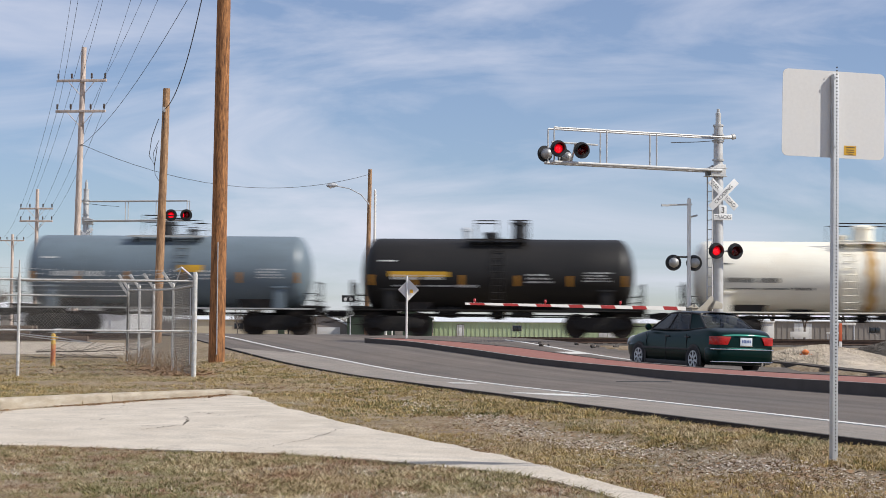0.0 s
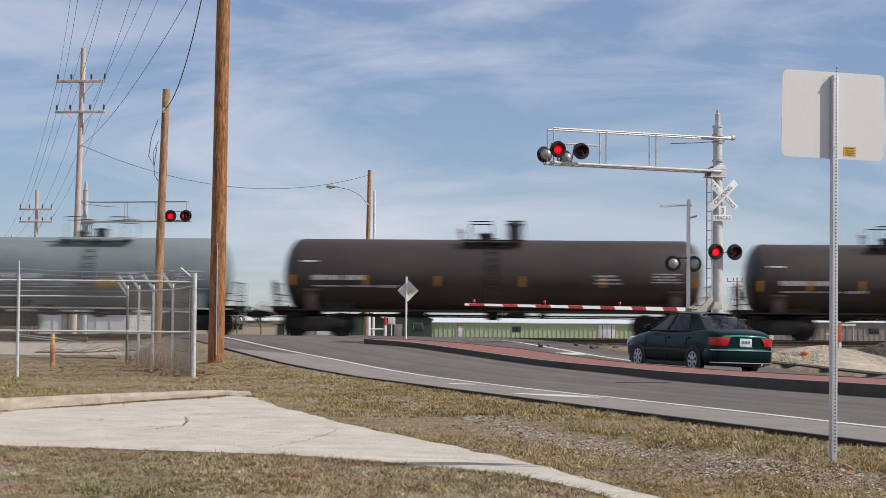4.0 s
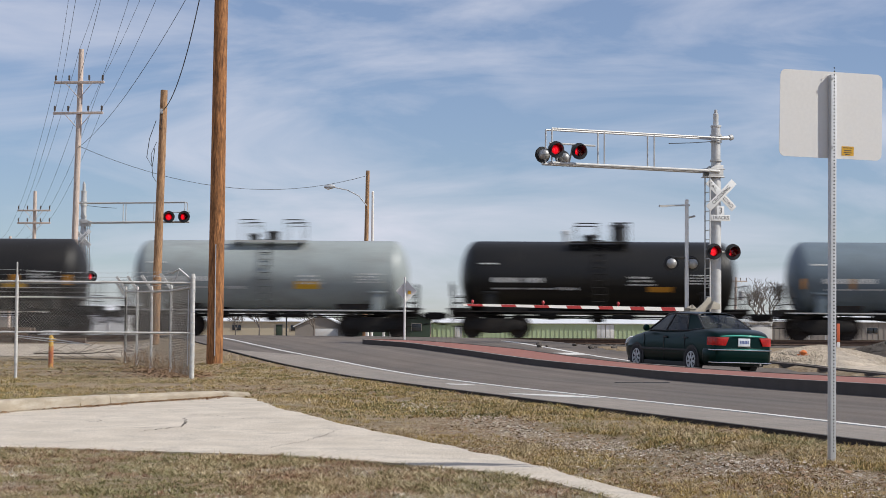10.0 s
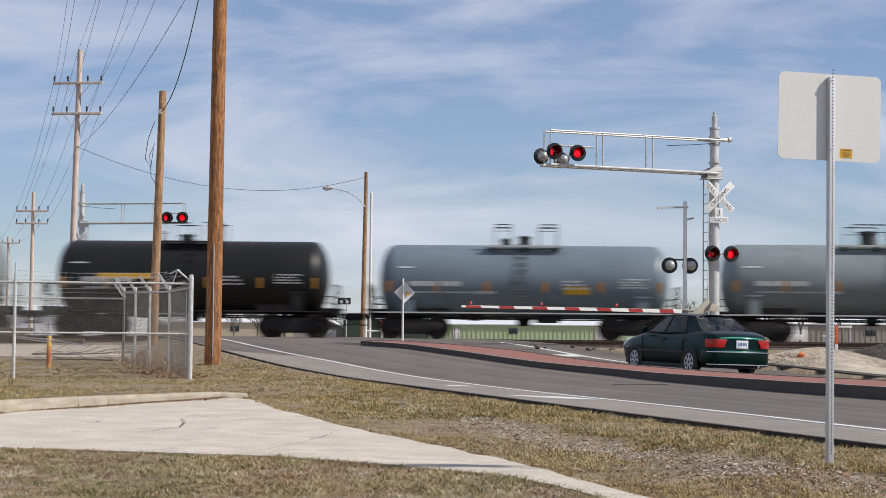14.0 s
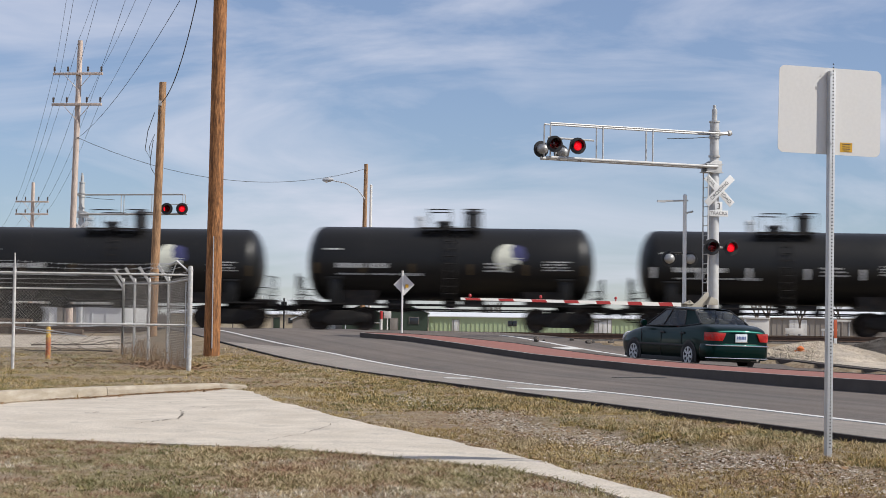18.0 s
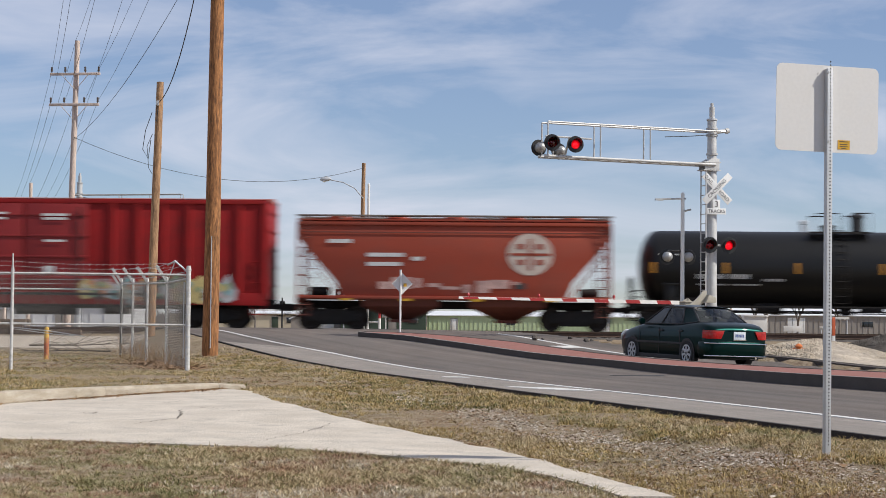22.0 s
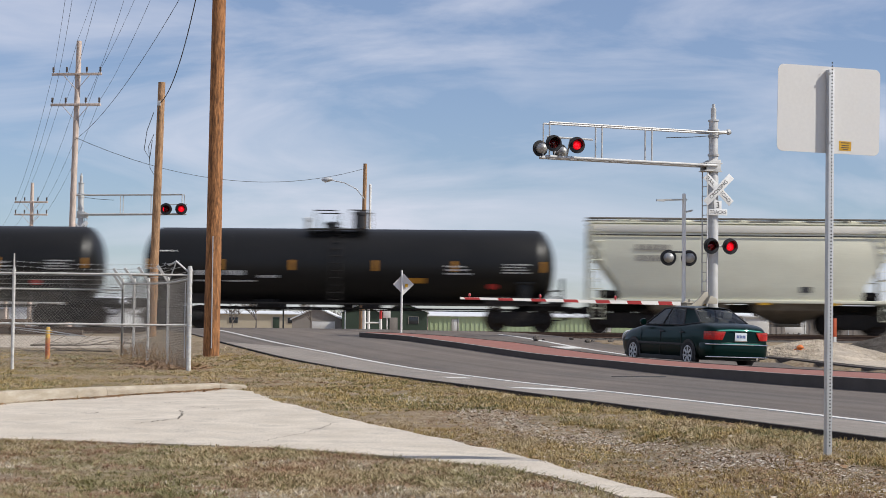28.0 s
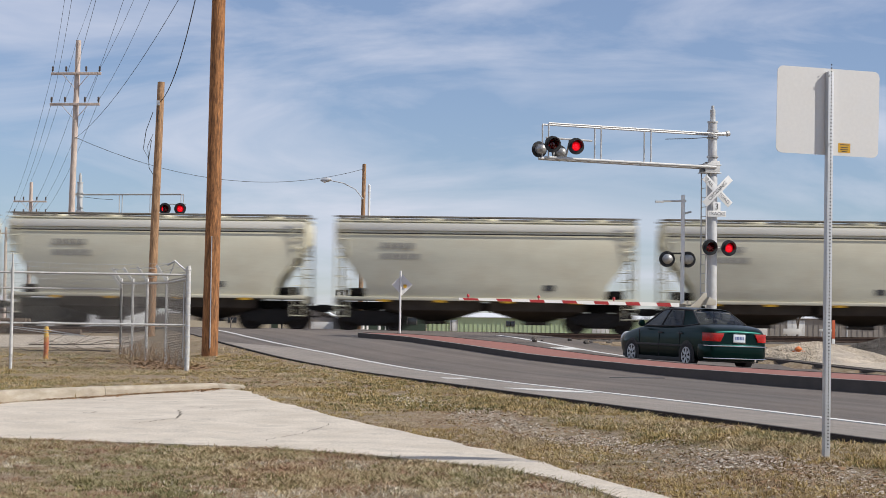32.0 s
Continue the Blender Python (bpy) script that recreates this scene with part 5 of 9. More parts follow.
def wire(a, b, sag, r=0.008, name="overhead_wire"):
    bm = B()
    a, b = Vector(a), Vector(b)
    n = 18
    pts = []
    for i in range(n + 1):
        f = i / n
        p = a + (b - a) * f
        p.z -= sag * 4 * f * (1 - f)
        pts.append(p)
    pipe(bm, pts, r, 5)
    return solo(name, bm, WIRE, "thin black overhead wire between poles", "wire", "overhead wires")


def arm_pt(base, ang, s, z, length=2.44):
    return Vector((base[0] + math.cos(ang) * s * length, base[1] + math.sin(ang) * s * length - 0.1, z))


for zf, zb, ends in ((12.85, 13.85, ((-0.47, -8.9), (0.0, -7.4), (0.47, -5.95))), (11.4, 12.45, ((-0.47, -8.8), (-0.2, -7.9), (0.2, -7.0), (0.47, -6.0)))):
    for s, nx in ends:
        wire(arm_pt((-17.1, 85), radians(-8), s, zf + (1.4 if s == 0 else 0)), (nx, 45.15, zb + (0.5 if s == 0 else 0)), 0.5, 0.007)
for zf, zb in ((12.85, 9.75), (11.4, 8.85)):
    for s in (-0.47, 0.0, 0.47):
        wire(arm_pt((-17.1, 85), radians(-8), s, zf + (1.4 if s == 0 and zf > 12 else 0)), arm_pt((-29.27, 130), radians(-6), s, zb + (1.2 if s == 0 and zf > 12 else 0)), 0.5)
for s in (-0.47, 0.0, 0.47):
    wire(arm_pt((-29.27, 130), radians(-6), s, 9.75), arm_pt((-41.0, 172), radians(-6), s, 9.4), 0.5)
wire((-17.1, 84.8, 9.6), (-4.06, 99.9, 9.6), 1.35, 0.012, "service_wire")
wire((-8.93, 57.9, 8.05), (-5.72, 45.2, 11.6), 0.95, 0.015, "service_wire")
wire((-17.15, 84.9, 9.5), (-5.6, 45.2, 10.9), 0.7, 0.009, "service_wire")


def words(text, size, material, parent, m, label=""):
    """Flat lettering, as a mesh, centred at m (reads along x, faces -y)."""
    cu = bpy.data.curves.new("lettering", "FONT")
    cu.body, cu.size, cu.extrude = text, size, 0.001
    cu.align_x, cu.align_y = "CENTER", "CENTER"
    tmp = bpy.data.objects.new("lettering_source", cu)
    scene.collection.objects.link(tmp)
    me = bpy.data.meshes.new_from_object(tmp.evaluated_get(bpy.context.evaluated_depsgraph_get()))
    bpy.data.objects.remove(tmp)
    me.materials.clear()
    me.materials.append(material)
    return part("lettering", me, material, parent, label, m @ at(0, 0, 0, 90))


# ---- crossing signals ----
LENS = glass("red_lens", (1.0, 0.22, 0.28), 0.92, 0.08)
LIT = glow("lit_red", (1.0, 0.10, 0.20), 1.5)


def lamp_spread(m):
    """The bulb glows strongest at its middle."""
    n, l = m.node_tree.nodes, m.node_tree.links
    co = n.new("ShaderNodeTexCoord")
    di = n.new("ShaderNodeVectorMath")
    di.operation = "DISTANCE"
    di.inputs[1].default_value = (0.142, 0, -0.02)
    l.new(co.outputs["Object"], di.inputs[0])
    mr = n.new("ShaderNodeMapRange")
    mr.inputs["From Min"].default_value, mr.inputs["From Max"].default_value = 0.02, 0.135
    mr.inputs["To Min"].default_value, mr.inputs["To Max"].default_value = 2.3, 0.35
    l.new(di.outputs["Value"], mr.inputs["Value"])
    l.new(mr.outputs["Result"], n["Principled BSDF"].inputs["Emission Strength"])


lamp_spread(LIT)
HOOD = mat("signal_black", (0.016, 0.016, 0.017), 0.5)
HOUSE = mat("signal_silver", (0.40, 0.40, 0.39), 0.4, 0.5, 0.08)
BULBS = []   # (lamp plate, its standing pose, 0 or 1: which of the pair)


def lamp_head(parent, m, side, lit=True):
    """A flashing-light head that faces -y: silver shell, black disc, hood, red lens and a hinged lamp plate behind it."""
    h = part("light_head", shared("head_shell", lambda: finish(lathe(B(), [(0.155, 0.02), (0.16, 0.06), (0.15, 0.20), (0.11, 0.28), (0.04, 0.31), (0.001, 0.312)], at(0, 0, 0, -90), 18, False), "light_head", HOUSE, smooth=60)), HOUSE, parent, "flashing-light head", m)
    part("background", shared("head_disc", lambda: finish(lathe(B(), [(0.150, -0.005), (0.25, -0.005), (0.255, 0.0), (0.25, 0.012), (0.150, 0.012), (0.150, -0.005)], at(0, 0, 0, -90), 28, False), "background", HOOD)), HOOD, h, "round black backing disc")
    part("inner_shell", shared("head_in", lambda: finish(lathe(B(), [(0.148, 0.005), (0.150, 0.19), (0.10, 0.27), (0.001, 0.29)], at(0, 0, 0, -90), 18, False), "inner_shell", HOOD)), HOOD, h)

    def hood():
        bm = B()
        n = 14
        a, b = [], []
        for k in range(n + 1):
            w = math.pi * (-0.12 + 1.24 * k / n)
            d = 0.26 * (0.45 + 0.55 * math.sin(math.pi * k / n))
            a.append(((0.165 * math.cos(w), 0, 0.165 * math.sin(w)), (0.165 * math.cos(w), -d, 0.165 * math.sin(w))))
            b.append(((0.172 * math.cos(w), 0, 0.172 * math.sin(w)), (0.172 * math.cos(w), -d, 0.172 * math.sin(w))))
        rows = [[x[0] for x in a], [x[1] for x in a], [x[1] for x in b], [x[0] for x in b]]
        loft(bm, rows, close=False, caps=False)
        return finish(bm, "hood", HOOD)
    part("hood", shared("head_hood", hood), HOOD, h, "short black visor")
    part("lens", shared("head_lens", lambda: finish(lathe(B(), [(0.001, 0.035), (0.08, 0.028), (0.15, 0.0), (0.15, -0.006), (0.08, 0.022), (0.001, 0.029)], at(0, 0, 0, 90), 24), "lens", LENS, smooth=60)), LENS, h, "round red glass lens")
    if lit:
        # plate hinged at its edge: it swings back into the shell when the lamp is off
        p = part("lamp_plate", shared("lamp_plate", lambda: finish(lathe(B(), [(0.001, -0.003), (0.142, -0.003), (0.142, 0.003), (0.001, 0.003)], at(0.142, 0, 0, -90), 22), "lamp_plate", LIT)), LIT, h, "glowing red lamp plate")
        stand = at(-0.142, 0.014, 0)
        p.matrix_basis = stand
        BULBS.append((p, stand, side))
    return h


def face(v):
    """Turn (degrees about z) by which -y comes to face along v."""
    return math.degrees(math.atan2(v[0], -v[1]))


def crossbuck(parent, m, tracks=True):
    board = mat("reflective_white", (0.80, 0.80, 0.78), 0.45, 0, 0.03, 4, 40, 0.02)
    for ang, txt in ((-45, "RAIL      ROAD"), (45, "CROSSING")):
        mm = m @ at(0, 0 if ang < 0 else -0.014, 0) @ at(0, 0, 0, 0, -ang, 0)
        b = part("crossbuck_blade", shared("xblade", lambda: finish(box(B(), 1.22, 0.008, 0.228), "crossbuck_blade", board, 0.003)), board, parent, "white diagonal blade with black capitals", mm)
        words(txt, 0.165, LETTERK, b, at(0, -0.006, 0), "black capitals")
    if tracks:
        p = part("track_sign", finish(box(B(), 0.25, 0.008, 0.34), "track_sign", board, 0.003), board, parent, "white plate with the number of tracks", m @ at(-0.02, -0.004, -0.52))
        q = part("track_sign", finish(box(B(), 0.62, 0.008, 0.19), "track_sign", board, 0.003), board, parent, "white plate reading tracks", m @ at(-0.02, -0.016, -0.72))
        words("3", 0.27, LETTERK, p, at(0, -0.006, 0.02))
        words("TRACKS", 0.15, LETTERK, q, at(0, -0.006, 0))


def cantilever(base, arm_way, arm_len, z_arm, top, back, flip_ladder=1):
    """A signal mast with a walkway-like arm over the road."""
    g = land_z(base[0], base[1])
    yaw = math.degrees(math.atan2(arm_way[1], arm_way[0])) - 180     # local -x runs along the arm
    m = at(base[0], base[1], g, 0, 0, yaw)
    t = thing("crossing_signal", m, "grey steel crossing signal mast with a cantilever arm and flashing lights", "crossing signal", "crossing signals")
    za = z_arm - g
    tz = top - g
    bm = B()
    lathe(bm, [(0.30, 0.0), (0.30, 0.05), (0.24, 0.05), (0.17, 0.12), (0.165, za - 0.35), (0.15, za - 0.3), (0.145, tz - 0.55)], None, 18)
    part("mast", bm, STEEL, t)
    bm = B()
    lathe(bm, [(0.17, 0.0), (0.17, 0.05), (0.085, 0.06), (0.085, 0.42), (0.05, 0.44), (0.05, 0.55), (0.001, 0.56)], at(0, 0, tz - 0.56), 14)
    part("mast_cap", bm, STEEL, t)
    for z in (za - 0.05, za + 0.35, za + 0.95, za + 1.15):
        bm = B()
        lathe(bm, [(0.15, -0.03), (0.185, -0.03), (0.185, 0.03), (0.15, 0.03)], at(0, 0, z), 18)
        part("clamp", bm, STEEL, t)
    bm = B()
    for dz in (-0.17, 0.08):
        box(bm, 0.62, 0.42, 0.03, at(-0.10, 0, za + dz))
    for yy in (-0.19, 0.19):
        prism(bm, [(-0.36, za - 0.15), (0.16, za - 0.15), (0.16, za + 0.20), (-0.12, za + 0.20), (-0.36, za + 0.06)], 0.025, at(0, yy, 0))
    part("arm_bracket", bm, STEEL, t, bevel=0.008)
    L = arm_len
    for y in (-0.22, 0.22):
        bm = B()
        rod(bm, (0, y, za), (-L, y, za + 0.03), 0.045, seg=10)
        part("lower_chord", bm, STEEL, t)
        bm = B()
        rod(bm, (0.35, y, za + 1.06), (-L + 0.12, y, za + 1.08), 0.028, seg=8)
        part("upper_rail", bm, STEEL, t)
        for x in (-L + 0.12, -4.05, -2.32):
            bm = B()
            rod(bm, (x, y, za + 0.02), (x, y, za + 1.07), 0.024, seg=6)
            part("rail_post", bm, STEEL, t)
    bm = B()
    for k in range(16):
        box(bm, 0.04, 0.46, 0.04, at(-0.3 - k * (L - 0.5) / 15, 0, za + 0.02))
    part("walkway", bm, STEEL, t)
    bm = B()
    rod(bm, (0.55, 0, za + 1.12), (0.1, 0, za + 1.06), 0.06, seg=8)
    lathe(bm, [(0.001, 0), (0.09, 0), (0.09, 0.10), (0.001, 0.10)], at(0.5, 0, za + 1.10, 0, 70, 0), 12)
    part("rail_bracket", bm, STEEL, t)
    bm = B()
    pipe(bm, [(-0.1, -0.2, za + 0.95), (-0.9, -0.25, za + 0.86), (-1.8, -0.2, za + 0.80)], 0.012)
    part("cable", bm, WIRE, t)
    # ladder up the mast
    bm = B()
    x = -0.30 * flip_ladder
    for y in (-0.16, 0.16):
        box(bm, 0.035, 0.02, za - 0.5, at(x, y, (za - 0.5) / 2 + 0.4))
    for k in range(int((za - 0.6) / 0.3)):
        rod(bm, (x, -0.16, 0.55 + k * 0.3), (x, 0.16, 0.55 + k * 0.3), 0.014, seg=5)
    for k in range(4):
        box(bm, 0.22, 0.03, 0.03, at(x / 2, 0, 0.8 + k * 1.3))
    part("ladder", bm, STEEL, t)
    return t, m, za


ARM = (-0.929, -0.370)
mastA, mA, zA = cantilever((8.68, 57.0), ARM, 5.95, 6.07, 8.05, False)
gA = land_z(8.68, 57)
for x, y, z, s in ((-5.78, -0.42, 0.42, 0), (-5.00, -0.42, 0.40, 1)):
    lamp_head(mastA, at(x, y, zA + z, 0, 0, -12), s)
for x, y, z in ((-5.84, 0.42, 0.33), (-5.16, 0.42, 0.25)):
    lamp_head(mastA, at(x, y, zA + z, 0, 0, 180), 0, lit=False)
bm = B()
pipe(bm, [(-5.95, -0.30, zA + 0.62), (-4.4, -0.30, zA + 0.60)], 0.03)
pipe(bm, [(-5.15, -0.30, zA + 0.62), (-5.15, 0, zA + 0.05)], 0.03)
pipe(bm, [(-5.4, -0.3, zA + 0.62), (-5.4, 0.3, zA + 0.62), (-5.4, 0.3, zA + 0.05)], 0.025)
part("light_bracket", bm, STEEL, mastA)
bm = B()
pipe(bm, [(-0.42, -0.24, 3.53 - gA), (0.42, -0.24, 3.53 - gA)], 0.03)
part("light_bracket", bm, STEEL, mastA)
lamp_head(mastA, at(-0.26, -0.34, 3.53 - gA, 0, 0, -12), 0)
lamp_head(mastA, at(0.42, -0.34, 3.53 - gA, 0, 0, -12), 1)
crossbuck(mastA, at(0.06, -0.22, 5.32 - gA, 0, 0, -10))

mastB, mB, zB = cantilever((-19.4, 98.0), (0.985, -0.17), 5.9, 6.75, 9.0, True)
gB = land_z(-19.4, 98)
for x, s in ((-4.95, 0), (-5.80, 1)):
    lamp_head(mastB, at(x, 0.42, zB + 0.28, 0, 0, 196) @ Matrix.Scale(1.25, 4), s)
bm = B()
pipe(bm, [(-6.0, 0, zB + 0.55), (-4.7, 0, zB + 0.55)], 0.03)
part("light_bracket", bm, STEEL, mastB)
lamp_head(mastB, at(0.18, 0.34, 3.82 - gB, 0, 0, 196) @ Matrix.Scale(1.2, 4), 0)
lamp_head(mastB, at(-0.62, 0.34, 3.82 - gB, 0, 0, 196) @ Matrix.Scale(1.2, 4), 1)
crossbuck(mastB, at(-0.05, 0.25, 5.9 - gB, 0, 0, 180), False)

# gate with its striped arm
GX, GY = 7.75, 56.55
gg = land_z(GX, GY)
gate = thing("crossing_gate", at(GX, GY, gg, 0, 0, math.degrees(math.atan2(ARM[1], ARM[0])) - 180), "lowered crossing gate with a red and white striped arm", "crossing gate")
bm = B()
box(bm, 0.40, 0.42, 0.42, at(0.14, 0, 1.16))
box(bm, 0.46, 0.48, 0.04, at(0.14, 0, 1.38))
part("mechanism_box", bm, mat("gate_beige", (0.33, 0.30, 0.24), 0.6), gate, "beige steel mechanism box", bevel=0.03)
bm = B()
rod(bm, (0.1, 0, 0), (0.1, 0, 1.0), 0.11, seg=12)
box(bm, 0.5, 0.5, 0.08, at(0.1, 0, 0.04))
part("pedestal", bm, STEEL, gate)
bm = B()
prism(bm, [(-0.42, 1.16), (-0.10, 1.03), (0.10, 1.10), (0.50, 1.36), (0.86, 1.36), (0.86, 1.52), (0.62, 1.62), (0.62, 1.74), (0.50, 1.74), (0.28, 1.50), (0.02, 1.30)], 0.06, at(0, -0.32, 0))
prism(bm, [(0.50, 1.36), (0.86, 1.36), (0.86, 1.52), (0.62, 1.62)], 0.16, at(0, -0.42, 0))
prism(bm, [(-0.42, 1.16), (-0.10, 1.03), (0.10, 1.10), (0.50, 1.36), (0.30, 1.52)], 0.05, at(0, 0.28, 0))
part("counterweight_arm", bm, mat("gate_grey", (0.36, 0.33, 0.27), 0.6), gate, bevel=0.01)
zt = 1.70 - gg
bm = B()
prism(bm, [(-0.35, zt - 0.055), (-0.35, zt + 0.065), (-7.75, zt + 0.095), (-7.75, zt + 0.03)], 0.035, at(0, -0.32, 0))
arm_part = part("arm", bm, WHITEP, gate, "white arm with red stripes")
k = 0
x = -0.62
while x > -7.6:
    f = (-x - 0.35) / 7.4
    hz = 0.058 * (1 - f) + 0.031 * f
    c = zt + 0.006 + 0.055 * f
    bm = B()
    prism(bm, [(x, c - hz), (x - 0.06, c + hz), (x - 0.54, c + hz), (x - 0.48, c - hz)], 0.040, at(0, -0.32, 0))
    part("stripe", bm, mat("stripe_red", (0.34, 0.02, 0.02), 0.5, 0, 0.1), arm_part, "red slanted stripe")
    x -= 1.08
for x in (-2.62, -5.15, -7.45):
    f = (-x - 0.35) / 7.4
    bm = B()
    rod(bm, (x, -0.32, zt + 0.06), (x, -0.32, zt + 0.17), 0.02, seg=6)
    lathe(bm, [(0.001, 0), (0.045, 0), (0.045, 0.05), (0.025, 0.08), (0.001, 0.085)], at(x, -0.32, zt + 0.13), 10)
    part("arm_lamp", bm, mat("arm_lamp_red", (0.42, 0.03, 0.03), 0.35), arm_part, "small red arm lamp")

PALEST = mat("pale_painted_steel", (0.74, 0.74, 0.72), 0.5, 0.1, 0.06, 5, 60, 0.04)
# signal post beside it, its lights turned away
SP = (7.78, 57.15)
gs = land_z(*SP)
post = thing("signal_post", at(*SP, gs, 0, 0, 14), "thin grey post with two flashing-light heads seen from behind", "signal post")
bm = B()
lathe(bm, [(0.14, 0), (0.14, 0.04), (0.068, 0.06), (0.06, 5.19 - gs), (0.02, 5.22 - gs)], None, 12)
part("post", bm, PALEST, post)
bm = B()
pipe(bm, [(-0.5, 0, 3.35 - gs), (0.28, 0, 3.35 - gs)], 0.03)
part("light_bracket", bm, HOOD, post)
lamp_head(post, at(-0.46, 0.16, 3.17 - gs, 0, 0, 168), 0, lit=False)
lamp_head(post, at(0.24, 0.16, 3.17 - gs, 0, 0, 168), 0, lit=False)
bm = B()
rod(bm, (0.1, 0, 5.02 - gs), (-0.72, -0.1, 4.98 - gs), 0.028, seg=6)
box(bm, 0.26, 0.09, 0.06, at(-0.84, -0.12, 4.96 - gs))
rod(bm, (0.04, 0, 4.62 - gs), (0.28, 0, 4.68 - gs), 0.03, seg=6)
part("top_arm", bm, STEEL, post)

# ---- signs ----
sg = thing("road_sign", at(2.873, 13.3, 0), "blank back of an aluminium road sign on a perforated steel post", "road sign")
bm = B()
box(bm, 0.046, 0.046, 2.98, at(0, 0, 1.38))
sign_yaw = 14
spost = part("post", bm, GALV, sg, "galvanised square tube punched with holes", m=at(0, 0, 0, 0, 0.35, 19), bevel=0.004)
bm = B()
for k in range(112):
    z = 0.10 + k * 0.0254
    lathe(bm, [(0.001, 0), (0.0062, 0), (0.0062, 0.0008), (0.001, 0.0008)], at(0.002, -0.0232, z, 90), 8)
tagged(part("punched_holes", bm, HOOD, spost, "dark row of punched holes"), kind="stuff")
bm = B()
W2, H2, r = 0.412, 0.322, 0.045
out = []
for cx, cz, a0 in ((W2 - r, H2 - r, 0), (-W2 + r, H2 - r, 90), (-W2 + r, -H2 + r, 180), (W2 - r, -H2 + r, 270)):
    for k in range(6):
        a = radians(a0 + 18 * k)
        out.append((cx + r * math.cos(a), cz + r * math.sin(a)))
prism(bm, out, 0.004)
panel = part("panel", bm, ALU, sg, "bare grey aluminium panel with rounded corners", m=at(0.012, 0.031, 2.575, 0, 1.0, sign_yaw))
bm = B()
box(bm, 0.098, 0.001, 0.070, at(0.135, -0.003, -0.262))
stick = part("sticker", bm, YELP, panel, "small yellow maker's sticker")
bm = B()
for z, w in ((0.024, 0.07), (0.004, 0.06), (-0.012, 0.064), (-0.026, 0.04)):
    box(bm, w, 0.0008, 0.005, at(0.135, -0.0042, -0.262 + z))
part("sticker_print", bm, LETTERK, stick)
for z in (2.84, 2.33):
    bm = B()
    lathe(bm, [(0.001, 0.004), (0.010, 0.003), (0.012, 0.0)], at(0.006, -0.026, z, 90), 8)
    part("bolt", bm, GALV, sg)

ms = thing("median_sign", at(-1.10, 55.6, road_z(-1.1, 55.6) + 0.15), "small diamond sign seen from behind on a thin post", "road sign")
bm = B()
rod(bm, (0, 0, 0), (0.0, 0, 1.95), 0.032, seg=8)
part("post", bm, WHITEP, ms)
bm = B()
prism(bm, [(-0.33, 0), (0, -0.33), (0.33, 0), (0, 0.33)], 0.006)
part("panel", bm, ALU, ms, "grey diamond panel", m=at(0.05, 0.05, 1.52, 0, 0, 14))
bm = B()
box(bm, 0.10, 0.004, 0.10, at(0.14, 0.03, 1.48, 0, 0, 14))
part("sticker", bm, YELP, ms)

# ---- fence ----
LINKW = mat("chain_wire", (0.20, 0.185, 0.165), 0.75, 0.0, 0.1, 9, 80, 0.0)


FPOST = mat("weathered_zinc", (0.56, 0.55, 0.525), 0.7, 0.0, 0.22, 9, 60, 0.2, (0.36, 0.35, 0.33), 0.6, 8.0)


def mesh_panel(t, a, b, z0, z1):
    """Chain-link wire between two posts: two crossing sets of thin wires."""
    a, b = Vector((a[0], a[1], 0)), Vector((b[0], b[1], 0))
    d = b - a
    L = d.length
    d.normalize()
    side = Vector((-d.y, d.x, 0)) * 0.0016
    H = z1 - z0
    vs, fs = [], []
    step = 0.072
    for dirn in (1, -1):
        s = -H
        while s < L + H:
            p0, p1 = s, s + dirn * H
            q0, q1 = 0.0, 1.0
            lo, hi = (0 - p0) / (p1 - p0), (L - p0) / (p1 - p0)
            q0, q1 = max(0, min(lo, hi)), min(1, max(lo, hi))
            if q1 - q0 > 0.01:
                i = len(vs)
                for q in (q0, q1):
                    c = a + d * (p0 + (p1 - p0) * q) + Vector((0, 0, z0 + H * q))
                    w = Vector((0, 0, 0.0014)) + d * 0.0014 * -dirn
                    vs += [c + w, c - w * 0.5 + side, c - w * 0.5 - side]
                fs += [(i, i + 1, i + 4, i + 3), (i + 1, i + 2, i + 5, i + 4), (i + 2, i, i + 3, i + 5)]
            s += step
    me = bpy.data.meshes.new("chain_link")
    me.from_pydata(vs, [], fs)
    me.materials.append(LINKW)
    return tagged(part("chain_link", me, LINKW, t, "diamond chain-link wire"), kind="stuff")


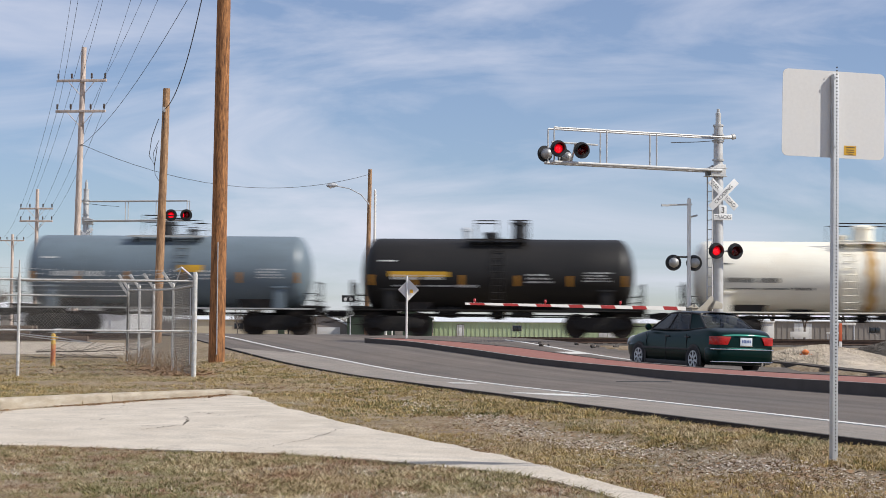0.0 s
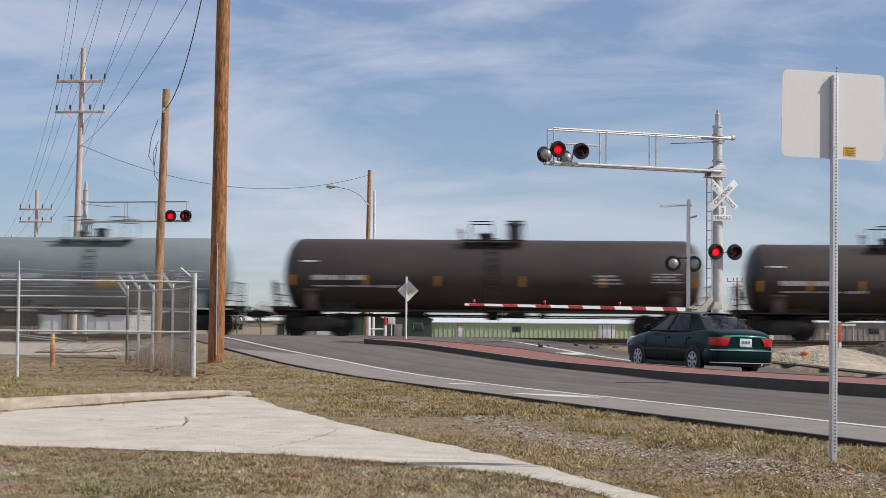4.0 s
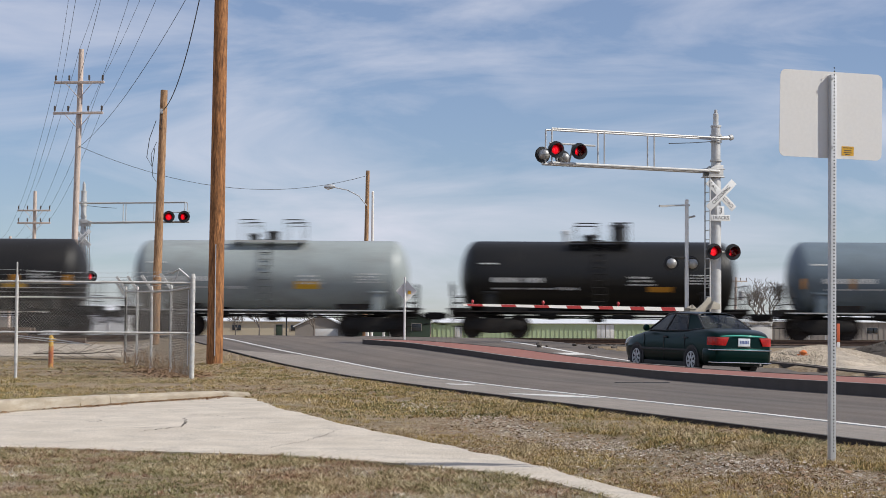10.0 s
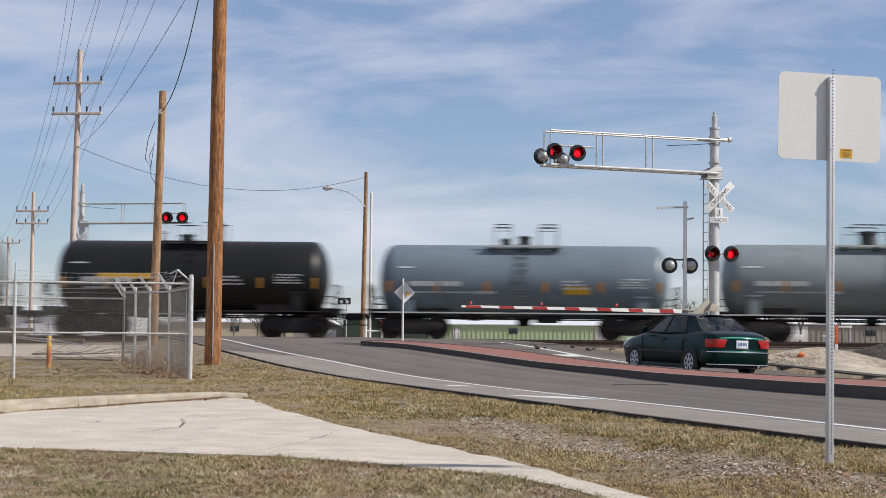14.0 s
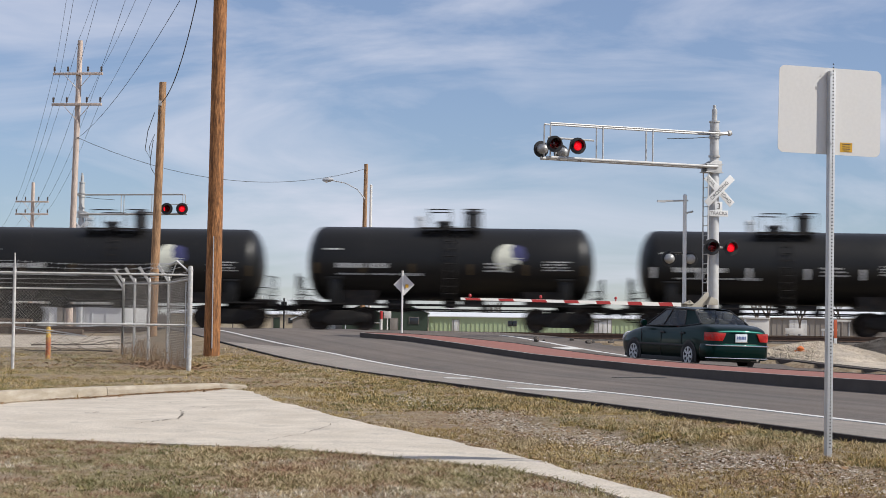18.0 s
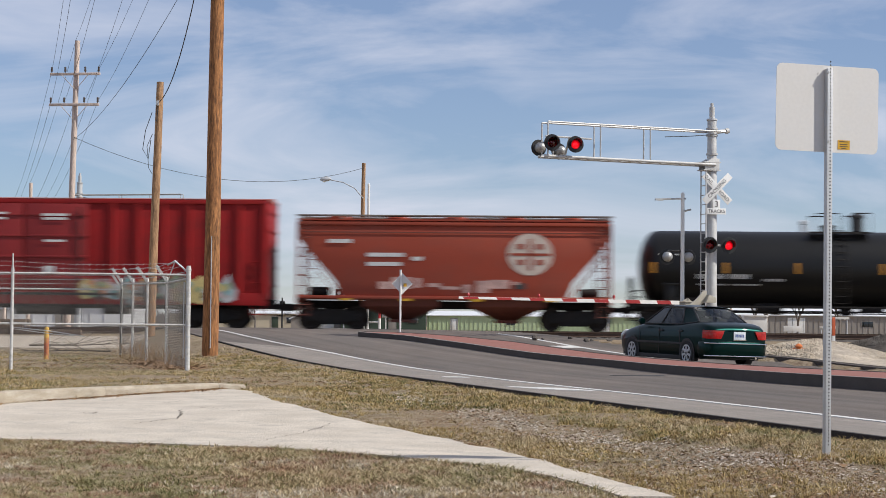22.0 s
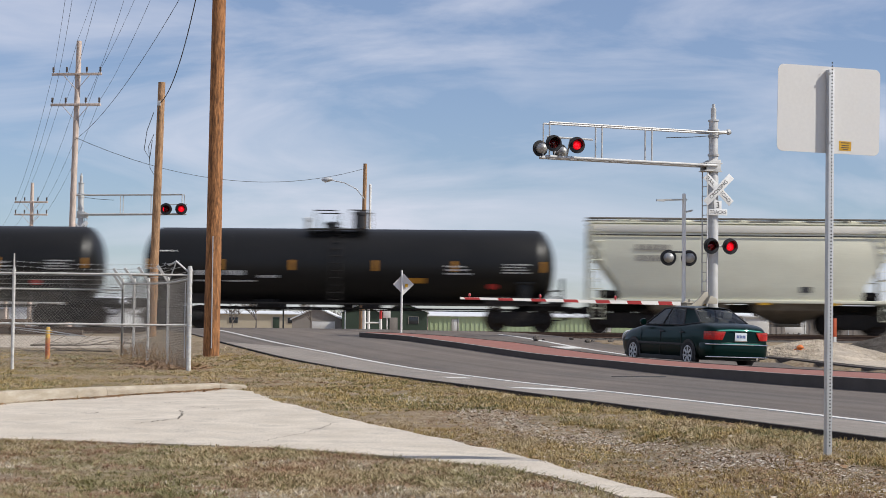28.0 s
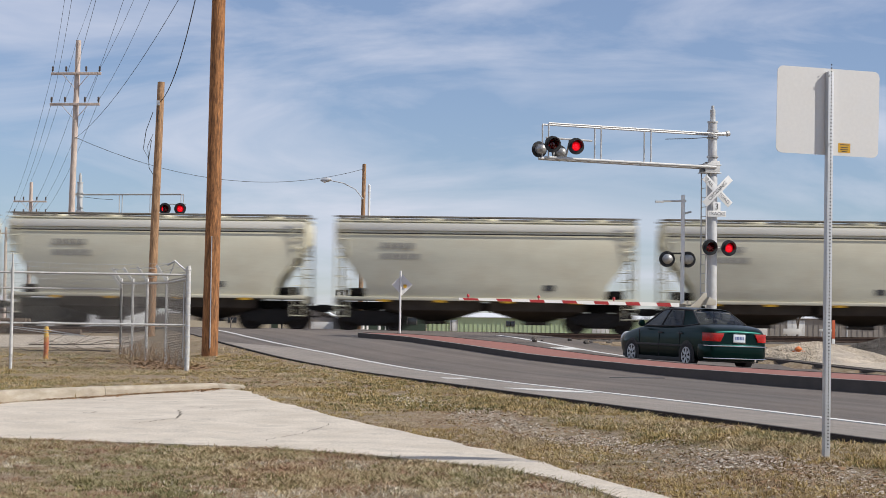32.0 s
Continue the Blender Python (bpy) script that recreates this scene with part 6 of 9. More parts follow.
def fence(pts, label, top=2.0, mid=True, arms=True, strands=3, big_ends=(), skip_first=False):
    p0 = pts[0]
    t = thing("chain_link_fence", Matrix(), label, "fence", "fences")
    zs = [land_z(*p) for p in pts]
    for i, (p, z) in enumerate(zip(pts, zs)):
        big = i in big_ends
        if big and skip_first:
            continue
        bm = B()
        r = 0.048 if big else 0.032
        lathe(bm, [(r, -0.1), (r, top + (0.06 if big else 0)), (r * 1.15, top + (0.06 if big else 0)), (r * 0.8, top + 0.09 + (0.06 if big else 0)), (0.005, top + 0.11)], at(p[0], p[1], z), 10)
        part("post", bm, FPOST, t)
        if arms and not big:
            bm = B()
            prism(bm, [(-0.03, 0), (0.035, 0), (-0.22, 0.37), (-0.275, 0.34)], 0.05, at(p[0], p[1], z + top))
            part("barb_arm", bm, FPOST, t)
    for i in range(len(pts) - 1):
        a, b, za, zb = pts[i], pts[i + 1], zs[i], zs[i + 1]
        bm = B()
        rod(bm, (*a, za + top - 0.03), (*b, zb + top - 0.03), 0.021, seg=8)
        part("top_rail", bm, FPOST, t)
        if mid:
            bm = B()
            rod(bm, (*a, za + 0.90), (*b, zb + 0.90), 0.021, seg=8)
            part("mid_rail", bm, FPOST, t)
        mesh_panel(t, a, b, (za + zb) / 2 + 0.04, (za + zb) / 2 + top + 0.035)
        if strands:
            bm = B()
            for k in range(strands):
                dx, dz = -0.07 * (k + 1), 0.11 * (k + 1)
                rod(bm, (a[0] + dx, a[1], za + top + dz), (b[0] + dx, b[1], zb + top + dz - 0.01), 0.0045, seg=4)
            part("barbed_wire", bm, GALV, t)
    return t


def post_ties(a, b, z0, z1, n):
    """Wire ties that hold the mesh to an end post."""
    t = thing("fence_clips", Matrix(), "row of steel clips holding the mesh to the corner post", "fence clips")
    for k in range(n):
        z = z0 + (z1 - z0) * k / (n - 1)
        part("clip", shared("fence_clip", lambda: finish(lathe(B(), [(0.048, -0.010), (0.054, -0.010), (0.054, 0.010), (0.048, 0.010)], None, 12, False), "clip", GALV)), GALV, t, m=at(a, b, z))
    bm = B()
    rod(bm, (a - 0.085, b - 0.01, z0), (a - 0.085, b - 0.01, z1), 0.010, seg=5)
    part("tension_bar", bm, GALV, t)


CORN = (-4.89, 35.7)
post_ties(-4.89, 35.7, 0.25, 1.75, 8)
fence([CORN, (-8.30, 35.45), (-11.9, 35.2), (-15.4, 34.95), (-18.9, 34.7)], "galvanised chain-link fence with two rails", 1.92, True, False, 0, (0,))
fence([CORN, (-5.96, 40.05), (-6.75, 42.3), (-7.48, 44.65), (-8.05, 46.3)], "chain-link fence topped with angled barbed wire arms", 1.84, False, True, 3, (0,), True)
fence([(-8.05, 46.3), (-12.0, 46.2), (-16.0, 46.0), (-20.0, 45.9)], "chain-link fence along the back of the yard", 1.68, False, True, 3)
bm = B()
pipe(bm, [(CORN[0], CORN[1], 1.93), (CORN[0] - 0.27, CORN[1], 2.16), (CORN[0] - 0.50, CORN[1] + 0.6, 2.10)], 0.02)
pipe(bm, [(CORN[0] - 0.27, CORN[1], 2.16), (CORN[0] - 0.42, CORN[1] + 0.2, 1.83)], 0.012)
solo("barb_bracket", bm, GALV, "bent steel bracket for barbed wire at the fence corner", "fence bracket")

bm = B()
lathe(bm, [(0.055, -0.2), (0.055, 0.68), (0.045, 0.71), (0.001, 0.72)], None, 14)
bol = solo("bollard", bm, mat("worn_yellow", (0.62, 0.40, 0.07), 0.6, 0, 0.2, 6, 40, 0.1, (0.55, 0.26, 0.06), 0.6, 6.0), "yellow pipe bollard with worn red paint below", "bollard", m=at(-9.15, 42.6, land_z(-9.15, 42.6) + 0.05))
bm = B()
lathe(bm, [(0.058, -0.2), (0.0595, 0.40), (0.058, 0.46), (0.055, 0.47)], None, 14, False)
part("paint_coat", bm, mat("worn_orange", (0.42, 0.12, 0.05), 0.7, 0, 0.25, 6, 40, 0.2, (0.60, 0.40, 0.10), 0.9, 5.0), bol, "flaking orange-red paint")
bm = B()
rod(bm, (-0.02, 0, 0.60), (0.10, 0, 0.62), 0.03, seg=8)
part("hook", bm, MATS["worn_yellow"], bol)


def tie_pile(u0, u1, n0, rows, seed):
    """Old railway ties laid lengthwise in a low stack beside the track."""
    rng = random.Random(seed)
    m = at(*on_track((u0 + u1) / 2, n0, 0)) @ at(0, 0, 0, 0, 0, math.degrees(TRK))
    t = thing("tie_stack", m, "low stack of old dark brown railway ties beside the track", "tie stack")
    g = land_z(m.translation.x, m.translation.y)
    wood = mat("old_tie", (0.095, 0.062, 0.045), 0.95, 0, 0.35, 4, 40, 0.5, (0.20, 0.15, 0.11), 0.6, 3.0, rand=0.35, stretch=(0.4, 3, 3))
    h = (u1 - u0) / 2
    for r in range(rows):
        for d in range(2):
            x = -h + rng.uniform(0, 0.6) + r * 0.5
            while x + 2.5 < h - r * 0.3:
                part("tie", shared(("oldtie", rng.randrange(3)), lambda: finish(box(B(), 2.5, 0.23, 0.17), "tie", wood, 0.012)), wood, t,
                     m=at(x + 1.25, -0.14 + d * 0.28 + rng.uniform(-0.03, 0.03), g + 0.09 + r * 0.175, 0, 0, rng.uniform(-1.5, 1.5)))
                x += 2.5 + rng.uniform(0.02, 0.14)
    return t


tie_pile(-25.0, -11.6, -8.4, 3, 5)


def fallen_branch(x, y, yaw, L, seed):
    rng = random.Random(seed)
    wood = mat("dead_branch", (0.11, 0.085, 0.065), 0.95, 0, 0.25, 6, 40, 0.2)
    t = thing("fallen_branch", at(x, y, land_z(x, y) + 0.03, 0, 0, yaw), "dead grey-brown branch lying in the yard", "branch", "fallen branches")
    p, d = Vector((0, 0, 0.02)), Vector((1, 0, 0.02))
    line = [p]
    for k in range(7):
        q = p + d * L / 7
        for j in range(2):
            e = (d + Vector((0, rng.uniform(-0.9, 0.9), rng.uniform(0.0, 0.5)))).normalized()
            f = p + e * L * rng.uniform(0.10, 0.22)
            g = f + (e + Vector((rng.uniform(-0.5, 0.5), rng.uniform(-0.6, 0.6), rng.uniform(-0.3, 0.2)))).normalized() * L * 0.10
            part("twig", pipe(B(), [p, f, g], 0.007, 4), wood, t)
        p, d = q, (d + Vector((0, rng.uniform(-0.25, 0.25), rng.uniform(-0.05, 0.04)))).normalized()
        line.append(p)
    bm = B()
    loft(bm, [[(c.x, c.y + r * math.cos(j * math.pi / 3), c.z + r * math.sin(j * math.pi / 3)) for j in range(6)] for c, r in ((c, 0.026 * (1 - k / 8.5)) for k, c in enumerate(line))])
    part("limb", bm, wood, t)


fallen_branch(-11.3, 50.4, -14, 3.1, 2)
fallen_branch(-8.4, 46.9, 168, 2.3, 3)
top_w = thing("barbed_wire_top", Matrix(), "sagging barbed wire on straight post extensions over the front fence", "barbed wire")
for px_, py_ in ((-8.30, 35.45), (-11.9, 35.2), (-15.4, 34.95)):
    part("extension", rod(B(), (px_, py_, 1.92), (px_ + 0.01, py_ - 0.05, 2.27), 0.02, 0.014, seg=8), FPOST, top_w)
for za, zb in ((2.03, 2.03), (2.12, 2.12)):
    bm = B()
    a, b = Vector((-8.30, 35.42, za)), Vector((CORN[0] - 0.3, CORN[1], zb))
    pts = [a.lerp(b, k / 12) - Vector((0, 0, 0.05 * 4 * k / 12 * (1 - k / 12))) for k in range(13)]
    pipe(bm, pts, 0.0025, 5)
    for k in range(24):
        p = a.lerp(b, (k + 0.5) / 24) - Vector((0, 0, 0.05 * 4 * (k + 0.5) / 24 * (1 - (k + 0.5) / 24)))
        rod(bm, p + Vector((-0.012, 0, -0.022)), p + Vector((0.012, 0, 0.022)), 0.003, seg=4)
    rod(bm, (-8.30, 35.42, za), (-18.9, 34.7, za), 0.0025, seg=4)
    part("strand", bm, GALV, top_w)
bm = B()
pipe(bm, [(-8.30, 35.47, 0.83), (-7.6, 35.6, 0.76), (-6.9, 35.62, 0.66)], 0.011)
pipe(bm, [(-8.30, 35.47, 0.80), (-7.5, 35.55, 0.70), (-7.1, 35.6, 0.67)], 0.008)
solo("loose_wire", bm, GALV, "loose twisted wire hanging from a fence post", "wire")


# ---- parked car ----
def sedan():
    PAINT_C = mat("dark_green_paint", (0.0015, 0.0185, 0.0155), 0.33, 0.85, 0.05, 3, 200, 0.0, spec=0.08, coat=0.22)
    TRIM = mat("black_plastic", (0.02, 0.02, 0.02), 0.55)
    GL = glass("car_glass", (0.78, 0.82, 0.80), 0.95, 0.02)
    SIDEG = glass("side_glass", (0.30, 0.34, 0.33), 0.95, 0.02)
    TAIL = mat("tail_red", (0.46, 0.006, 0.006), 0.22, 0, 0.25, 9, 24, 0.25, (0.16, 0.004, 0.004), 0.6, 6.0, coat=0.3)
    TAILO = mat("tail_amber", (0.36, 0.022, 0.010), 0.3, 0, 0.05, 20, 90, 0.0, coat=0.1)
    CHROME = mat("chrome", (0.75, 0.75, 0.76), 0.12, 1.0, 0.02, 8, 90, 0.0)
    SEATM = mat("seat_cloth", (0.12, 0.115, 0.11), 0.9)
    t = thing("parked_car", at(6.10, 43.7, road_z(6.10, 43.7) + 0.012, 1.2, -0.9, 113.6) @ Matrix.Diagonal((0.97, 0.97, 1.03, 1)), "dark green four-door sedan waiting at the crossing", "car")
    st = [(-2.25, 0.70, 0.36, 0.77), (-2.24, 0.735, 0.33, 0.825), (-2.215, 0.765, 0.29, 0.872), (-2.16, 0.79, 0.26, 0.912), (-2.07, 0.82, 0.24, 0.948), (-1.94, 0.835, 0.22, 0.98), (-1.7, 0.842, 0.20, 1.008), (-1.3, 0.848, 0.19, 0.995), (-0.6, 0.852, 0.18, 0.955),
          (0.2, 0.852, 0.18, 0.94), (0.95, 0.850, 0.18, 0.93), (1.35, 0.842, 0.20, 0.875), (1.75, 0.825, 0.22, 0.80), (2.02, 0.77, 0.25, 0.72), (2.15, 0.68, 0.30, 0.64), (2.20, 0.55, 0.36, 0.56)]
    rr = []
    for x, w, zb, zs in st:
        half = [(0.0, zb), (w * 0.80, zb), (w * 0.95, zb + 0.07), (w * 0.995, zb + 0.2), (w, 0.56), (w * 0.985, zs - 0.20), (w * 0.955, zs - 0.10), (w * 0.90, zs - 0.03), (w * 0.78, zs + 0.005), (w * 0.4, zs + 0.025), (0.0, zs + 0.03)]
        ring = [(x, y, z) for y, z in half] + [(x, -y, z) for y, z in half[-2:0:-1]]
        rr.append(ring)

    def flow(pts, n, closed):
        """Points on a smooth curve through pts, n to each span."""
        k = len(pts)
        out = []
        for i in range(k if closed else k - 1):
            p = [Vector(pts[(i + j) % k] if closed else pts[min(k - 1, max(0, i + j))]) for j in (-1, 0, 1, 2)]
            for q in range(n):
                f = q / n
                out.append(0.5 * (2 * p[1] + (p[2] - p[0]) * f + (2 * p[0] - 5 * p[1] + 4 * p[2] - p[3]) * f * f + (3 * p[1] - p[0] - 3 * p[2] + p[3]) * f ** 3))
        return out if closed else out + [Vector(pts[-1])]
    rr = [flow(r, 3, True) for r in rr]
    rr = list(zip(*[flow(line, 3, False) for line in zip(*rr)]))
    bm = B()
    loft(bm, rr)
    body = part("body", bm, PAINT_C, t, "glossy dark green bodywork", smooth=45)
    # wheel arches and wheels
    for x in (-1.29, 1.33):
        for s in (-1, 1):
            bm = B()
            n = 18
            prism(bm, [(x + 0.345 * math.cos(math.pi * k / n), 0.30 + 0.345 * math.sin(math.pi * k / n)) for k in range(n + 1)] + [(x - 0.345, 0.17), (x + 0.345, 0.17)], 0.02, at(0, s * 0.847, 0))
            part("wheel_arch", bm, TRIM, t)
            w = part("wheel", shared("car_wheel_hub", lambda: finish(lathe(B(), [(0.001, -0.075), (0.05, -0.075), (0.05, 0.05), (0.001, 0.05)], at(0, 0, 0, 90), 14), "wheel", CHROME)), CHROME, t, m=at(x, s * 0.775, 0.30, 0, 0, 0 if s > 0 else 180))
            part("tyre", shared("car_tyre", lambda: finish(lathe(B(), [(0.195, -0.085), (0.23, -0.098), (0.28, -0.095), (0.298, -0.07), (0.30, 0), (0.298, 0.07), (0.28, 0.095), (0.23, 0.098), (0.195, 0.085)], at(0, 0, 0, 90), 28), "tyre", RUBBER)), RUBBER, w)

            def rim():
                b = B()
                lathe(b, [(0.175, 0.06), (0.20, 0.06), (0.20, -0.096), (0.195, -0.10), (0.178, -0.096), (0.175, -0.06)], at(0, 0, 0, 90), 24)
                for k in range(7):
                    box(b, 0.05, 0.022, 0.15, Matrix.Rotation(k * 2 * math.pi / 7, 4, "Y") @ at(0, 0.088, 0.11))
                return finish(b, "rim", mat("alloy", (0.60, 0.61, 0.62), 0.35, 0.25), 0)
            part("rim", shared("car_rim", rim), CHROME, w, "silver alloy rim with seven spokes")
            part("brake_disc", shared("car_disc", lambda: finish(lathe(B(), [(0.001, 0.0), (0.17, 0.0), (0.17, 0.02), (0.001, 0.02)], at(0, 0, 0, -90), 18), "brake_disc", TRIM)), TRIM, w)
    # greenhouse
    belt = [(1.00, 0.715, 0.945), (0.05, 0.765, 0.955), (-0.92, 0.755, 0.965), (-1.52, 0.66, 1.025)]
    roof = [(0.30, 0.555, 1.325), (-0.14, 0.60, 1.355), (-0.72, 0.58, 1.345), (-0.98, 0.50, 1.325)]
    V = Vector

    def quad(a, b, c, d, th, material, name, parent, label="", bulge=(0, 0, 0), nseg=6):
        """A curved sheet between edges a-b (below) and d-c (above)."""
        a, b, c, d, bulge = V(a), V(b), V(c), V(d), V(bulge)
        bm = B()
        g = []
        for i in range(nseg + 1):
            f = i / nseg
            row = []
            for j in range(5):
                h = j / 4
                p = (a.lerp(b, f)).lerp(d.lerp(c, f), h) + bulge * (4 * f * (1 - f)) + bulge * 0.3 * (4 * h * (1 - h))
                row.append(bm.verts.new(p))
            g.append(row)
        for i in range(nseg):
            for j in range(4):
                bm.faces.new((g[i][j], g[i + 1][j], g[i + 1][j + 1], g[i][j + 1]))
        return part(name, bm, material, parent, label, smooth=60)
    mir = lambda p: (p[0], -p[1], p[2])
    for s in (1, -1):
        f = (lambda p: p) if s > 0 else mir
        wn2 = quad(f(belt[0]), f(belt[1]), f(roof[1]), f(roof[0]), 0.01, SIDEG, "side_window", t, "front door glass")
        wn3 = quad(f(belt[1]), f(belt[2]), f(roof[2]), f(roof[1]), 0.01, SIDEG, "side_window", t, "rear door glass")
        quad(f(belt[2]), f(belt[3]), f(roof[3]), f(roof[2]), 0.01, PAINT_C, "rear_pillar", t)
        for i, nm, mm in ((0, "front_pillar", TRIM), (1, "door_pillar", TRIM), (2, "door_pillar", TRIM), (3, "rear_pillar", TRIM)):
            bm = B()
            rod(bm, f(belt[i]), f(roof[i]), 0.024, 0.02, seg=8)
            part(nm, bm, mm, t)
        bm = B()
        pipe(bm, [f(p) for p in belt], 0.016, 6)
        part("belt_trim", bm, TRIM, t)
        bm = B()
        pipe(bm, [f(p) for p in roof], 0.022, 8)
        part("roof_rail", bm, TRIM, t)
        # mirror, handles, side strip, door seams
        bm = B()
        lathe(bm, [(0.001, -0.06), (0.07, -0.05), (0.085, 0.0), (0.07, 0.05), (0.001, 0.06)], at(0.80, s * 0.90, 1.0, 0, 90, 0), 12)
        part("door_mirror", bm, PAINT_C, t)
        for x in (-0.05, -0.98):
            bm = B()
            box(bm, 0.20, 0.03, 0.035, at(x - 0.0, s * 0.852, 0.80))
            part("door_handle", bm, TRIM, t, bevel=0.008)
        bm = B()
        box(bm, 2.55, 0.02, 0.05, at(0.05, s * 0.857, 0.52))
        part("side_strip", bm, TRIM, t, bevel=0.006)
        for x in (0.98, 0.02, -0.95):
            bm = B()
            box(bm, 0.012, 0.012, 0.60, at(x, s * 0.851, 0.56))
            part("door_seam", bm, TRIM, t)
        bm = B()
        box(bm, 2.3, 0.06, 0.10, at(0.02, s * 0.82, 0.20))
        part("side_skirt", bm, TRIM, t, bevel=0.01)
        # tail lamps wrap round the corner
        bm = B()
        def lens(z0, z1, out):
            rows = []
            for k in range(5):
                z = z0 + (z1 - z0) * k / 4
                y0 = 0.53 - 0.12 * (z - 0.64) / 0.23
                bow = out + 0.012 * math.sin(math.pi * (z - 0.63) / 0.26)
                rows.append([(-2.268 - bow, s * y0, z), (-2.270 - bow, s * 0.56, z), (-2.262 - bow, s * 0.67, z), (-2.215 - bow, s * 0.772, z), (-2.11 - bow, s * (0.828 + bow), z), (-1.98, s * (0.848 + bow * 0.5), z), (-1.98, s * 0.74, z), (-2.15, s * 0.60, z), (-2.19, s * y0, z)])
            return rows
        loft(bm, lens(0.655, 0.805, 0.004))
        tl = part("tail_lamp", bm, TAIL, t, "red tail lamp", smooth=60)
        bm = B()
        loft(bm, lens(0.806, 0.84, 0.002))
        part("turn_lamp", bm, TAILO, tl, "amber turn signal", smooth=60)
        bm = B()
        lathe(bm, [(0.001, 0), (0.16, 0.0), (0.17, 0.03), (0.001, 0.06)], at(2.12, s * 0.56, 0.62, 0, 70, 0), 14)
        part("headlamp", bm, mat("lamp_clear", (0.7, 0.72, 0.74), 0.15, 0.4), t)
    quad(belt[0], mir(belt[0]), mir(roof[0]), roof[0], 0.01, GL, "windscreen", t, "windscreen", (0.10, 0, 0))
    quad(belt[3], mir(belt[3]), mir(roof[3]), roof[3], 0.01, GL, "rear_window", t, "tinted rear window", (-0.07, 0, 0.01))
    bm = B()
    g = []
    for i in range(4):
        p = roof[i]
        g.append([bm.verts.new((p[0], p[1] * math.cos(math.pi * k / 10), p[2] + 0.055 * math.sin(math.pi * k / 10))) for k in range(11)])
    for a, b in zip(g, g[1:]):
        for k in range(10):
            bm.faces.new((a[k], a[k + 1], b[k + 1], b[k]))
    part("roof", bm, PAINT_C, t, smooth=60)
    # seats and parcel shelf
    for x, y in ((0.0, 0.36), (0.0, -0.36), (-0.95, 0.36), (-0.95, -0.36)):
        bm = B()
        box(bm, 0.16, 0.50, 0.62, at(x, y, 0.85, 0, -12, 0))
        box(bm, 0.12, 0.26, 0.20, at(x - 0.10, y, 1.20, 0, -12, 0))
        part("seat", bm, SEATM, t, bevel=0.03)
    bm = B()
    box(bm, 0.45, 1.25, 0.03, at(-1.30, 0, 0.97))
    part("parcel_shelf", bm, SEATM, t)
    # bumper, trim, plate
    bm = B()
    plan = flow([(-1.75, -0.80, 0), (-1.80, -0.858, 0), (-2.06, -0.852, 0), (-2.20, -0.775, 0), (-2.272, -0.60, 0), (-2.298, -0.3, 0), (-2.305, 0, 0), (-2.298, 0.3, 0), (-2.272, 0.60, 0), (-2.20, 0.775, 0), (-2.06, 0.852, 0), (-1.80, 0.858, 0), (-1.75, 0.80, 0)], 4, False)
    loft(bm, [[((p.x + 1.9) * f - 1.9, p.y * f, z) for p in plan] for f, z in ((0.93, 0.235), (0.965, 0.25), (0.985, 0.29), (1.0, 0.36), (1.004, 0.44), (1.0, 0.52), (0.985, 0.57), (0.95, 0.595), (0.86, 0.605))])
    bump = part("rear_bumper", bm, PAINT_C, t, smooth=60)
    bm = B()
    pipe(bm, [(-2.07, -0.858, 0.555), (-2.21, -0.806, 0.555), (-2.285, -0.63, 0.555), (-2.31, 0, 0.555), (-2.285, 0.63, 0.555), (-2.21, 0.806, 0.555), (-2.07, 0.858, 0.555)], 0.013)
    part("bumper_strip", bm, CHROME, bump)
    bm = B()
    pipe(bm, [(-2.07, -0.855, 0.275), (-2.21, -0.803, 0.275), (-2.283, -0.63, 0.275), (-2.306, 0, 0.275), (-2.283, 0.63, 0.275), (-2.21, 0.803, 0.275), (-2.07, 0.855, 0.275)], 0.012)
    part("bumper_edge", bm, CHROME, bump)
    bm = B()
    box(bm, 0.012, 0.33, 0.175, at(-2.266, 0, 0.735))
    pl = part("licence_plate", bm, mat("plate_white", (0.62, 0.66, 0.70), 0.4), t, "pale licence plate", bevel=0.004)
    bm = B()
    for k in range(6):
        box(bm, 0.004, 0.030, 0.065, at(-2.274, -0.105 + k * 0.042, 0.735))
    part("plate_bars", bm, mat("plate_blue", (0.10, 0.14, 0.30), 0.5), pl, "plain dark bars")
    bm = B()
    box(bm, 0.02, 0.62, 0.02, at(-2.262, 0, 0.845))
    part("boot_trim", bm, PAINT_C, t, bevel=0.01)
    # number plate light bar, boot lid seam, third brake lamp
    bm = B()
    box(bm, 0.008, 0.36, 0.012, at(-2.272, 0, 0.637))
    part("plate_frame", bm, CHROME, t, "bright plate frame edge")
    bm = B()
    box(bm, 0.06, 0.20, 0.035, at(-1.44, 0, 1.005))
    part("brake_lamp", bm, TAIL, t, "small raised brake lamp behind the glass", bevel=0.008)
    bm = B()
    box(bm, 4.0, 1.45, 0.10, at(0, 0, 0.24))
    part("underbody", bm, TRIM, t)
    bm = B()
    rod(bm, (-2.30, -0.45, 0.24), (-1.9, -0.45, 0.24), 0.03, seg=10)
    part("exhaust", bm, CHROME, t)
    return t


sedan()


# ---- concrete apron and kerb ----


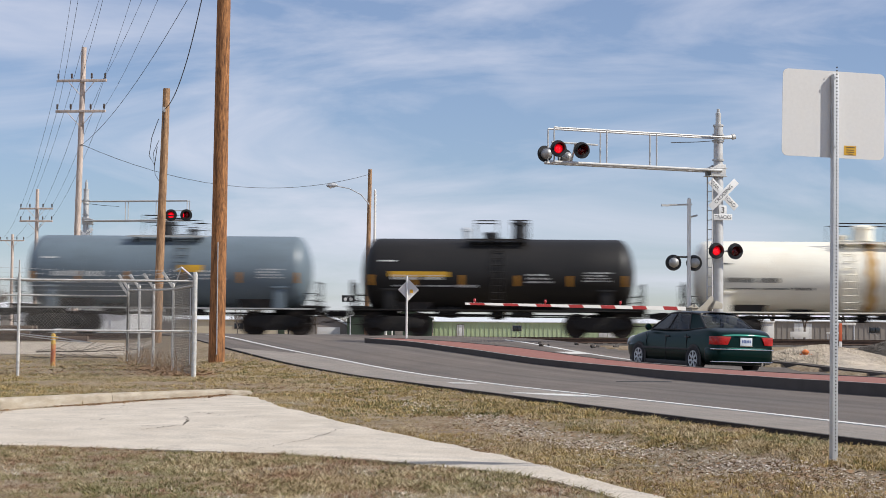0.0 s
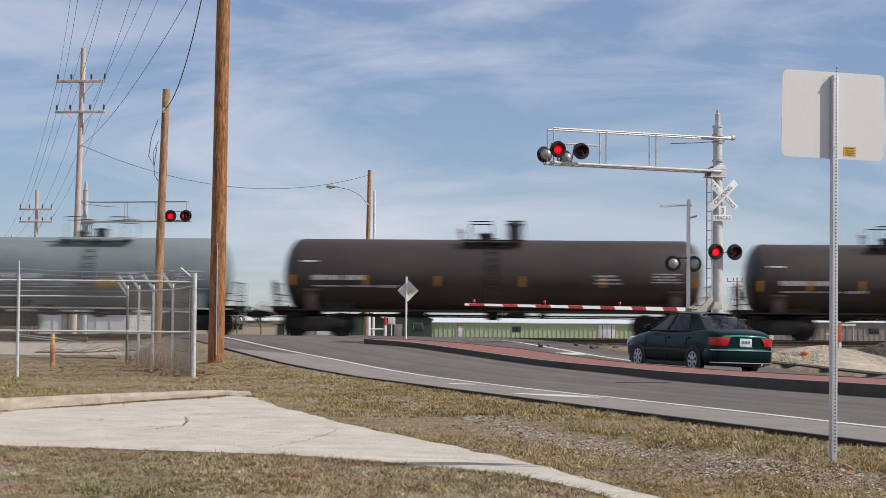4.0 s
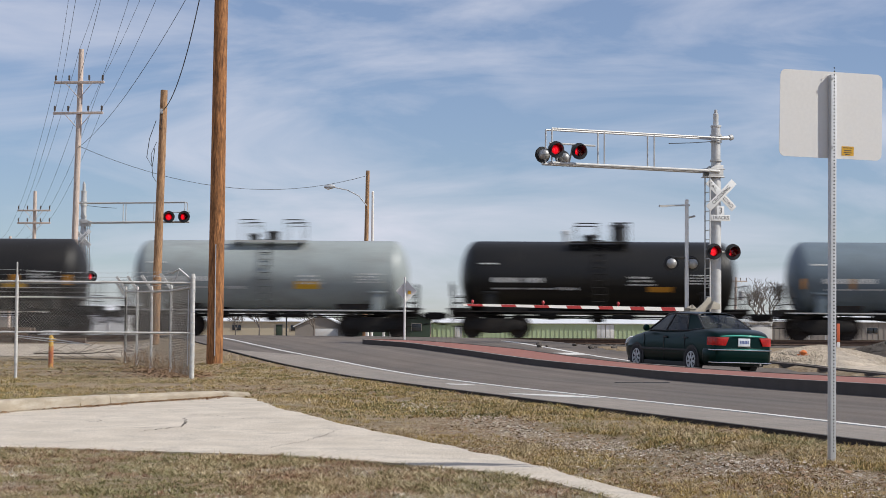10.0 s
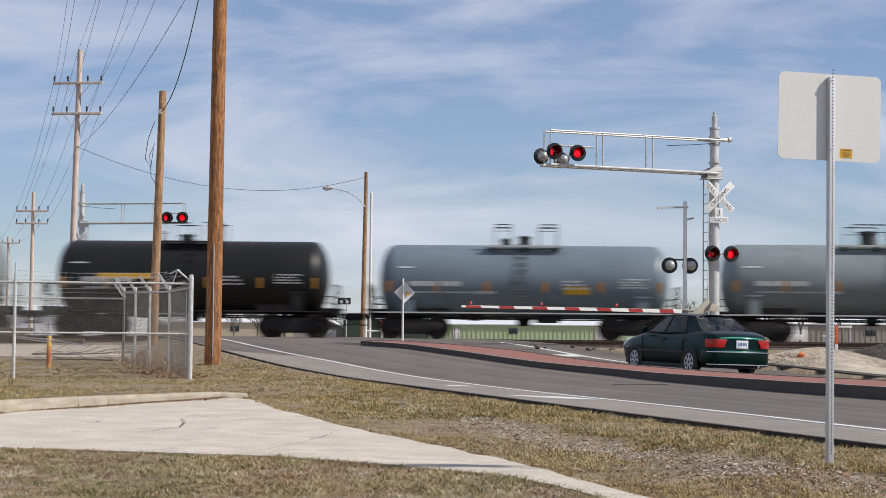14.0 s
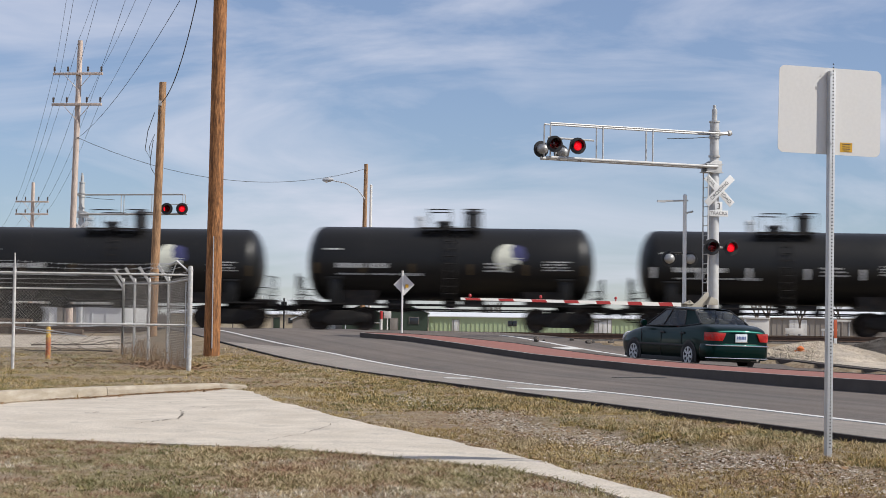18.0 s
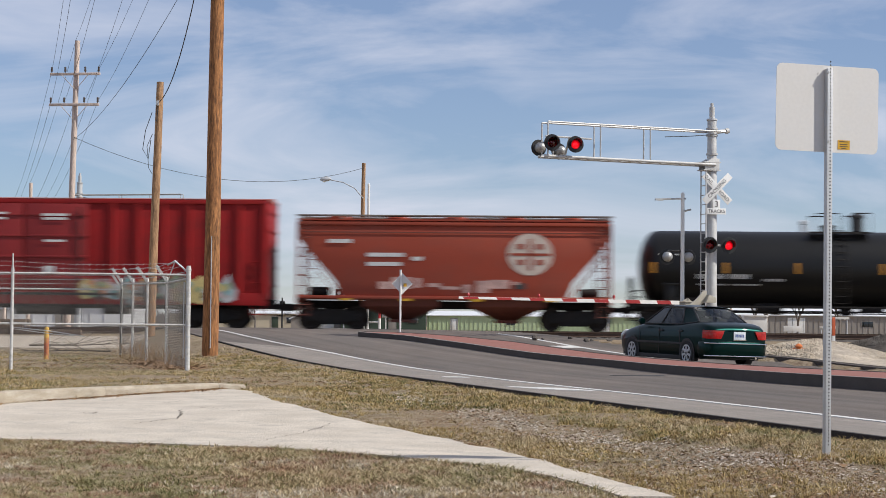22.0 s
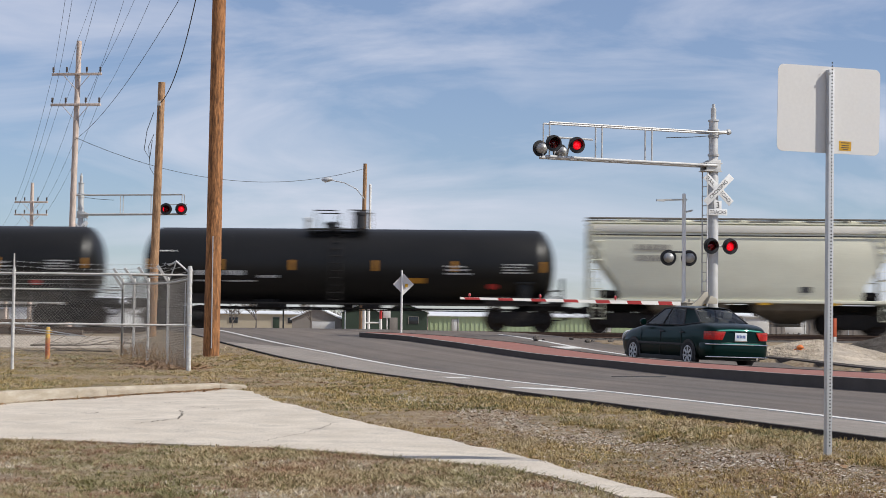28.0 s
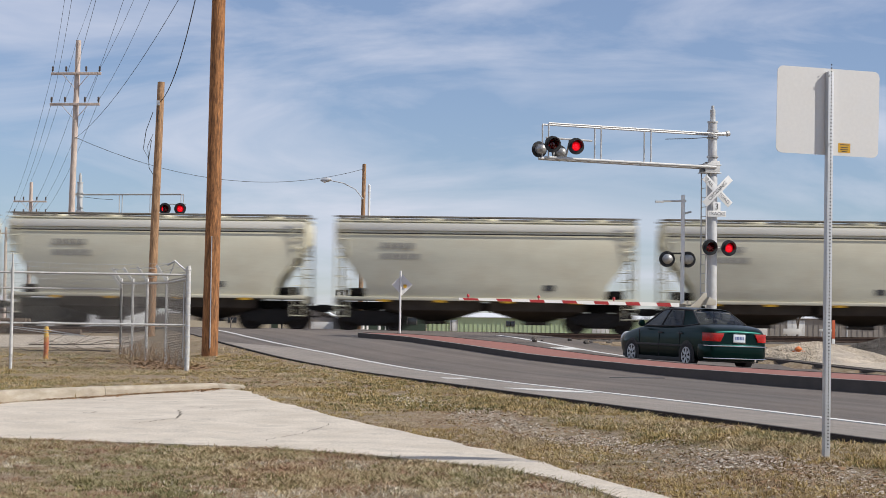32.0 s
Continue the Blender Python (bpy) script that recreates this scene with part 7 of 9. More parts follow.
def apron():
    vs, fs = [], []
    n = 90
    for i in range(n + 1):
        y = 11.0 + (25.65 - 11.0) * i / n
        a = plan_at(PADL, y) + 0.05 * noise.noise(Vector((y * 2.1, 3, 0)))
        b = plan_at(PADR, y) + 0.09 * noise.noise(Vector((y * 1.7, 9, 0))) + 0.04 * noise.noise(Vector((y * 6, 4, 0)))
        for j in range(13):
            x = a + (b - a) * j / 12
            vs.append((x, y, land_z(x, y) + 0.016 + 0.004 * noise.noise(Vector((x, y, 2)))))
    for i in range(n):
        for j in range(12):
            fs.append((i * 13 + j, i * 13 + j + 1, (i + 1) * 13 + j + 1, (i + 1) * 13 + j))
    me = bpy.data.meshes.new("concrete_apron")
    me.from_pydata(vs, [], fs)
    bm = B()
    bm.from_mesh(me)
    ret = bmesh.ops.extrude_face_region(bm, geom=bm.faces[:])
    for g in ret["geom"]:
        if isinstance(g, bmesh.types.BMVert):
            g.co.z -= 0.12
    bpy.data.meshes.remove(me)
    ob = tagged(new("concrete_apron", finish(bm, "concrete_apron", CONC, 0, 40)), "pale worn concrete apron with cracked edges", "pavement", kind="structure")
    return ob


apron()


def kerb_run():
    pts = [(-8.6, 11.4), (-6.45, 16.5), (-6.0, 17.6), (-4.94, 20.3), (-4.11, 22.65), (-3.05, 25.65), (-2.75, 26.35)]
    hs = [0.15, 0.15, 0.15, 0.14, 0.12, 0.08, 0.04]
    k = thing("kerb", Matrix(), "worn concrete kerb stones along the apron", "kerb", "", "structure")
    for i in range(len(pts) - 1):
        a, b = Vector(pts[i]), Vector(pts[i + 1])
        L = (b - a).length
        n = max(1, round(L / 2.4))
        for j in range(n):
            f0, f1 = j / n + 0.001, (j + 1) / n - 0.001
            p, q = a.lerp(b, f0), a.lerp(b, f1)
            d = (q - p).normalized()
            s = Vector((-d.y, d.x)) * 0.16
            h0, h1 = hs[i] + (hs[i + 1] - hs[i]) * f0, hs[i] + (hs[i + 1] - hs[i]) * f1
            bm = B()
            rows = []
            for c, h in ((p, h0), (q, h1)):
                z = land_z(c.x, c.y)
                rows.append([(c.x, c.y, z - 0.1), (c.x, c.y, z + h * 0.85), (c.x + s.x * 0.15, c.y + s.y * 0.15, z + h + 0.02), (c.x + s.x, c.y + s.y, z + h + 0.02), (c.x + s.x, c.y + s.y, z - 0.1)])
            loft(bm, rows)
            part("kerb_stone", bm, KERB, k, bevel=0.012)


kerb_run()


def crack(pts, w, name="crack"):
    """A thin dark weed-filled crack in the concrete."""
    vs, fs = [], []
    rng = random.Random(3)
    n = 26
    for i in range(n + 1):
        f = i / n * (len(pts) - 1)
        k = min(int(f), len(pts) - 2)
        x = pts[k][0] + (pts[k + 1][0] - pts[k][0]) * (f - k) + rng.uniform(-0.03, 0.03)
        y = pts[k][1] + (pts[k + 1][1] - pts[k][1]) * (f - k) + rng.uniform(-0.05, 0.05)
        ww = w * rng.uniform(0.2, 0.7)
        vs += [(x - ww, y, land_z(x, y) + 0.0225), (x + ww, y, land_z(x, y) + 0.0225)]
    for i in range(n):
        fs.append((2 * i, 2 * i + 1, 2 * i + 3, 2 * i + 2))
    me = bpy.data.meshes.new(name)
    me.from_pydata(vs, [], fs)
    me.materials.append(mat("crack_dirt", (0.10, 0.085, 0.065), 0.95, 0, 0.3))
    tagged(new("crack", me), "dark weedy crack in the concrete", "crack", "cracks", "structure")


crack([(-2.9, 17.6), (-2.6, 18.4), (-2.75, 19.6)], 0.014)
crack([(-5.6, 17.4), (-4.2, 17.9), (-2.6, 18.2), (-1.2, 18.0)], 0.010)
crack([(-4.2, 20.6), (-3.2, 20.3), (-2.0, 20.2)], 0.010)
crack([(-1.6, 15.3), (-1.2, 16.8), (-1.0, 18.0)], 0.008)
rng = random.Random(31)
for k in range(14):
    y = rng.uniform(16.6, 24.0)
    x = plan_at(PADL, y) + 0.5 + rng.random() * max(0.2, plan_at(PADR, y) - plan_at(PADL, y) - 1.2)
    crack([(x, y), (x + rng.uniform(-0.25, 0.25), y + rng.uniform(-0.2, 0.25)), (x + rng.uniform(0.1, 0.5), y + rng.uniform(-0.4, 0.5))], rng.uniform(0.005, 0.011))

# worn paint and tar on the road
drape("far_lane_line", [(1.98, 59.6), (3.64, 53.7), (4.87, 49.4), (5.6, 46.6)], [(2.14, 59.6), (3.80, 53.7), (5.03, 49.4), (5.76, 46.6)], PAINT, "worn white lane line", 0.028, "road marking", cuts=1)
drape("stop_line", [(2.2, 52.4), (4.0, 52.8)], [(2.35, 51.5), (4.15, 51.9)], PAINT, "worn white stop line before the tracks", 0.029, "road marking", cuts=1)
drape("paint_scuff", [(1.05, 27.6), (1.30, 27.35), (1.75, 27.2), (2.25, 26.2)], [(1.15, 27.2), (1.45, 26.7), (1.85, 26.1), (2.3, 25.9)], PAINT, "worn white paint patch on the shoulder", 0.029, "road marking", cuts=2)
drape("paint_scuff", [(0.10, 32.6), (0.5, 32.4)], [(0.2, 32.0), (0.62, 31.8)], PAINT, "worn white paint patch on the shoulder", 0.029, "road marking", cuts=2)
drape("tar_patch", [(3.3, 34.3), (4.35, 34.6)], [(3.3, 34.1), (4.35, 34.3)], mat("tar", (0.02, 0.02, 0.021), 0.6), "thin black tar seam in the asphalt", 0.027, "road", cuts=1)


# ---- heaps, yard gravel and small things by the track ----
def heap(cx, cy, rx, ry, h, material, label, seed, name):
    rng = random.Random(seed)
    t = thing(name, at(cx, cy, land_z(cx, cy) - 0.02), label, "gravel heap")
    vs, fs = [], []
    n, m = 40, 18
    for j in range(m + 1):
        q = j / m
        for i in range(n):
            a = 2 * math.pi * i / n
            k = 1 + 0.16 * noise.noise(Vector((math.cos(a) * 1.4, math.sin(a) * 1.4, seed)))
            x, y = rx * k * q * math.cos(a), ry * k * q * math.sin(a)
            z = h * (1 - q ** 1.5) ** 1.1 + 0.05 * noise.noise(Vector((x * 2.2, y * 2.2, seed))) * (1 - q)
            vs.append((x, y, max(z, -0.02)))
    for j in range(m):
        for i in range(n):
            fs.append((j * n + i, j * n + (i + 1) % n, (j + 1) * n + (i + 1) % n, (j + 1) * n + i))
    me = bpy.data.meshes.new("heap")
    me.from_pydata(vs, [], fs)
    me.materials.append(material)
    for p in me.polygons:
        p.use_smooth = True
    part("heap_body", me, material, t)
    vs, fs = [], []
    for k in range(9000):
        a, q = rng.uniform(0, 6.283), math.sqrt(rng.random())
        x, y = rx * q * math.cos(a) * 1.03, ry * q * math.sin(a) * 1.03
        z = h * (1 - min(1, q) ** 1.5) ** 1.1 + 0.05 * noise.noise(Vector((x * 2.2, y * 2.2, seed))) * (1 - min(1, q))
        s = rng.uniform(0.014, 0.045)
        o = len(vs)
        for dx, dy, dz in ((1, 0, 0), (-0.5, 0.87, 0), (-0.5, -0.87, 0.1), (rng.uniform(-0.4, 0.4), rng.uniform(-0.4, 0.4), 0.9)):
            vs.append((x + dx * s * rng.uniform(0.7, 1.3), y + dy * s * rng.uniform(0.7, 1.3), z + dz * s))
        fs += [(o, o + 1, o + 3), (o + 1, o + 2, o + 3), (o + 2, o, o + 3)]
    me = bpy.data.meshes.new("stones")
    me.from_pydata(vs, [], fs)
    me.materials.append(material)
    tagged(part("loose_gravel", me, material, t, "loose crushed stones"), kind="stuff")
    return t


heap(10.15, 48.6, 2.5, 1.9, 0.52, GRAVEL, "low heap of pale crushed gravel beside the road", 3, "gravel_heap")
heap(13.1, 51.8, 2.0, 1.9, 0.60, BALLAST, "heap of dark crushed ballast stones", 8, "ballast_heap")
drape("yard_gravel", [(-30, 49), (-8.5, 49.5)], [(-30, 58.5), (-9.5, 60)], GRAVEL, "pale gravel spread behind the fence", 0.02, "ground", land_z, 6)
drape("gravel_verge", [(7.4, 49.6), (9.1, 45.3), (10.5, 39.5), (13, 31.5)], [(8.2, 55), (14.0, 53), (18, 48), (22, 42)], GRAVEL, "pale gravel beside the far lane", 0.055, "ground", land_z, 5)

hy = thing("valve_marker", at(9.55, 47.6, land_z(9.55, 47.6) + 0.12), "small orange painted valve stub lying in the gravel", "valve")
bm = B()
lathe(bm, [(0.12, 0), (0.12, 0.03), (0.07, 0.05), (0.07, 0.20), (0.10, 0.22), (0.10, 0.25), (0.04, 0.30), (0.001, 0.31)], None, 12)
rod(bm, (-0.16, 0, 0.15), (0.16, 0, 0.15), 0.045, seg=8)
part("valve_body", bm, mat("orange_paint", (0.62, 0.17, 0.04), 0.5), hy)

dl = thing("marker_post", at(11.92, 54.2, land_z(11.92, 54.2)), "slim white marker post with an orange top", "marker post")
bm = B()
box(bm, 0.09, 0.03, 0.45, at(0, 0, 0.225))
part("lower_post", bm, WHITEP, dl, bevel=0.008)
bm = B()
box(bm, 0.095, 0.034, 0.55, at(0, 0, 0.725))
part("reflector_band", bm, mat("orange_band", (0.62, 0.13, 0.05), 0.45), dl, "orange reflective top", bevel=0.008)

rng = random.Random(12)
for k in range(9):
    x, y = 4.3 + rng.uniform(-1.3, 1.2), 56.0 + rng.uniform(-1.2, 1.2)
    bm = B()
    s = rng.uniform(0.05, 0.11)
    bmesh.ops.create_icosphere(bm, subdivisions=1, radius=s)
    for v in bm.verts:
        v.co *= rng.uniform(0.7, 1.25)
        v.co.z *= 0.7
    solo("loose_stone", bm, BALLAST, "loose ballast stone lying on the road", "stone", "loose stones", m=at(x, y, road_z(x, y) + 0.02 + s * 0.4), smooth=20)


# ---- beyond the tracks ----
def street_lamp(x, y):
    g = land_z(x, y)
    t = pole("lamp_pole", (x, y, g), (x + 0.12, y, 9.87), 0.14, 0.105, WOODM, "wooden pole with a street lamp on a curved arm")
    bm = B()
    pipe(bm, [(0.1, -0.12, 7.9 - g), (-0.35, -0.14, 8.45 - g), (-1.0, -0.16, 8.78 - g), (-1.75, -0.18, 8.92 - g)], 0.03, 8)
    part("lamp_arm", bm, GALV, t)
    bm = B()
    lathe(bm, [(0.001, -0.32), (0.07, -0.28), (0.13, -0.1), (0.13, 0.12), (0.06, 0.3), (0.001, 0.32)], at(-1.98, -0.18, 8.95 - g, 0, 86, 0), 14)
    part("luminaire", bm, GALV, t)
    bm = B()
    lathe(bm, [(0.001, -0.10), (0.09, -0.06), (0.12, 0.0)], at(-2.05, -0.18, 8.87 - g), 12)
    part("lamp_bowl", bm, mat("lamp_bowl", (0.75, 0.76, 0.78), 0.2), t)
    return t


street_lamp(-4.2, 100.0)
bm = B()
lathe(bm, [(0.075, 0), (0.07, 8.4), (0.02, 8.45)], None, 10)
solo("steel_pole", bm, WHITEP, "slim white steel pole", "pole", m=at(-3.80, 100.3, land_z(-3.8, 100.3)))
bm = B()
lathe(bm, [(0.09, 0), (0.085, 1.15), (0.001, 1.2)], None, 10)
solo("marker_pipe", bm, WHITEP, "short white pipe post", "post", m=at(-3.55, 88, land_z(-3.55, 88)))
mp2 = thing("marker_post", at(-2.75, 88, land_z(-2.75, 88)), "short white post with a red top", "marker post")
part("lower_post", rod(B(), (0, 0, 0), (0, 0, 0.75), 0.07, seg=10), WHITEP, mp2)
part("reflector_band", rod(B(), (0, 0, 0.75), (0, 0, 1.15), 0.072, seg=10), REDP, mp2, "red top")
wb = thing("white_board", at(-2.45, 88.2, land_z(-2.45, 88.2)), "small white board on a post beyond the tracks", "sign")
part("post", rod(B(), (0, 0.03, 0), (0, 0.03, 0.8), 0.03, seg=8), WHITEP, wb)
part("board", box(B(), 0.36, 0.03, 0.36, at(0, 0, 0.98)), WHITEP, wb, bevel=0.006)
solo("pipe_rail", rod(B(), (0, 0, 0), (0.75, 0.0, 0.02), 0.04, seg=8), WHITEP, "short white pipe rail between two posts", "rail", m=at(-3.53, 88.0, land_z(-3.5, 88) + 0.55))
bk = thing("bicycle_sign", at(-4.33, 83, land_z(-4.33, 83)), "small black sign with a white bicycle shape", "road sign")
part("post", rod(B(), (0.1, 0.03, 0), (0.1, 0.03, 1.85), 0.025, seg=8), GALV, bk)
part("panel", box(B(), 0.58, 0.012, 0.30, at(0, 0, 1.9)), HOOD, bk, "black panel")
bm = B()
for a in (-0.13, 0.13):
    lathe(bm, [(0.06, 0), (0.08, 0), (0.08, 0.003), (0.06, 0.003)], at(a, -0.008, 1.87, 90), 14)
pipe(bm, [(-0.13, -0.009, 1.87), (-0.02, -0.009, 1.98), (0.09, -0.009, 1.98), (0.13, -0.009, 1.87)], 0.01, 4)
part("bicycle_shape", bm, WHITEP, bk)
eq = thing("equipment_cabinet", at(14.45, 82.0, land_z(14.45, 82)), "white metal equipment cabinet beyond the tracks", "cabinet")
part("cabinet_body", box(B(), 1.05, 0.6, 0.95, at(0, 0, 0.475)), WHITEP, eq, bevel=0.02)
part("cabinet_roof", box(B(), 1.13, 0.7, 0.06, at(0, 0, 0.98)), WHITEP, eq, bevel=0.01)
for bx, by, bw, bh, bz in ((16.25, 82.5, 0.78, 0.26, 0.42), (18.5, 83.0, 0.95, 0.10, 0.92), (18.3, 84.5, 0.75, 0.10, 0.50)):
    lb = thing("low_board", at(bx, by, land_z(bx, by)), "low white board on two short posts beyond the tracks", "sign", "low boards")
    part("board", box(B(), bw, 0.03, bh, at(0, 0, bz)), WHITEP, lb, bevel=0.006)
    for e in (-0.4, 0.4):
        part("post", rod(B(), (e * bw, 0.03, 0), (e * bw, 0.03, bz + bh / 2), 0.03, seg=8), GALV, lb)
tf = thing("track_indicator", at(-6.58, 77.4, land_z(-6.58, 77.4)), "low black switch stand beside the track", "switch stand")
part("stand", rod(B(), (0, 0, 0), (0, 0, 1.55), 0.035, seg=8), HOOD, tf)
part("target", prism(B(), [(-0.12, 1.15), (0.12, 1.15), (0.12, 1.4), (-0.12, 1.4)], 0.02), HOOD, tf)
part("foot", box(B(), 0.5, 0.4, 0.25, at(0, 0, 0.12)), HOOD, tf, bevel=0.02)


def shed(name, x0, x1, y, depth, wall_h, ridge, wall, roofm, label, ribs=0.0, gable_front=False, openings=()):
    """A low building: walls, pitched roof, ribs, doors and windows."""
    z = land_z((x0 + x1) / 2, y) - 0.15
    w = x1 - x0
    t = thing(name, at((x0 + x1) / 2, y, z), label, "building", "buildings beyond the tracks")
    part("wall", box(B(), w, depth, wall_h, at(0, depth / 2, wall_h / 2)), wall, t)
    o = 0.35
    if gable_front:
        bm = B()
        prism(bm, [(-w / 2 - o, wall_h - 0.1), (0, ridge - 0.02), (w / 2 + o, wall_h - 0.1), (w / 2 + o, wall_h + 0.1), (0, ridge + 0.2), (-w / 2 - o, wall_h + 0.1)], depth + 2 * o, at(0, depth / 2, 0))
        part("roof", bm, roofm, t)
        bm = B()
        prism(bm, [(-w / 2, wall_h), (w / 2, wall_h), (0, ridge - 0.05)], depth - 0.1, at(0, depth / 2, 0))
        part("gable", bm, wall, t)
    else:
        bm = B()
        prism(bm, [(-depth / 2 - o, wall_h - 0.05), (0, ridge), (depth / 2 + o, wall_h - 0.05), (depth / 2 + o, wall_h + 0.10), (0, ridge + 0.15), (-depth / 2 - o, wall_h + 0.10)], w + 2 * o, at(0, depth / 2, 0, 0, 0, 90))
        part("roof", bm, roofm, t)
        bm = B()
        prism(bm, [(-depth / 2, wall_h), (depth / 2, wall_h), (0, ridge - 0.05)], w - 0.1, at(0, depth / 2, 0, 0, 0, 90))
        part("gable", bm, wall, t)
    if ribs:
        bm = B()
        k = int(w / ribs)
        for i in range(k):
            box(bm, 0.10, 0.08, wall_h - 0.1, at(-w / 2 + ribs * (i + 0.5), -0.03, wall_h / 2))
        tagged(part("wall_ribs", bm, wall, t, "vertical ribs of the sheet wall"), kind="stuff")
    for kind, ox, oz, ow, oh, om in openings:
        d = part(kind, box(B(), ow, 0.10, oh, at(ox, -0.02, oz + oh / 2)), om, t, bevel=0.01)
        part(kind + "_frame", box(box(box(B(), ow + 0.16, 0.12, 0.08, at(ox, -0.03, oz + oh + 0.04)), 0.08, 0.12, oh, at(ox - ow / 2 - 0.04, -0.03, oz + oh / 2)), 0.08, 0.12, oh, at(ox + ow / 2 + 0.04, -0.03, oz + oh / 2)), GREYW, d)
    return t


WHITEW = mat("white_sheet_wall", (0.66, 0.67, 0.68), 0.6, 0, 0.06, 0.4, 6, 0.0, (0.45, 0.45, 0.45), 0.5, 0.6)
GREENW = mat("pale_green_sheet", (0.42, 0.50, 0.30), 0.6, 0, 0.06, 0.4, 6, 0.0)
DGREEN = mat("dark_green_boards", (0.035, 0.055, 0.035), 0.7, 0, 0.15, 0.5, 6, 0.0)
ROOFW = mat("white_metal_roof", (0.72, 0.73, 0.74), 0.5, 0.1, 0.06, 0.3, 5, 0.0)
BEIGE = mat("beige_wall", (0.52, 0.45, 0.33), 0.8, 0, 0.08, 0.3, 5, 0.0)
GREYW = mat("grey_wall", (0.28, 0.25, 0.22), 0.8, 0, 0.10, 0.3, 5, 0.0)
DARKGL = mat("dark_glass", (0.03, 0.035, 0.04), 0.1)
shed("warehouse", -1.6, 52, 320, 24, 2.75, 3.5, GREENW, ROOFW, "long low pale green metal warehouse with a white roof", 0.8,
     openings=(("door", -22.0, 0.2, 1.2, 2.0, WHITEP), ("door", 4.0, 0.2, 3.0, 2.4, WHITEP), ("window", -12.0, 1.2, 1.5, 0.9, DARKGL)))
shed("workshop", -9.6, -1.8, 312, 16, 3.3, 4.9, DGREEN, ROOFW, "dark green workshop with a white gabled roof", 0.0, True, (("window", 1.6, 1.3, 1.6, 1.2, DARKGL), ("door", -1.8, 0.2, 1.2, 2.1, GREYW)))
shed("workshop", -16.4, -9.9, 312, 16, 3.2, 4.6, DGREEN, ROOFW, "dark green workshop with a white gabled roof", 0.0, True, (("window", 0.8, 1.3, 1.4, 1.0, DARKGL),))
shed("garage", -25.5, -16.8, 318, 14, 1.9, 4.0, GREYW, ROOFW, "low grey garage under a broad white roof", 0.0, True, (("door", 1.2, 0.1, 4.0, 1.5, WHITEP),))
shed("store_building", -50, -22.5, 340, 18, 2.9, 3.4, BEIGE, ROOFW, "long beige block building with a flat pale roof", 0.0, False, (("door", 6.0, 0.2, 1.2, 2.1, DGREEN), ("window", -2.0, 1.2, 1.6, 1.0, DARKGL), ("window", 9.0, 1.2, 1.6, 1.0, DARKGL)))
shed("depot", 52.5, 95, 330, 20, 3.4, 4.6, GREYW, ROOFW, "long grey depot building with a pale roof", 1.0, False, (("door", -8.0, 0.2, 3.2, 2.8, WHITEP), ("window", 5.0, 1.4, 2.0, 1.0, DARKGL)))
shed("storage_building", -47.5, -32.8, 190, 14, 3.1, 3.7, WHITEW, ROOFW, "white sheet-metal storage building with dark door gaps", 1.5, False, (("door", -5.5, 0.2, 1.2, 2.1, GREYW), ("door", 1.5, 0.2, 2.4, 2.3, GREYW)))
shed("depot", -95, -56, 300, 20, 3.6, 5.0, GREYW, ROOFW, "long grey depot building with a pale roof", 1.0, False, (("door", 6.0, 0.2, 3.2, 2.8, WHITEP), ("window", 15.0, 1.4, 2.0, 1.0, DARKGL)))


def bare_tree(x, y, h, seed, label="bare grey winter tree"):
    rng = random.Random(seed)
    t = thing("bare_tree", at(x, y, land_z(x, y) - 0.1), label, "tree", "bare trees")
    bark = mat("grey_bark", (0.17, 0.145, 0.125), 0.95, 0, 0.2, 2, 12, 0.2)
    trunk, twig = B(), []

    def grow(p, d, L, r, depth, bm):
        q = p + d * L
        if depth < 2:
            rod(bm, p, q, r, r * 0.68, seg=6, caps=False)
        else:
            twig.append((p, q, max(r, 0.018)))
        if depth >= 6:
            return
        for k in range(3 if depth < 4 else 2):
            a = Vector((rng.uniform(-1, 1), rng.uniform(-1, 1), rng.uniform(-0.1, 0.8))).normalized()
            nd = (d * 0.72 + a * 0.62).normalized()
            grow(p.lerp(q, rng.uniform(0.65, 1.0)), nd, L * rng.uniform(0.58, 0.82), r * 0.62, depth + 1, bm)
    grow(Vector((0, 0, 0)), Vector((0.03, 0, 1)), h * 0.30, h * 0.022, 0, trunk)
    part("trunk", trunk, bark, t)
    vs, fs = [], []
    for p, q, r in twig:
        d = (q - p).normalized()
        s = d.orthogonal().normalized()
        u = d.cross(s)
        i = len(vs)
        for c, k in ((p, 1.0), (q, 0.6)):
            for a in range(3):
                vs.append(c + (s * math.cos(a * 2.094) + u * math.sin(a * 2.094)) * r * k)
        fs += [(i, i + 1, i + 4, i + 3), (i + 1, i + 2, i + 5, i + 4), (i + 2, i, i + 3, i + 5)]
    me = bpy.data.meshes.new("crown")
    me.from_pydata(vs, [], fs)
    me.materials.append(bark)
    part("crown", me, bark, t, "leafless twigs")
    return t


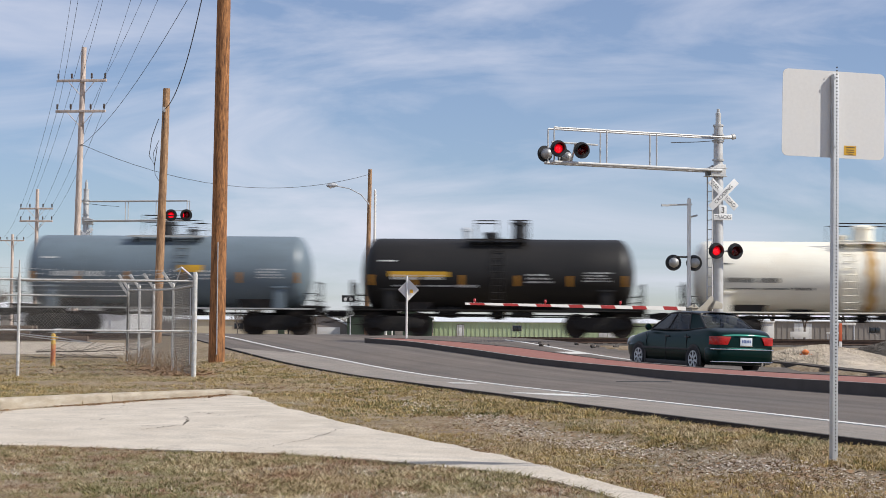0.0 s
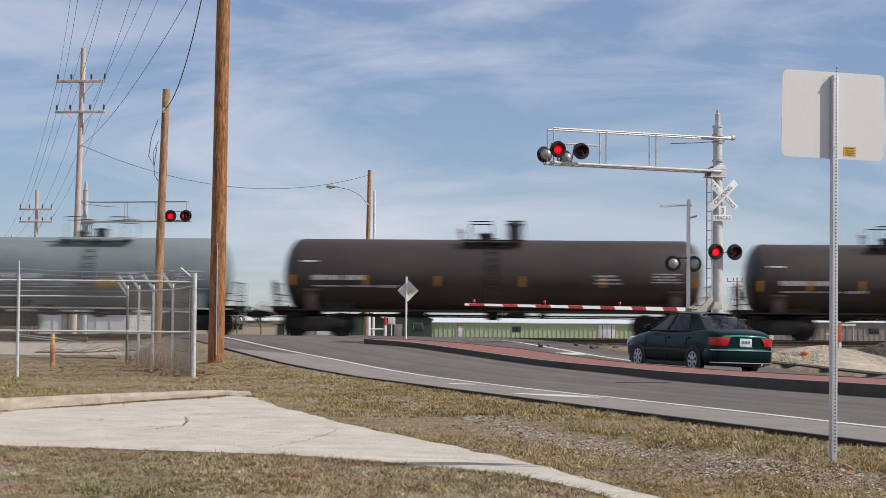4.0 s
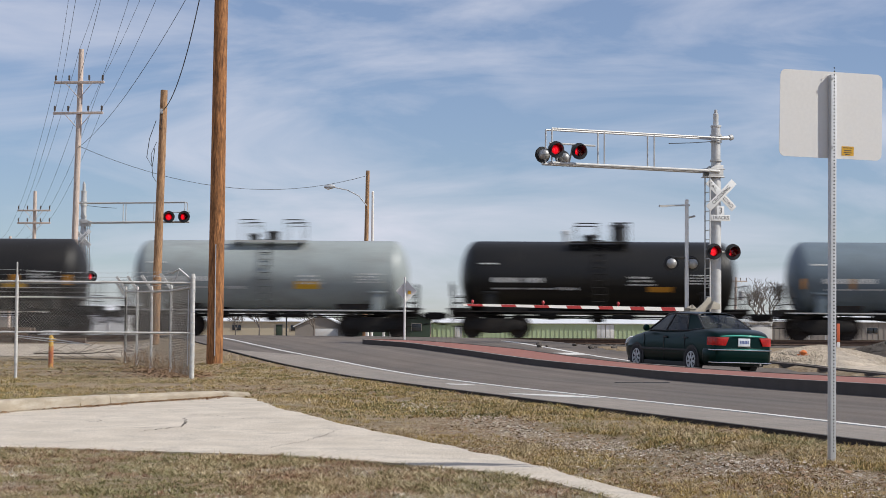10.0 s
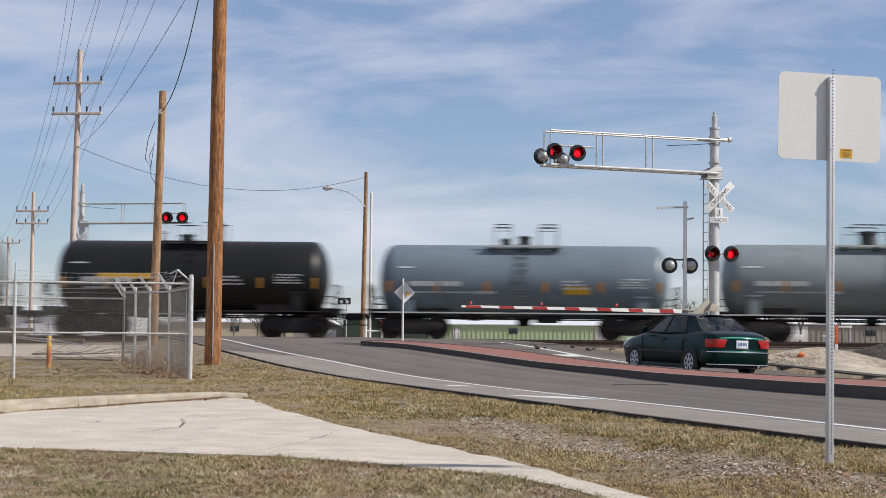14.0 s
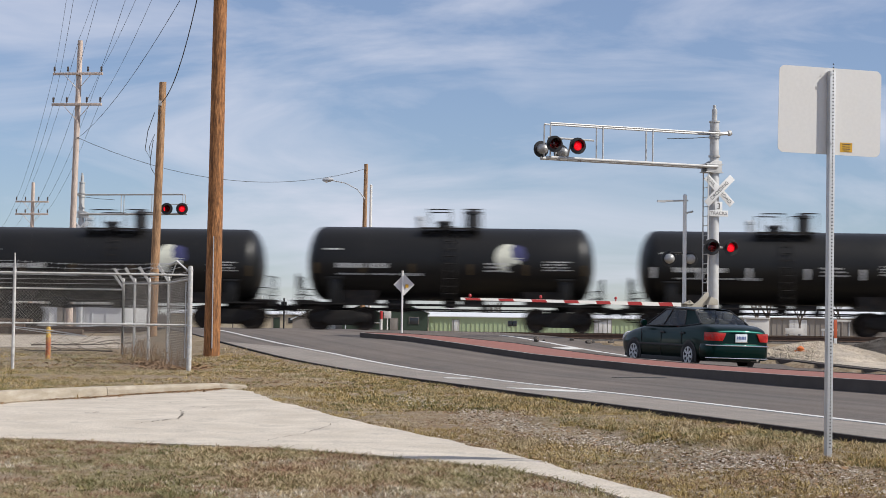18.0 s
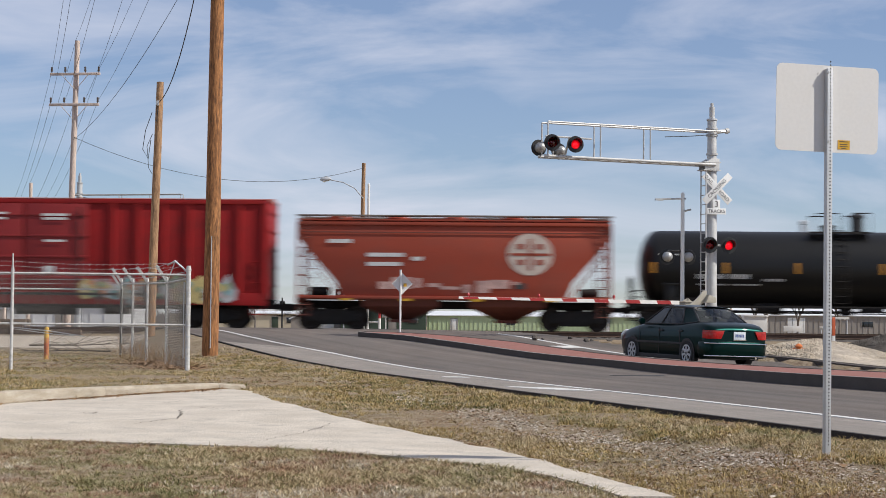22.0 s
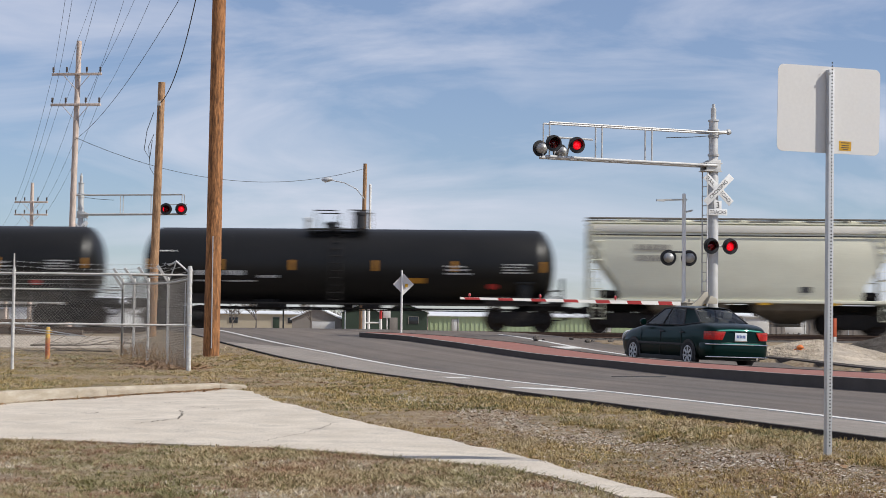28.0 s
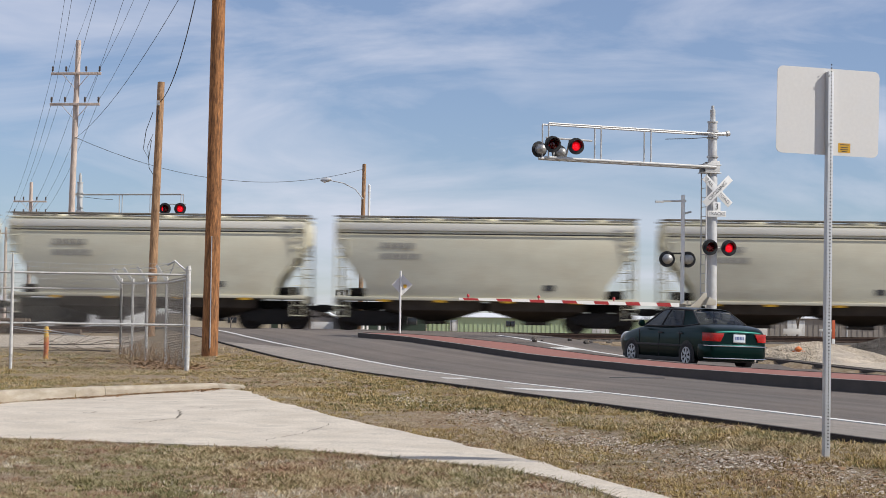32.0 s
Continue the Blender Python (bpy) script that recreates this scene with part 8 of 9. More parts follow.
for i, (x, y, h) in enumerate(((33.5, 190, 7.5), (36.5, 200, 8.5), (29.5, 215, 6.5), (-26, 260, 6.0), (-30, 265, 5.0), (-21, 300, 7.0), (46, 230, 8.0), (58, 260, 9.0), (-62, 250, 8.0), (-75, 270, 9.0), (12, 380, 9.0), (-40, 390, 9.0))):
    bare_tree(x, y, h, 40 + i)
up = pole("utility_pole", (29.3, 180, 0), (29.4, 180, 6.6), 0.15, 0.11, WOODG, "distant pole carrying a transformer can", (6.2,), 0.0, 2.2)
bm = B()
lathe(bm, [(0.001, 0), (0.28, 0.02), (0.30, 0.1), (0.30, 0.85), (0.2, 0.95), (0.001, 0.97)], at(0.62, -0.2, 4.3), 12)
part("transformer", bm, GALV, up, "grey transformer can")
for i, (x, y, h) in enumerate(((40, 150, 9.2), (66, 210, 9.5), (95, 270, 9.5))):
    pole("utility_pole", (x, y, 0), (x, y, h), 0.15, 0.11, WOODG, "distant weathered pole with a crossarm", (h - 0.5,), 0.0, 2.3)


def far_woods():
    """The low grey-brown line of leafless woods on the skyline."""
    rng = random.Random(77)
    vs, fs = [], []
    for k in range(5200):
        x, y = rng.uniform(-620, 620), rng.uniform(820, 1000)
        h = 5 + 5 * noise.noise(Vector((x * 0.012, y * 0.01, 1))) + rng.uniform(0, 4)
        w = rng.uniform(0.6, 2.4)
        i = len(vs)
        for j in range(4):
            a = rng.uniform(-0.6, 0.6)
            b = len(vs)
            bx = x + rng.uniform(-w, w)
            vs += [(bx - 0.35, y, 0.0), (bx + 0.35, y, 0.0), (bx + a * 3, y + rng.uniform(-1, 1), h * rng.uniform(0.6, 1.0))]
            fs.append((b, b + 1, b + 2))
    me = bpy.data.meshes.new("far_woods")
    me.from_pydata(vs, [], fs)
    me.materials.append(mat("winter_wood", (0.20, 0.175, 0.16), 0.95, 0, 0.2, 0.05, 0.6, 0.0))
    tagged(new("far_woods", me), "low line of leafless grey woods on the skyline", "woods", kind="stuff")


far_woods()


# ---- grass, weeds and litter ----
def blade_material(name, cols):
    m = bpy.data.materials.new(name)
    m.use_nodes = True
    n, l = m.node_tree.nodes, m.node_tree.links
    b = n["Principled BSDF"]
    g = n.new("ShaderNodeNewGeometry")
    r = n.new("ShaderNodeValToRGB")
    e = r.color_ramp.elements
    while len(e) < len(cols):
        e.new(0.5)
    for i, c in enumerate(cols):
        e[i].position = i / (len(cols) - 1)
        e[i].color = (*c, 1)
    # neighbouring blades share a tone, so that tufts can be told apart
    co = n.new("ShaderNodeTexCoord")
    t = n.new("ShaderNodeTexNoise")
    t.inputs["Scale"].default_value, t.inputs["Detail"].default_value = 7.0, 5
    t.inputs["Roughness"].default_value = 0.75
    l.new(co.outputs["Object"], t.inputs["Vector"])
    mr = n.new("ShaderNodeMapRange")
    mr.inputs["From Min"].default_value, mr.inputs["From Max"].default_value = 0.40, 0.61
    l.new(t.outputs["Fac"], mr.inputs["Value"])
    mx = n.new("ShaderNodeMix")
    mx.inputs["Factor"].default_value = 0.5
    l.new(g.outputs["Random Per Island"], mx.inputs["A"])
    l.new(mr.outputs["Result"], mx.inputs["B"])
    l.new(mx.outputs["Result"], r.inputs["Fac"])
    l.new(r.outputs["Color"], b.inputs["Base Color"])
    b.inputs["Roughness"].default_value = 0.8
    b.inputs["Specular IOR Level"].default_value = 0.2
    return m


STRAW = blade_material("straw_blades", [(0.095, 0.064, 0.032), (0.19, 0.137, 0.068), (0.35, 0.265, 0.145), (0.46, 0.36, 0.21), (0.58, 0.48, 0.315), (0.70, 0.60, 0.43)])
GREENB = blade_material("green_blades", [(0.10, 0.10, 0.04), (0.16, 0.155, 0.065), (0.23, 0.21, 0.10), (0.32, 0.28, 0.15), (0.44, 0.38, 0.23), (0.60, 0.52, 0.36)])
REDB = blade_material("russet_blades", [(0.12, 0.06, 0.04), (0.20, 0.105, 0.068), (0.29, 0.165, 0.105), (0.38, 0.25, 0.17), (0.52, 0.40, 0.30)])
LEAFM = blade_material("dead_leaves", [(0.10, 0.055, 0.03), (0.22, 0.13, 0.07), (0.32, 0.20, 0.11), (0.15, 0.09, 0.05)])
GRIT = blade_material("pale_grit", [(0.34, 0.28, 0.22), (0.66, 0.60, 0.52), (0.46, 0.40, 0.33), (0.22, 0.17, 0.13), (0.74, 0.69, 0.62)])


def edge_x(y):
    return plan_at(EDGE, y)


def on_pad(x, y):
    return 11.0 < y < 25.65 and plan_at(PADL, y) + 0.02 < x < plan_at(PADR, y) - 0.02


def lines(pts, y):
    return np.interp(y, [p[1] for p in pts], [p[0] for p in pts])


def ease(a, b, v):
    t = np.clip((v - a) / (b - a), 0, 1)
    return t * t * (3 - 2 * t)


def land_many(x, y):
    p = (y - TY) * math.cos(LAY) - x * math.sin(LAY) + TY
    z = 0.50 * (ease(38, 66, p) - ease(84, 125, p))
    w = ease(-1.7, -0.1, x - lines(EDGE, y)) * ease(26, 33, y)
    z = z + (RAIL_Z * (ease(34, 66, p) - ease(84, 125, p)) - 0.012 - z) * w
    d = lines(EDGE, y) - x + 0.10 * np.sin(y * 2.3) + 0.06 * np.sin(y * 5.1 + 1)
    e = lines(EDGE, y) - x
    z = z - 0.055 * (1 - ease(0.20, 0.55, e)) * ease(-0.3, 0.0, e) * (1 - ease(24, 33, y)) * ease(9, 9.01, y)
    z = z + 0.034 * ease(0.35, 0.75, d) * (1 - ease(1.72, 1.95, d)) * ease(9, 9.01, y) * (1 - ease(30, 40, y)) * (0.8 + 0.3 * np.sin(y * 3.7))
    return z - 0.09 * (1 - ease(15, 21, y)) * (1 - ease(1.6, 2.5, x))


def blotch(x, y, s, seed):
    """Soft patches between 0 and 1."""
    v = np.zeros_like(x)
    for k in range(4):
        a = seed * 1.7 + k * 2.3
        f = s * (1.0 + 0.83 * k)
        v += np.sin(f * (x * math.cos(a) + y * 0.7 * math.sin(a)) + seed * 3.1 + k) * np.sin(f * 0.8 * (y * 0.7 * math.cos(a + 1) - x * math.sin(a + 1)) + seed + 2 * k) / (1 + 0.4 * k)
    return np.clip(0.5 + 0.55 * v, 0.03, 1.0)


def turf(name, count, y0, y1, material, label, pick, hmin, hmax, width, seed, lie=1.0):
    """Blades of grass, each a bent two-piece sliver, denser towards the near end."""
    rng = np.random.RandomState(seed)
    n = count * 6
    y = y0 * (y1 / y0) ** rng.rand(n)
    x = (rng.rand(n) * 2 - 1) * (0.262 * y + 0.3)
    pad = (y > 11.0) & (y < 25.65) & (x > lines(PADL, y) + 0.02) & (x < lines(PADR, y) - 0.02)
    f = pick(x, y)
    keep = (x < lines(EDGE, y) - np.where(y < 34, 0.40, 0.05)) & ~pad & (rng.rand(n) < f)
    x, y, f = x[keep][:count], y[keep][:count], f[keep][:count]
    n = len(x)
    z = land_many(x, y) - 0.012
    h = (hmin + (hmax - hmin) * rng.rand(n) ** 2) * (0.6 + 0.7 * f) * (0.45 + 1.15 * blotch(x, y, 7.5, seed + 60))
    a, b = rng.rand(n) * 6.283, rng.rand(n) * 6.283
    w = width * (0.7 + 0.6 * rng.rand(n)) * (0.42 + y / 16)
    lx, ly = np.cos(a) * w, np.sin(a) * w
    bend = h * lie * (0.3 + 1.2 * rng.rand(n))
    dx, dy = np.cos(b) * bend, np.sin(b) * bend
    v = np.stack([np.stack([x - lx, y - ly, z], 1), np.stack([x + lx, y + ly, z], 1),
                  np.stack([x + lx * 0.7 + dx * 0.45, y + ly * 0.7 + dy * 0.45, z + h * 0.65], 1),
                  np.stack([x - lx * 0.7 + dx * 0.45, y - ly * 0.7 + dy * 0.45, z + h * 0.65], 1),
                  np.stack([x + dx, y + dy, z + h], 1)], 1).reshape(-1, 3)
    o = np.arange(n) * 5
    loops = np.stack([o, o + 1, o + 2, o + 3, o + 3, o + 2, o + 4], 1).reshape(-1)
    starts = np.stack([np.arange(n) * 7, np.arange(n) * 7 + 4], 1).reshape(-1)
    me = bpy.data.meshes.new(name)
    me.vertices.add(len(v))
    me.vertices.foreach_set("co", v.astype(np.float32).reshape(-1))
    me.loops.add(len(loops))
    me.loops.foreach_set("vertex_index", loops.astype(np.int32))
    me.polygons.add(2 * n)
    me.polygons.foreach_set("loop_start", starts.astype(np.int32))
    me.update()
    me.validate()
    me.materials.append(material)
    return tagged(new(name, me), label, "grass", kind="stuff")


def clump(s, seed):
    return lambda x, y: max(0.04, min(1.0, 0.5 + 1.5 * noise.noise(Vector((x * s, y * s * 0.7, seed)))))


def verge(x, y):
    """A thick grassy lip along the road, a worn bare strip, then thinner growth by the apron."""
    e, q = lines(EDGE, y), lines(PADR, np.clip(y, 11.0, 25.6))
    k = blotch(x, y, 2.2, 2)
    d = e - x
    lip = ease(0.40, 0.62, d) * (1 - ease(1.72, 1.98, d))
    near = np.exp(-((x - q - 0.4) / 0.65) ** 2) * (0.4 + 0.6 * ease(13, 17, y))
    right = (y < 27) & (x > q)
    return np.where(right, np.clip(0.20 + lip * 1.0 + 0.95 * near, 0, 1) * (0.35 + 0.65 * np.maximum(k, lip * 0.8)), (0.25 + 0.75 * k) * (0.6 + 0.4 * np.clip(lip + (y > 27), 0, 1)))


def lawn(seed, s, power=1.5):
    """Patches of one colour in the near grass."""
    return lambda x, y: np.where(x < lines(PADL, np.clip(y, 11.0, 16.4)) + 0.1, 0.10 + 0.9 * ease(0.28, 0.72, blotch(x, y, s, seed)) ** power, 0.02)


turf("dry_grass", 225000, 9.3, 48.0, STRAW, "dry straw-coloured winter grass", verge, 0.010, 0.040, 0.0023, 1, 1.3)
turf("green_grass", 140000, 12.0, 48.0, GREENB, "thin greenish winter grass among the straw", lambda x, y: verge(x, y) * blotch(x, y, 1.4, 31), 0.010, 0.036, 0.0023, 12, 1.3)
turf("lawn_straw", 75000, 9.3, 16.6, STRAW, "short straw-coloured grass", lawn(4, 2.3), 0.008, 0.032, 0.0025, 2, 1.9)
turf("lawn_green", 52000, 9.3, 16.6, GREENB, "short grey-green winter grass", lawn(17, 1.9, 1.0), 0.008, 0.034, 0.0025, 22, 1.8)
turf("lawn_russet", 52000, 9.3, 16.6, REDB, "reddish-brown dead grass", lawn(41, 2.0), 0.007, 0.028, 0.0026, 23, 2.0)
turf("tall_grass", 9000, 18.0, 50.0, STRAW, "rough tufts of dry grass by the road edge", lambda x, y: blotch(x, y, 2.4, 9) ** 2 * np.exp(-((lines(EDGE, y) - x - 0.55) / 0.45) ** 2), 0.02, 0.10, 0.003, 3, 0.9)
turf("edge_grass", 14000, 9.8, 17.0, GREENB, "grass leaning over the apron edge", lambda x, y: np.exp(-((lines(PADL, np.clip(y, 11.0, 16.2)) - x - 0.05) / 0.09) ** 2), 0.012, 0.042, 0.0025, 8, 1.8)
turf("dead_blades", 45000, 9.3, 30.0, LEAFM, "flattened dead brown grass", lambda x, y: 0.15 + 0.85 * blotch(x, y, 1.3, 13), 0.008, 0.03, 0.0026, 9, 2.0)


def litter(name, count, material, label, box4, size, seed, pick=None):
    rng = np.random.RandomState(seed)
    vs, fs = [], []
    made = 0
    x0, x1, y0, y1 = box4
    while made < count:
        x, y = x0 + (x1 - x0) * rng.rand(), y0 + (y1 - y0) * rng.rand()
        if x > edge_x(y) - 0.05 or on_pad(x, y) or (pick and rng.rand() > pick(x, y)):
            continue
        made += 1
        z = land_z(x, y) + 0.004
        s = size * (0.5 + rng.rand())
        a = rng.rand() * 6.283
        i = len(vs)
        for k in range(4):
            q = a + k * 1.571 + rng.uniform(-0.4, 0.4)
            vs.append((x + s * math.cos(q), y + s * math.sin(q), z + s * rng.uniform(0, 0.8)))
        fs.append((i, i + 1, i + 2, i + 3))
    me = bpy.data.meshes.new(name)
    me.from_pydata(vs, [], fs)
    me.materials.append(material)
    return tagged(new(name, me), label, "litter", kind="stuff")


def strip(x, y):
    """Worn strip between the lip and the apron."""
    q = plan_at(PADR, min(25.6, max(11.0, y)))
    if x < q:
        return 0.0
    d = edge_x(y) - x
    return (0.08 + 0.92 * float(ease(1.7, 1.95, d)) * (1 - 0.75 * float(ease(2.4, 3.2, d)))) * (0.15 + 0.85 * clump(1.7, 7)(x, y))


litter("road_grit", 11500, GRIT, "pale grit scattered over the worn verge", (0.2, 4.2, 10.2, 25.0), 0.0068, 4, strip)
litter("road_grit", 6000, GRIT, "pale grit scattered over the worn verge", (-3.0, 2.6, 22.0, 40.0), 0.010, 5, lambda x, y: clump(1.2, 11)(x, y) ** 2 if x > edge_x(y) - 2.2 else 0.0)
litter("earth_clods", 5200, LEAFM, "small brown clods and leaf scraps on the worn verge", (0.0, 4.4, 10.2, 26.0), 0.015, 14, lambda x, y: 0.0 if x < plan_at(PADR, min(25.6, max(11.0, y))) else 0.3 + 0.7 * clump(1.1, 19)(x, y))
litter("pale_chips", 1500, GRIT, "pale stone chips on the worn verge", (0.0, 4.4, 10.2, 26.0), 0.013, 15, strip)
litter("dead_leaves", 1500, LEAFM, "dead brown leaves in the grass by the road", (-4.5, 1.6, 26.0, 36.0), 0.022, 16, clump(0.9, 23))
litter("dead_leaves", 2600, LEAFM, "dead brown leaves blown against the fence", (-9.5, -4.7, 36.0, 43.0), 0.035, 6, lambda x, y: max(0.05, 1.0 - abs(x - (-4.89 - (y - 35.7) * 0.28)) / 1.1))
litter("dead_leaves", 900, LEAFM, "dead brown leaves in the short grass", (-4.5, 1.0, 9.6, 15.5), 0.010, 7, clump(1.5, 3))


def tufts(name, count, y0, y1, material, label, pick, hmin, hmax, width, spread, seed, blades=18):
    """Clumps of blades that lean out from a common root, so that single tufts stand out."""
    rng = np.random.RandomState(seed)
    n = count * 8
    y = y0 * (y1 / y0) ** rng.rand(n)
    x = (rng.rand(n) * 2 - 1) * (0.262 * y + 0.3)
    pad = (y > 11.0) & (y < 25.65) & (x > lines(PADL, y) + 0.01) & (x < lines(PADR, y) - 0.01)
    keep = (x < lines(EDGE, y) - 0.22) & ~pad & (rng.rand(n) < pick(x, y))
    cx, cy = x[keep][:count], y[keep][:count]
    m = len(cx)
    size = 0.55 + 0.9 * rng.rand(m) ** 2
    k = np.repeat(np.arange(m), blades)
    n = len(k)
    a = rng.rand(n) * 6.283
    q = np.sqrt(rng.rand(n))
    far = 0.6 + cy[k] / 24
    x = cx[k] + np.cos(a) * q * spread * size[k]
    y = cy[k] + np.sin(a) * q * spread * size[k] * 1.2
    z = land_many(x, y) - 0.01
    h = (hmin + (hmax - hmin) * rng.rand(n)) * size[k] * (1.15 - 0.55 * q)
    w = width * (0.7 + 0.6 * rng.rand(n)) * far
    t = rng.rand(n) * 6.283
    lx, ly = np.cos(t) * w, np.sin(t) * w
    lean = h * (0.15 + 0.9 * q)
    dx = np.cos(a) * lean + rng.normal(0, 0.25, n) * h
    dy = np.sin(a) * lean + rng.normal(0, 0.25, n) * h
    v = np.stack([np.stack([x - lx, y - ly, z], 1), np.stack([x + lx, y + ly, z], 1),
                  np.stack([x + lx * 0.75 + dx * 0.42, y + ly * 0.75 + dy * 0.42, z + h * 0.68], 1),
                  np.stack([x - lx * 0.75 + dx * 0.42, y - ly * 0.75 + dy * 0.42, z + h * 0.68], 1),
                  np.stack([x + dx, y + dy, z + h * 0.95], 1)], 1).reshape(-1, 3)
    o = np.arange(n) * 5
    loops = np.stack([o, o + 1, o + 2, o + 3, o + 3, o + 2, o + 4], 1).reshape(-1)
    starts = np.stack([np.arange(n) * 7, np.arange(n) * 7 + 4], 1).reshape(-1)
    me = bpy.data.meshes.new(name)
    me.vertices.add(len(v))
    me.vertices.foreach_set("co", v.astype(np.float32).reshape(-1))
    me.loops.add(len(loops))
    me.loops.foreach_set("vertex_index", loops.astype(np.int32))
    me.polygons.add(2 * n)
    me.polygons.foreach_set("loop_start", starts.astype(np.int32))
    me.update()
    me.validate()
    me.materials.append(material)
    return tagged(new(name, me), label, "grass", kind="stuff")


def by_lip(x, y):
    """The grassy lip along the road, ragged on both sides."""
    d = lines(EDGE, y) - x + 0.12 * np.sin(y * 2.3) + 0.10 * np.sin(y * 4.1 + 1)
    return ease(0.34, 0.66, d) * (1 - ease(1.68, 1.98, d)) * (0.25 + 0.75 * blotch(x, y, 2.6, 51))


def by_fence(x, y):
    """Rough grass between apron, fence and road."""
    return np.where(y > 20, (0.12 + 0.88 * ease(0.35, 0.8, blotch(x, y, 1.1, 63))), 0.0)


def by_apron(x, y):
    d = lines(PADL, np.clip(y, 11.0, 16.4)) - x
    e = x - lines(PADR, np.clip(y, 11.0, 25.6))
    return np.where(y < 17, np.exp(-((d - 0.05) / 0.07) ** 2), 0) + 0.5 * np.exp(-((e - 0.07) / 0.07) ** 2) * blotch(x, y, 3.0, 71)


def near_lawn(seed, s):
    return lambda x, y: np.where(x < lines(PADL, np.clip(y, 11.0, 16.4)) - 0.02, ease(0.35, 0.8, blotch(x, y, s, seed)), 0.0)


PALEB = blade_material("bleached_blades", [(0.24, 0.19, 0.13), (0.42, 0.35, 0.255), (0.56, 0.485, 0.37), (0.66, 0.59, 0.475), (0.78, 0.71, 0.60)])
GOLDB = blade_material("golden_blades", [(0.17, 0.12, 0.04), (0.28, 0.20, 0.075), (0.40, 0.29, 0.12), (0.50, 0.38, 0.18), (0.60, 0.49, 0.27)])
OLIVEB = blade_material("olive_blades", [(0.07, 0.075, 0.028), (0.12, 0.12, 0.045), (0.18, 0.17, 0.065), (0.27, 0.235, 0.10), (0.40, 0.34, 0.17)])
tufts("lip_tufts", 3900, 9.6, 46.0, GOLDB, "golden tufts of dry grass along the road edge", by_lip, 0.022, 0.058, 0.0036, 0.05, 81, 20)
tufts("lip_tufts", 2300, 9.6, 46.0, OLIVEB, "olive-green tufts of grass along the road edge", lambda x, y: by_lip(x, y) * blotch(x, y, 1.7, 91), 0.020, 0.054, 0.0036, 0.055, 82, 20)
tufts("rough_tufts", 1500, 20.0, 46.0, GOLDB, "golden tufts of rough grass between fence and road", by_fence, 0.03, 0.065, 0.0042, 0.10, 83, 16)
tufts("rough_tufts", 1300, 20.0, 46.0, OLIVEB, "olive tufts of rough grass between fence and road", lambda x, y: by_fence(x, y) * blotch(x, y, 0.8, 92), 0.03, 0.055, 0.0044, 0.12, 84, 16)
tufts("apron_tufts", 900, 10.0, 25.4, OLIVEB, "weedy tufts along the edge of the concrete", by_apron, 0.025, 0.062, 0.0024, 0.035, 85, 16)
tufts("apron_tufts", 600, 10.0, 25.4, GOLDB, "dry tufts along the edge of the concrete", by_apron, 0.03, 0.068, 0.0024, 0.035, 86, 16)
tufts("lawn_tufts", 2600, 9.3, 16.4, PALEB, "bleached tufts in the short grass", near_lawn(14, 2.6), 0.016, 0.040, 0.0036, 0.034, 87, 13)
tufts("lawn_tufts", 1500, 9.3, 16.4, OLIVEB, "olive tufts in the short grass", near_lawn(27, 2.1), 0.018, 0.042, 0.0032, 0.036, 88, 14)
tufts("lawn_tufts", 1500, 9.3, 16.4, REDB, "reddish-brown dead tufts in the short grass", near_lawn(35, 1.8), 0.014, 0.034, 0.0036, 0.036, 89, 13)
def beside_pad(x, y):
    """The worn ground between apron and lip, thinly grown."""
    e = x - lines(PADR, np.clip(y, 11.0, 25.6))
    return np.where((e > 0) & (y < 27), np.exp(-((e - 0.4) / 0.55) ** 2) * (0.1 + 0.9 * ease(0.35, 0.75, blotch(x, y, 1.9, 44))), 0)


tufts("pad_tufts", 2600, 10.5, 27.0, GOLDB, "golden tufts on the worn ground beside the apron", beside_pad, 0.018, 0.046, 0.0034, 0.05, 95, 16)
tufts("pad_tufts", 1300, 10.5, 27.0, STRAW, "straw tufts on the worn ground beside the apron", lambda x, y: beside_pad(x, y) + np.where(x > lines(PADR, np.clip(y, 11.0, 25.6)), 0.10 * blotch(x, y, 2.5, 49), 0), 0.014, 0.036, 0.0034, 0.045, 96, 14)
turf("straw_flecks", 26000, 9.3, 30.0, PALEB, "bleached straw lying flat in the grass", lambda x, y: 0.1 + 0.9 * blotch(x, y, 2.9, 73), 0.006, 0.018, 0.0034, 74, 3.2)
litter("edge_grit", 9000, GRIT, "pale grit and chips beside the asphalt edge", (-1.0, 4.6, 9.8, 30.0), 0.0085, 24, lambda x, y: max(0.0, 1 - abs(edge_x(y) - x - 0.32) / 0.22) * (0.15 + 0.85 * clump(1.3, 29)(x, y)))
litter("bare_grit", 4800, GRIT, "pale chips on the bare strip behind the grassy lip", (-0.5, 4.0, 10.0, 30.0), 0.0105, 25, lambda x, y: max(0.0, 1 - abs(edge_x(y) - x - 2.3) / 0.5) * clump(1.0, 33)(x, y) ** 1.5)


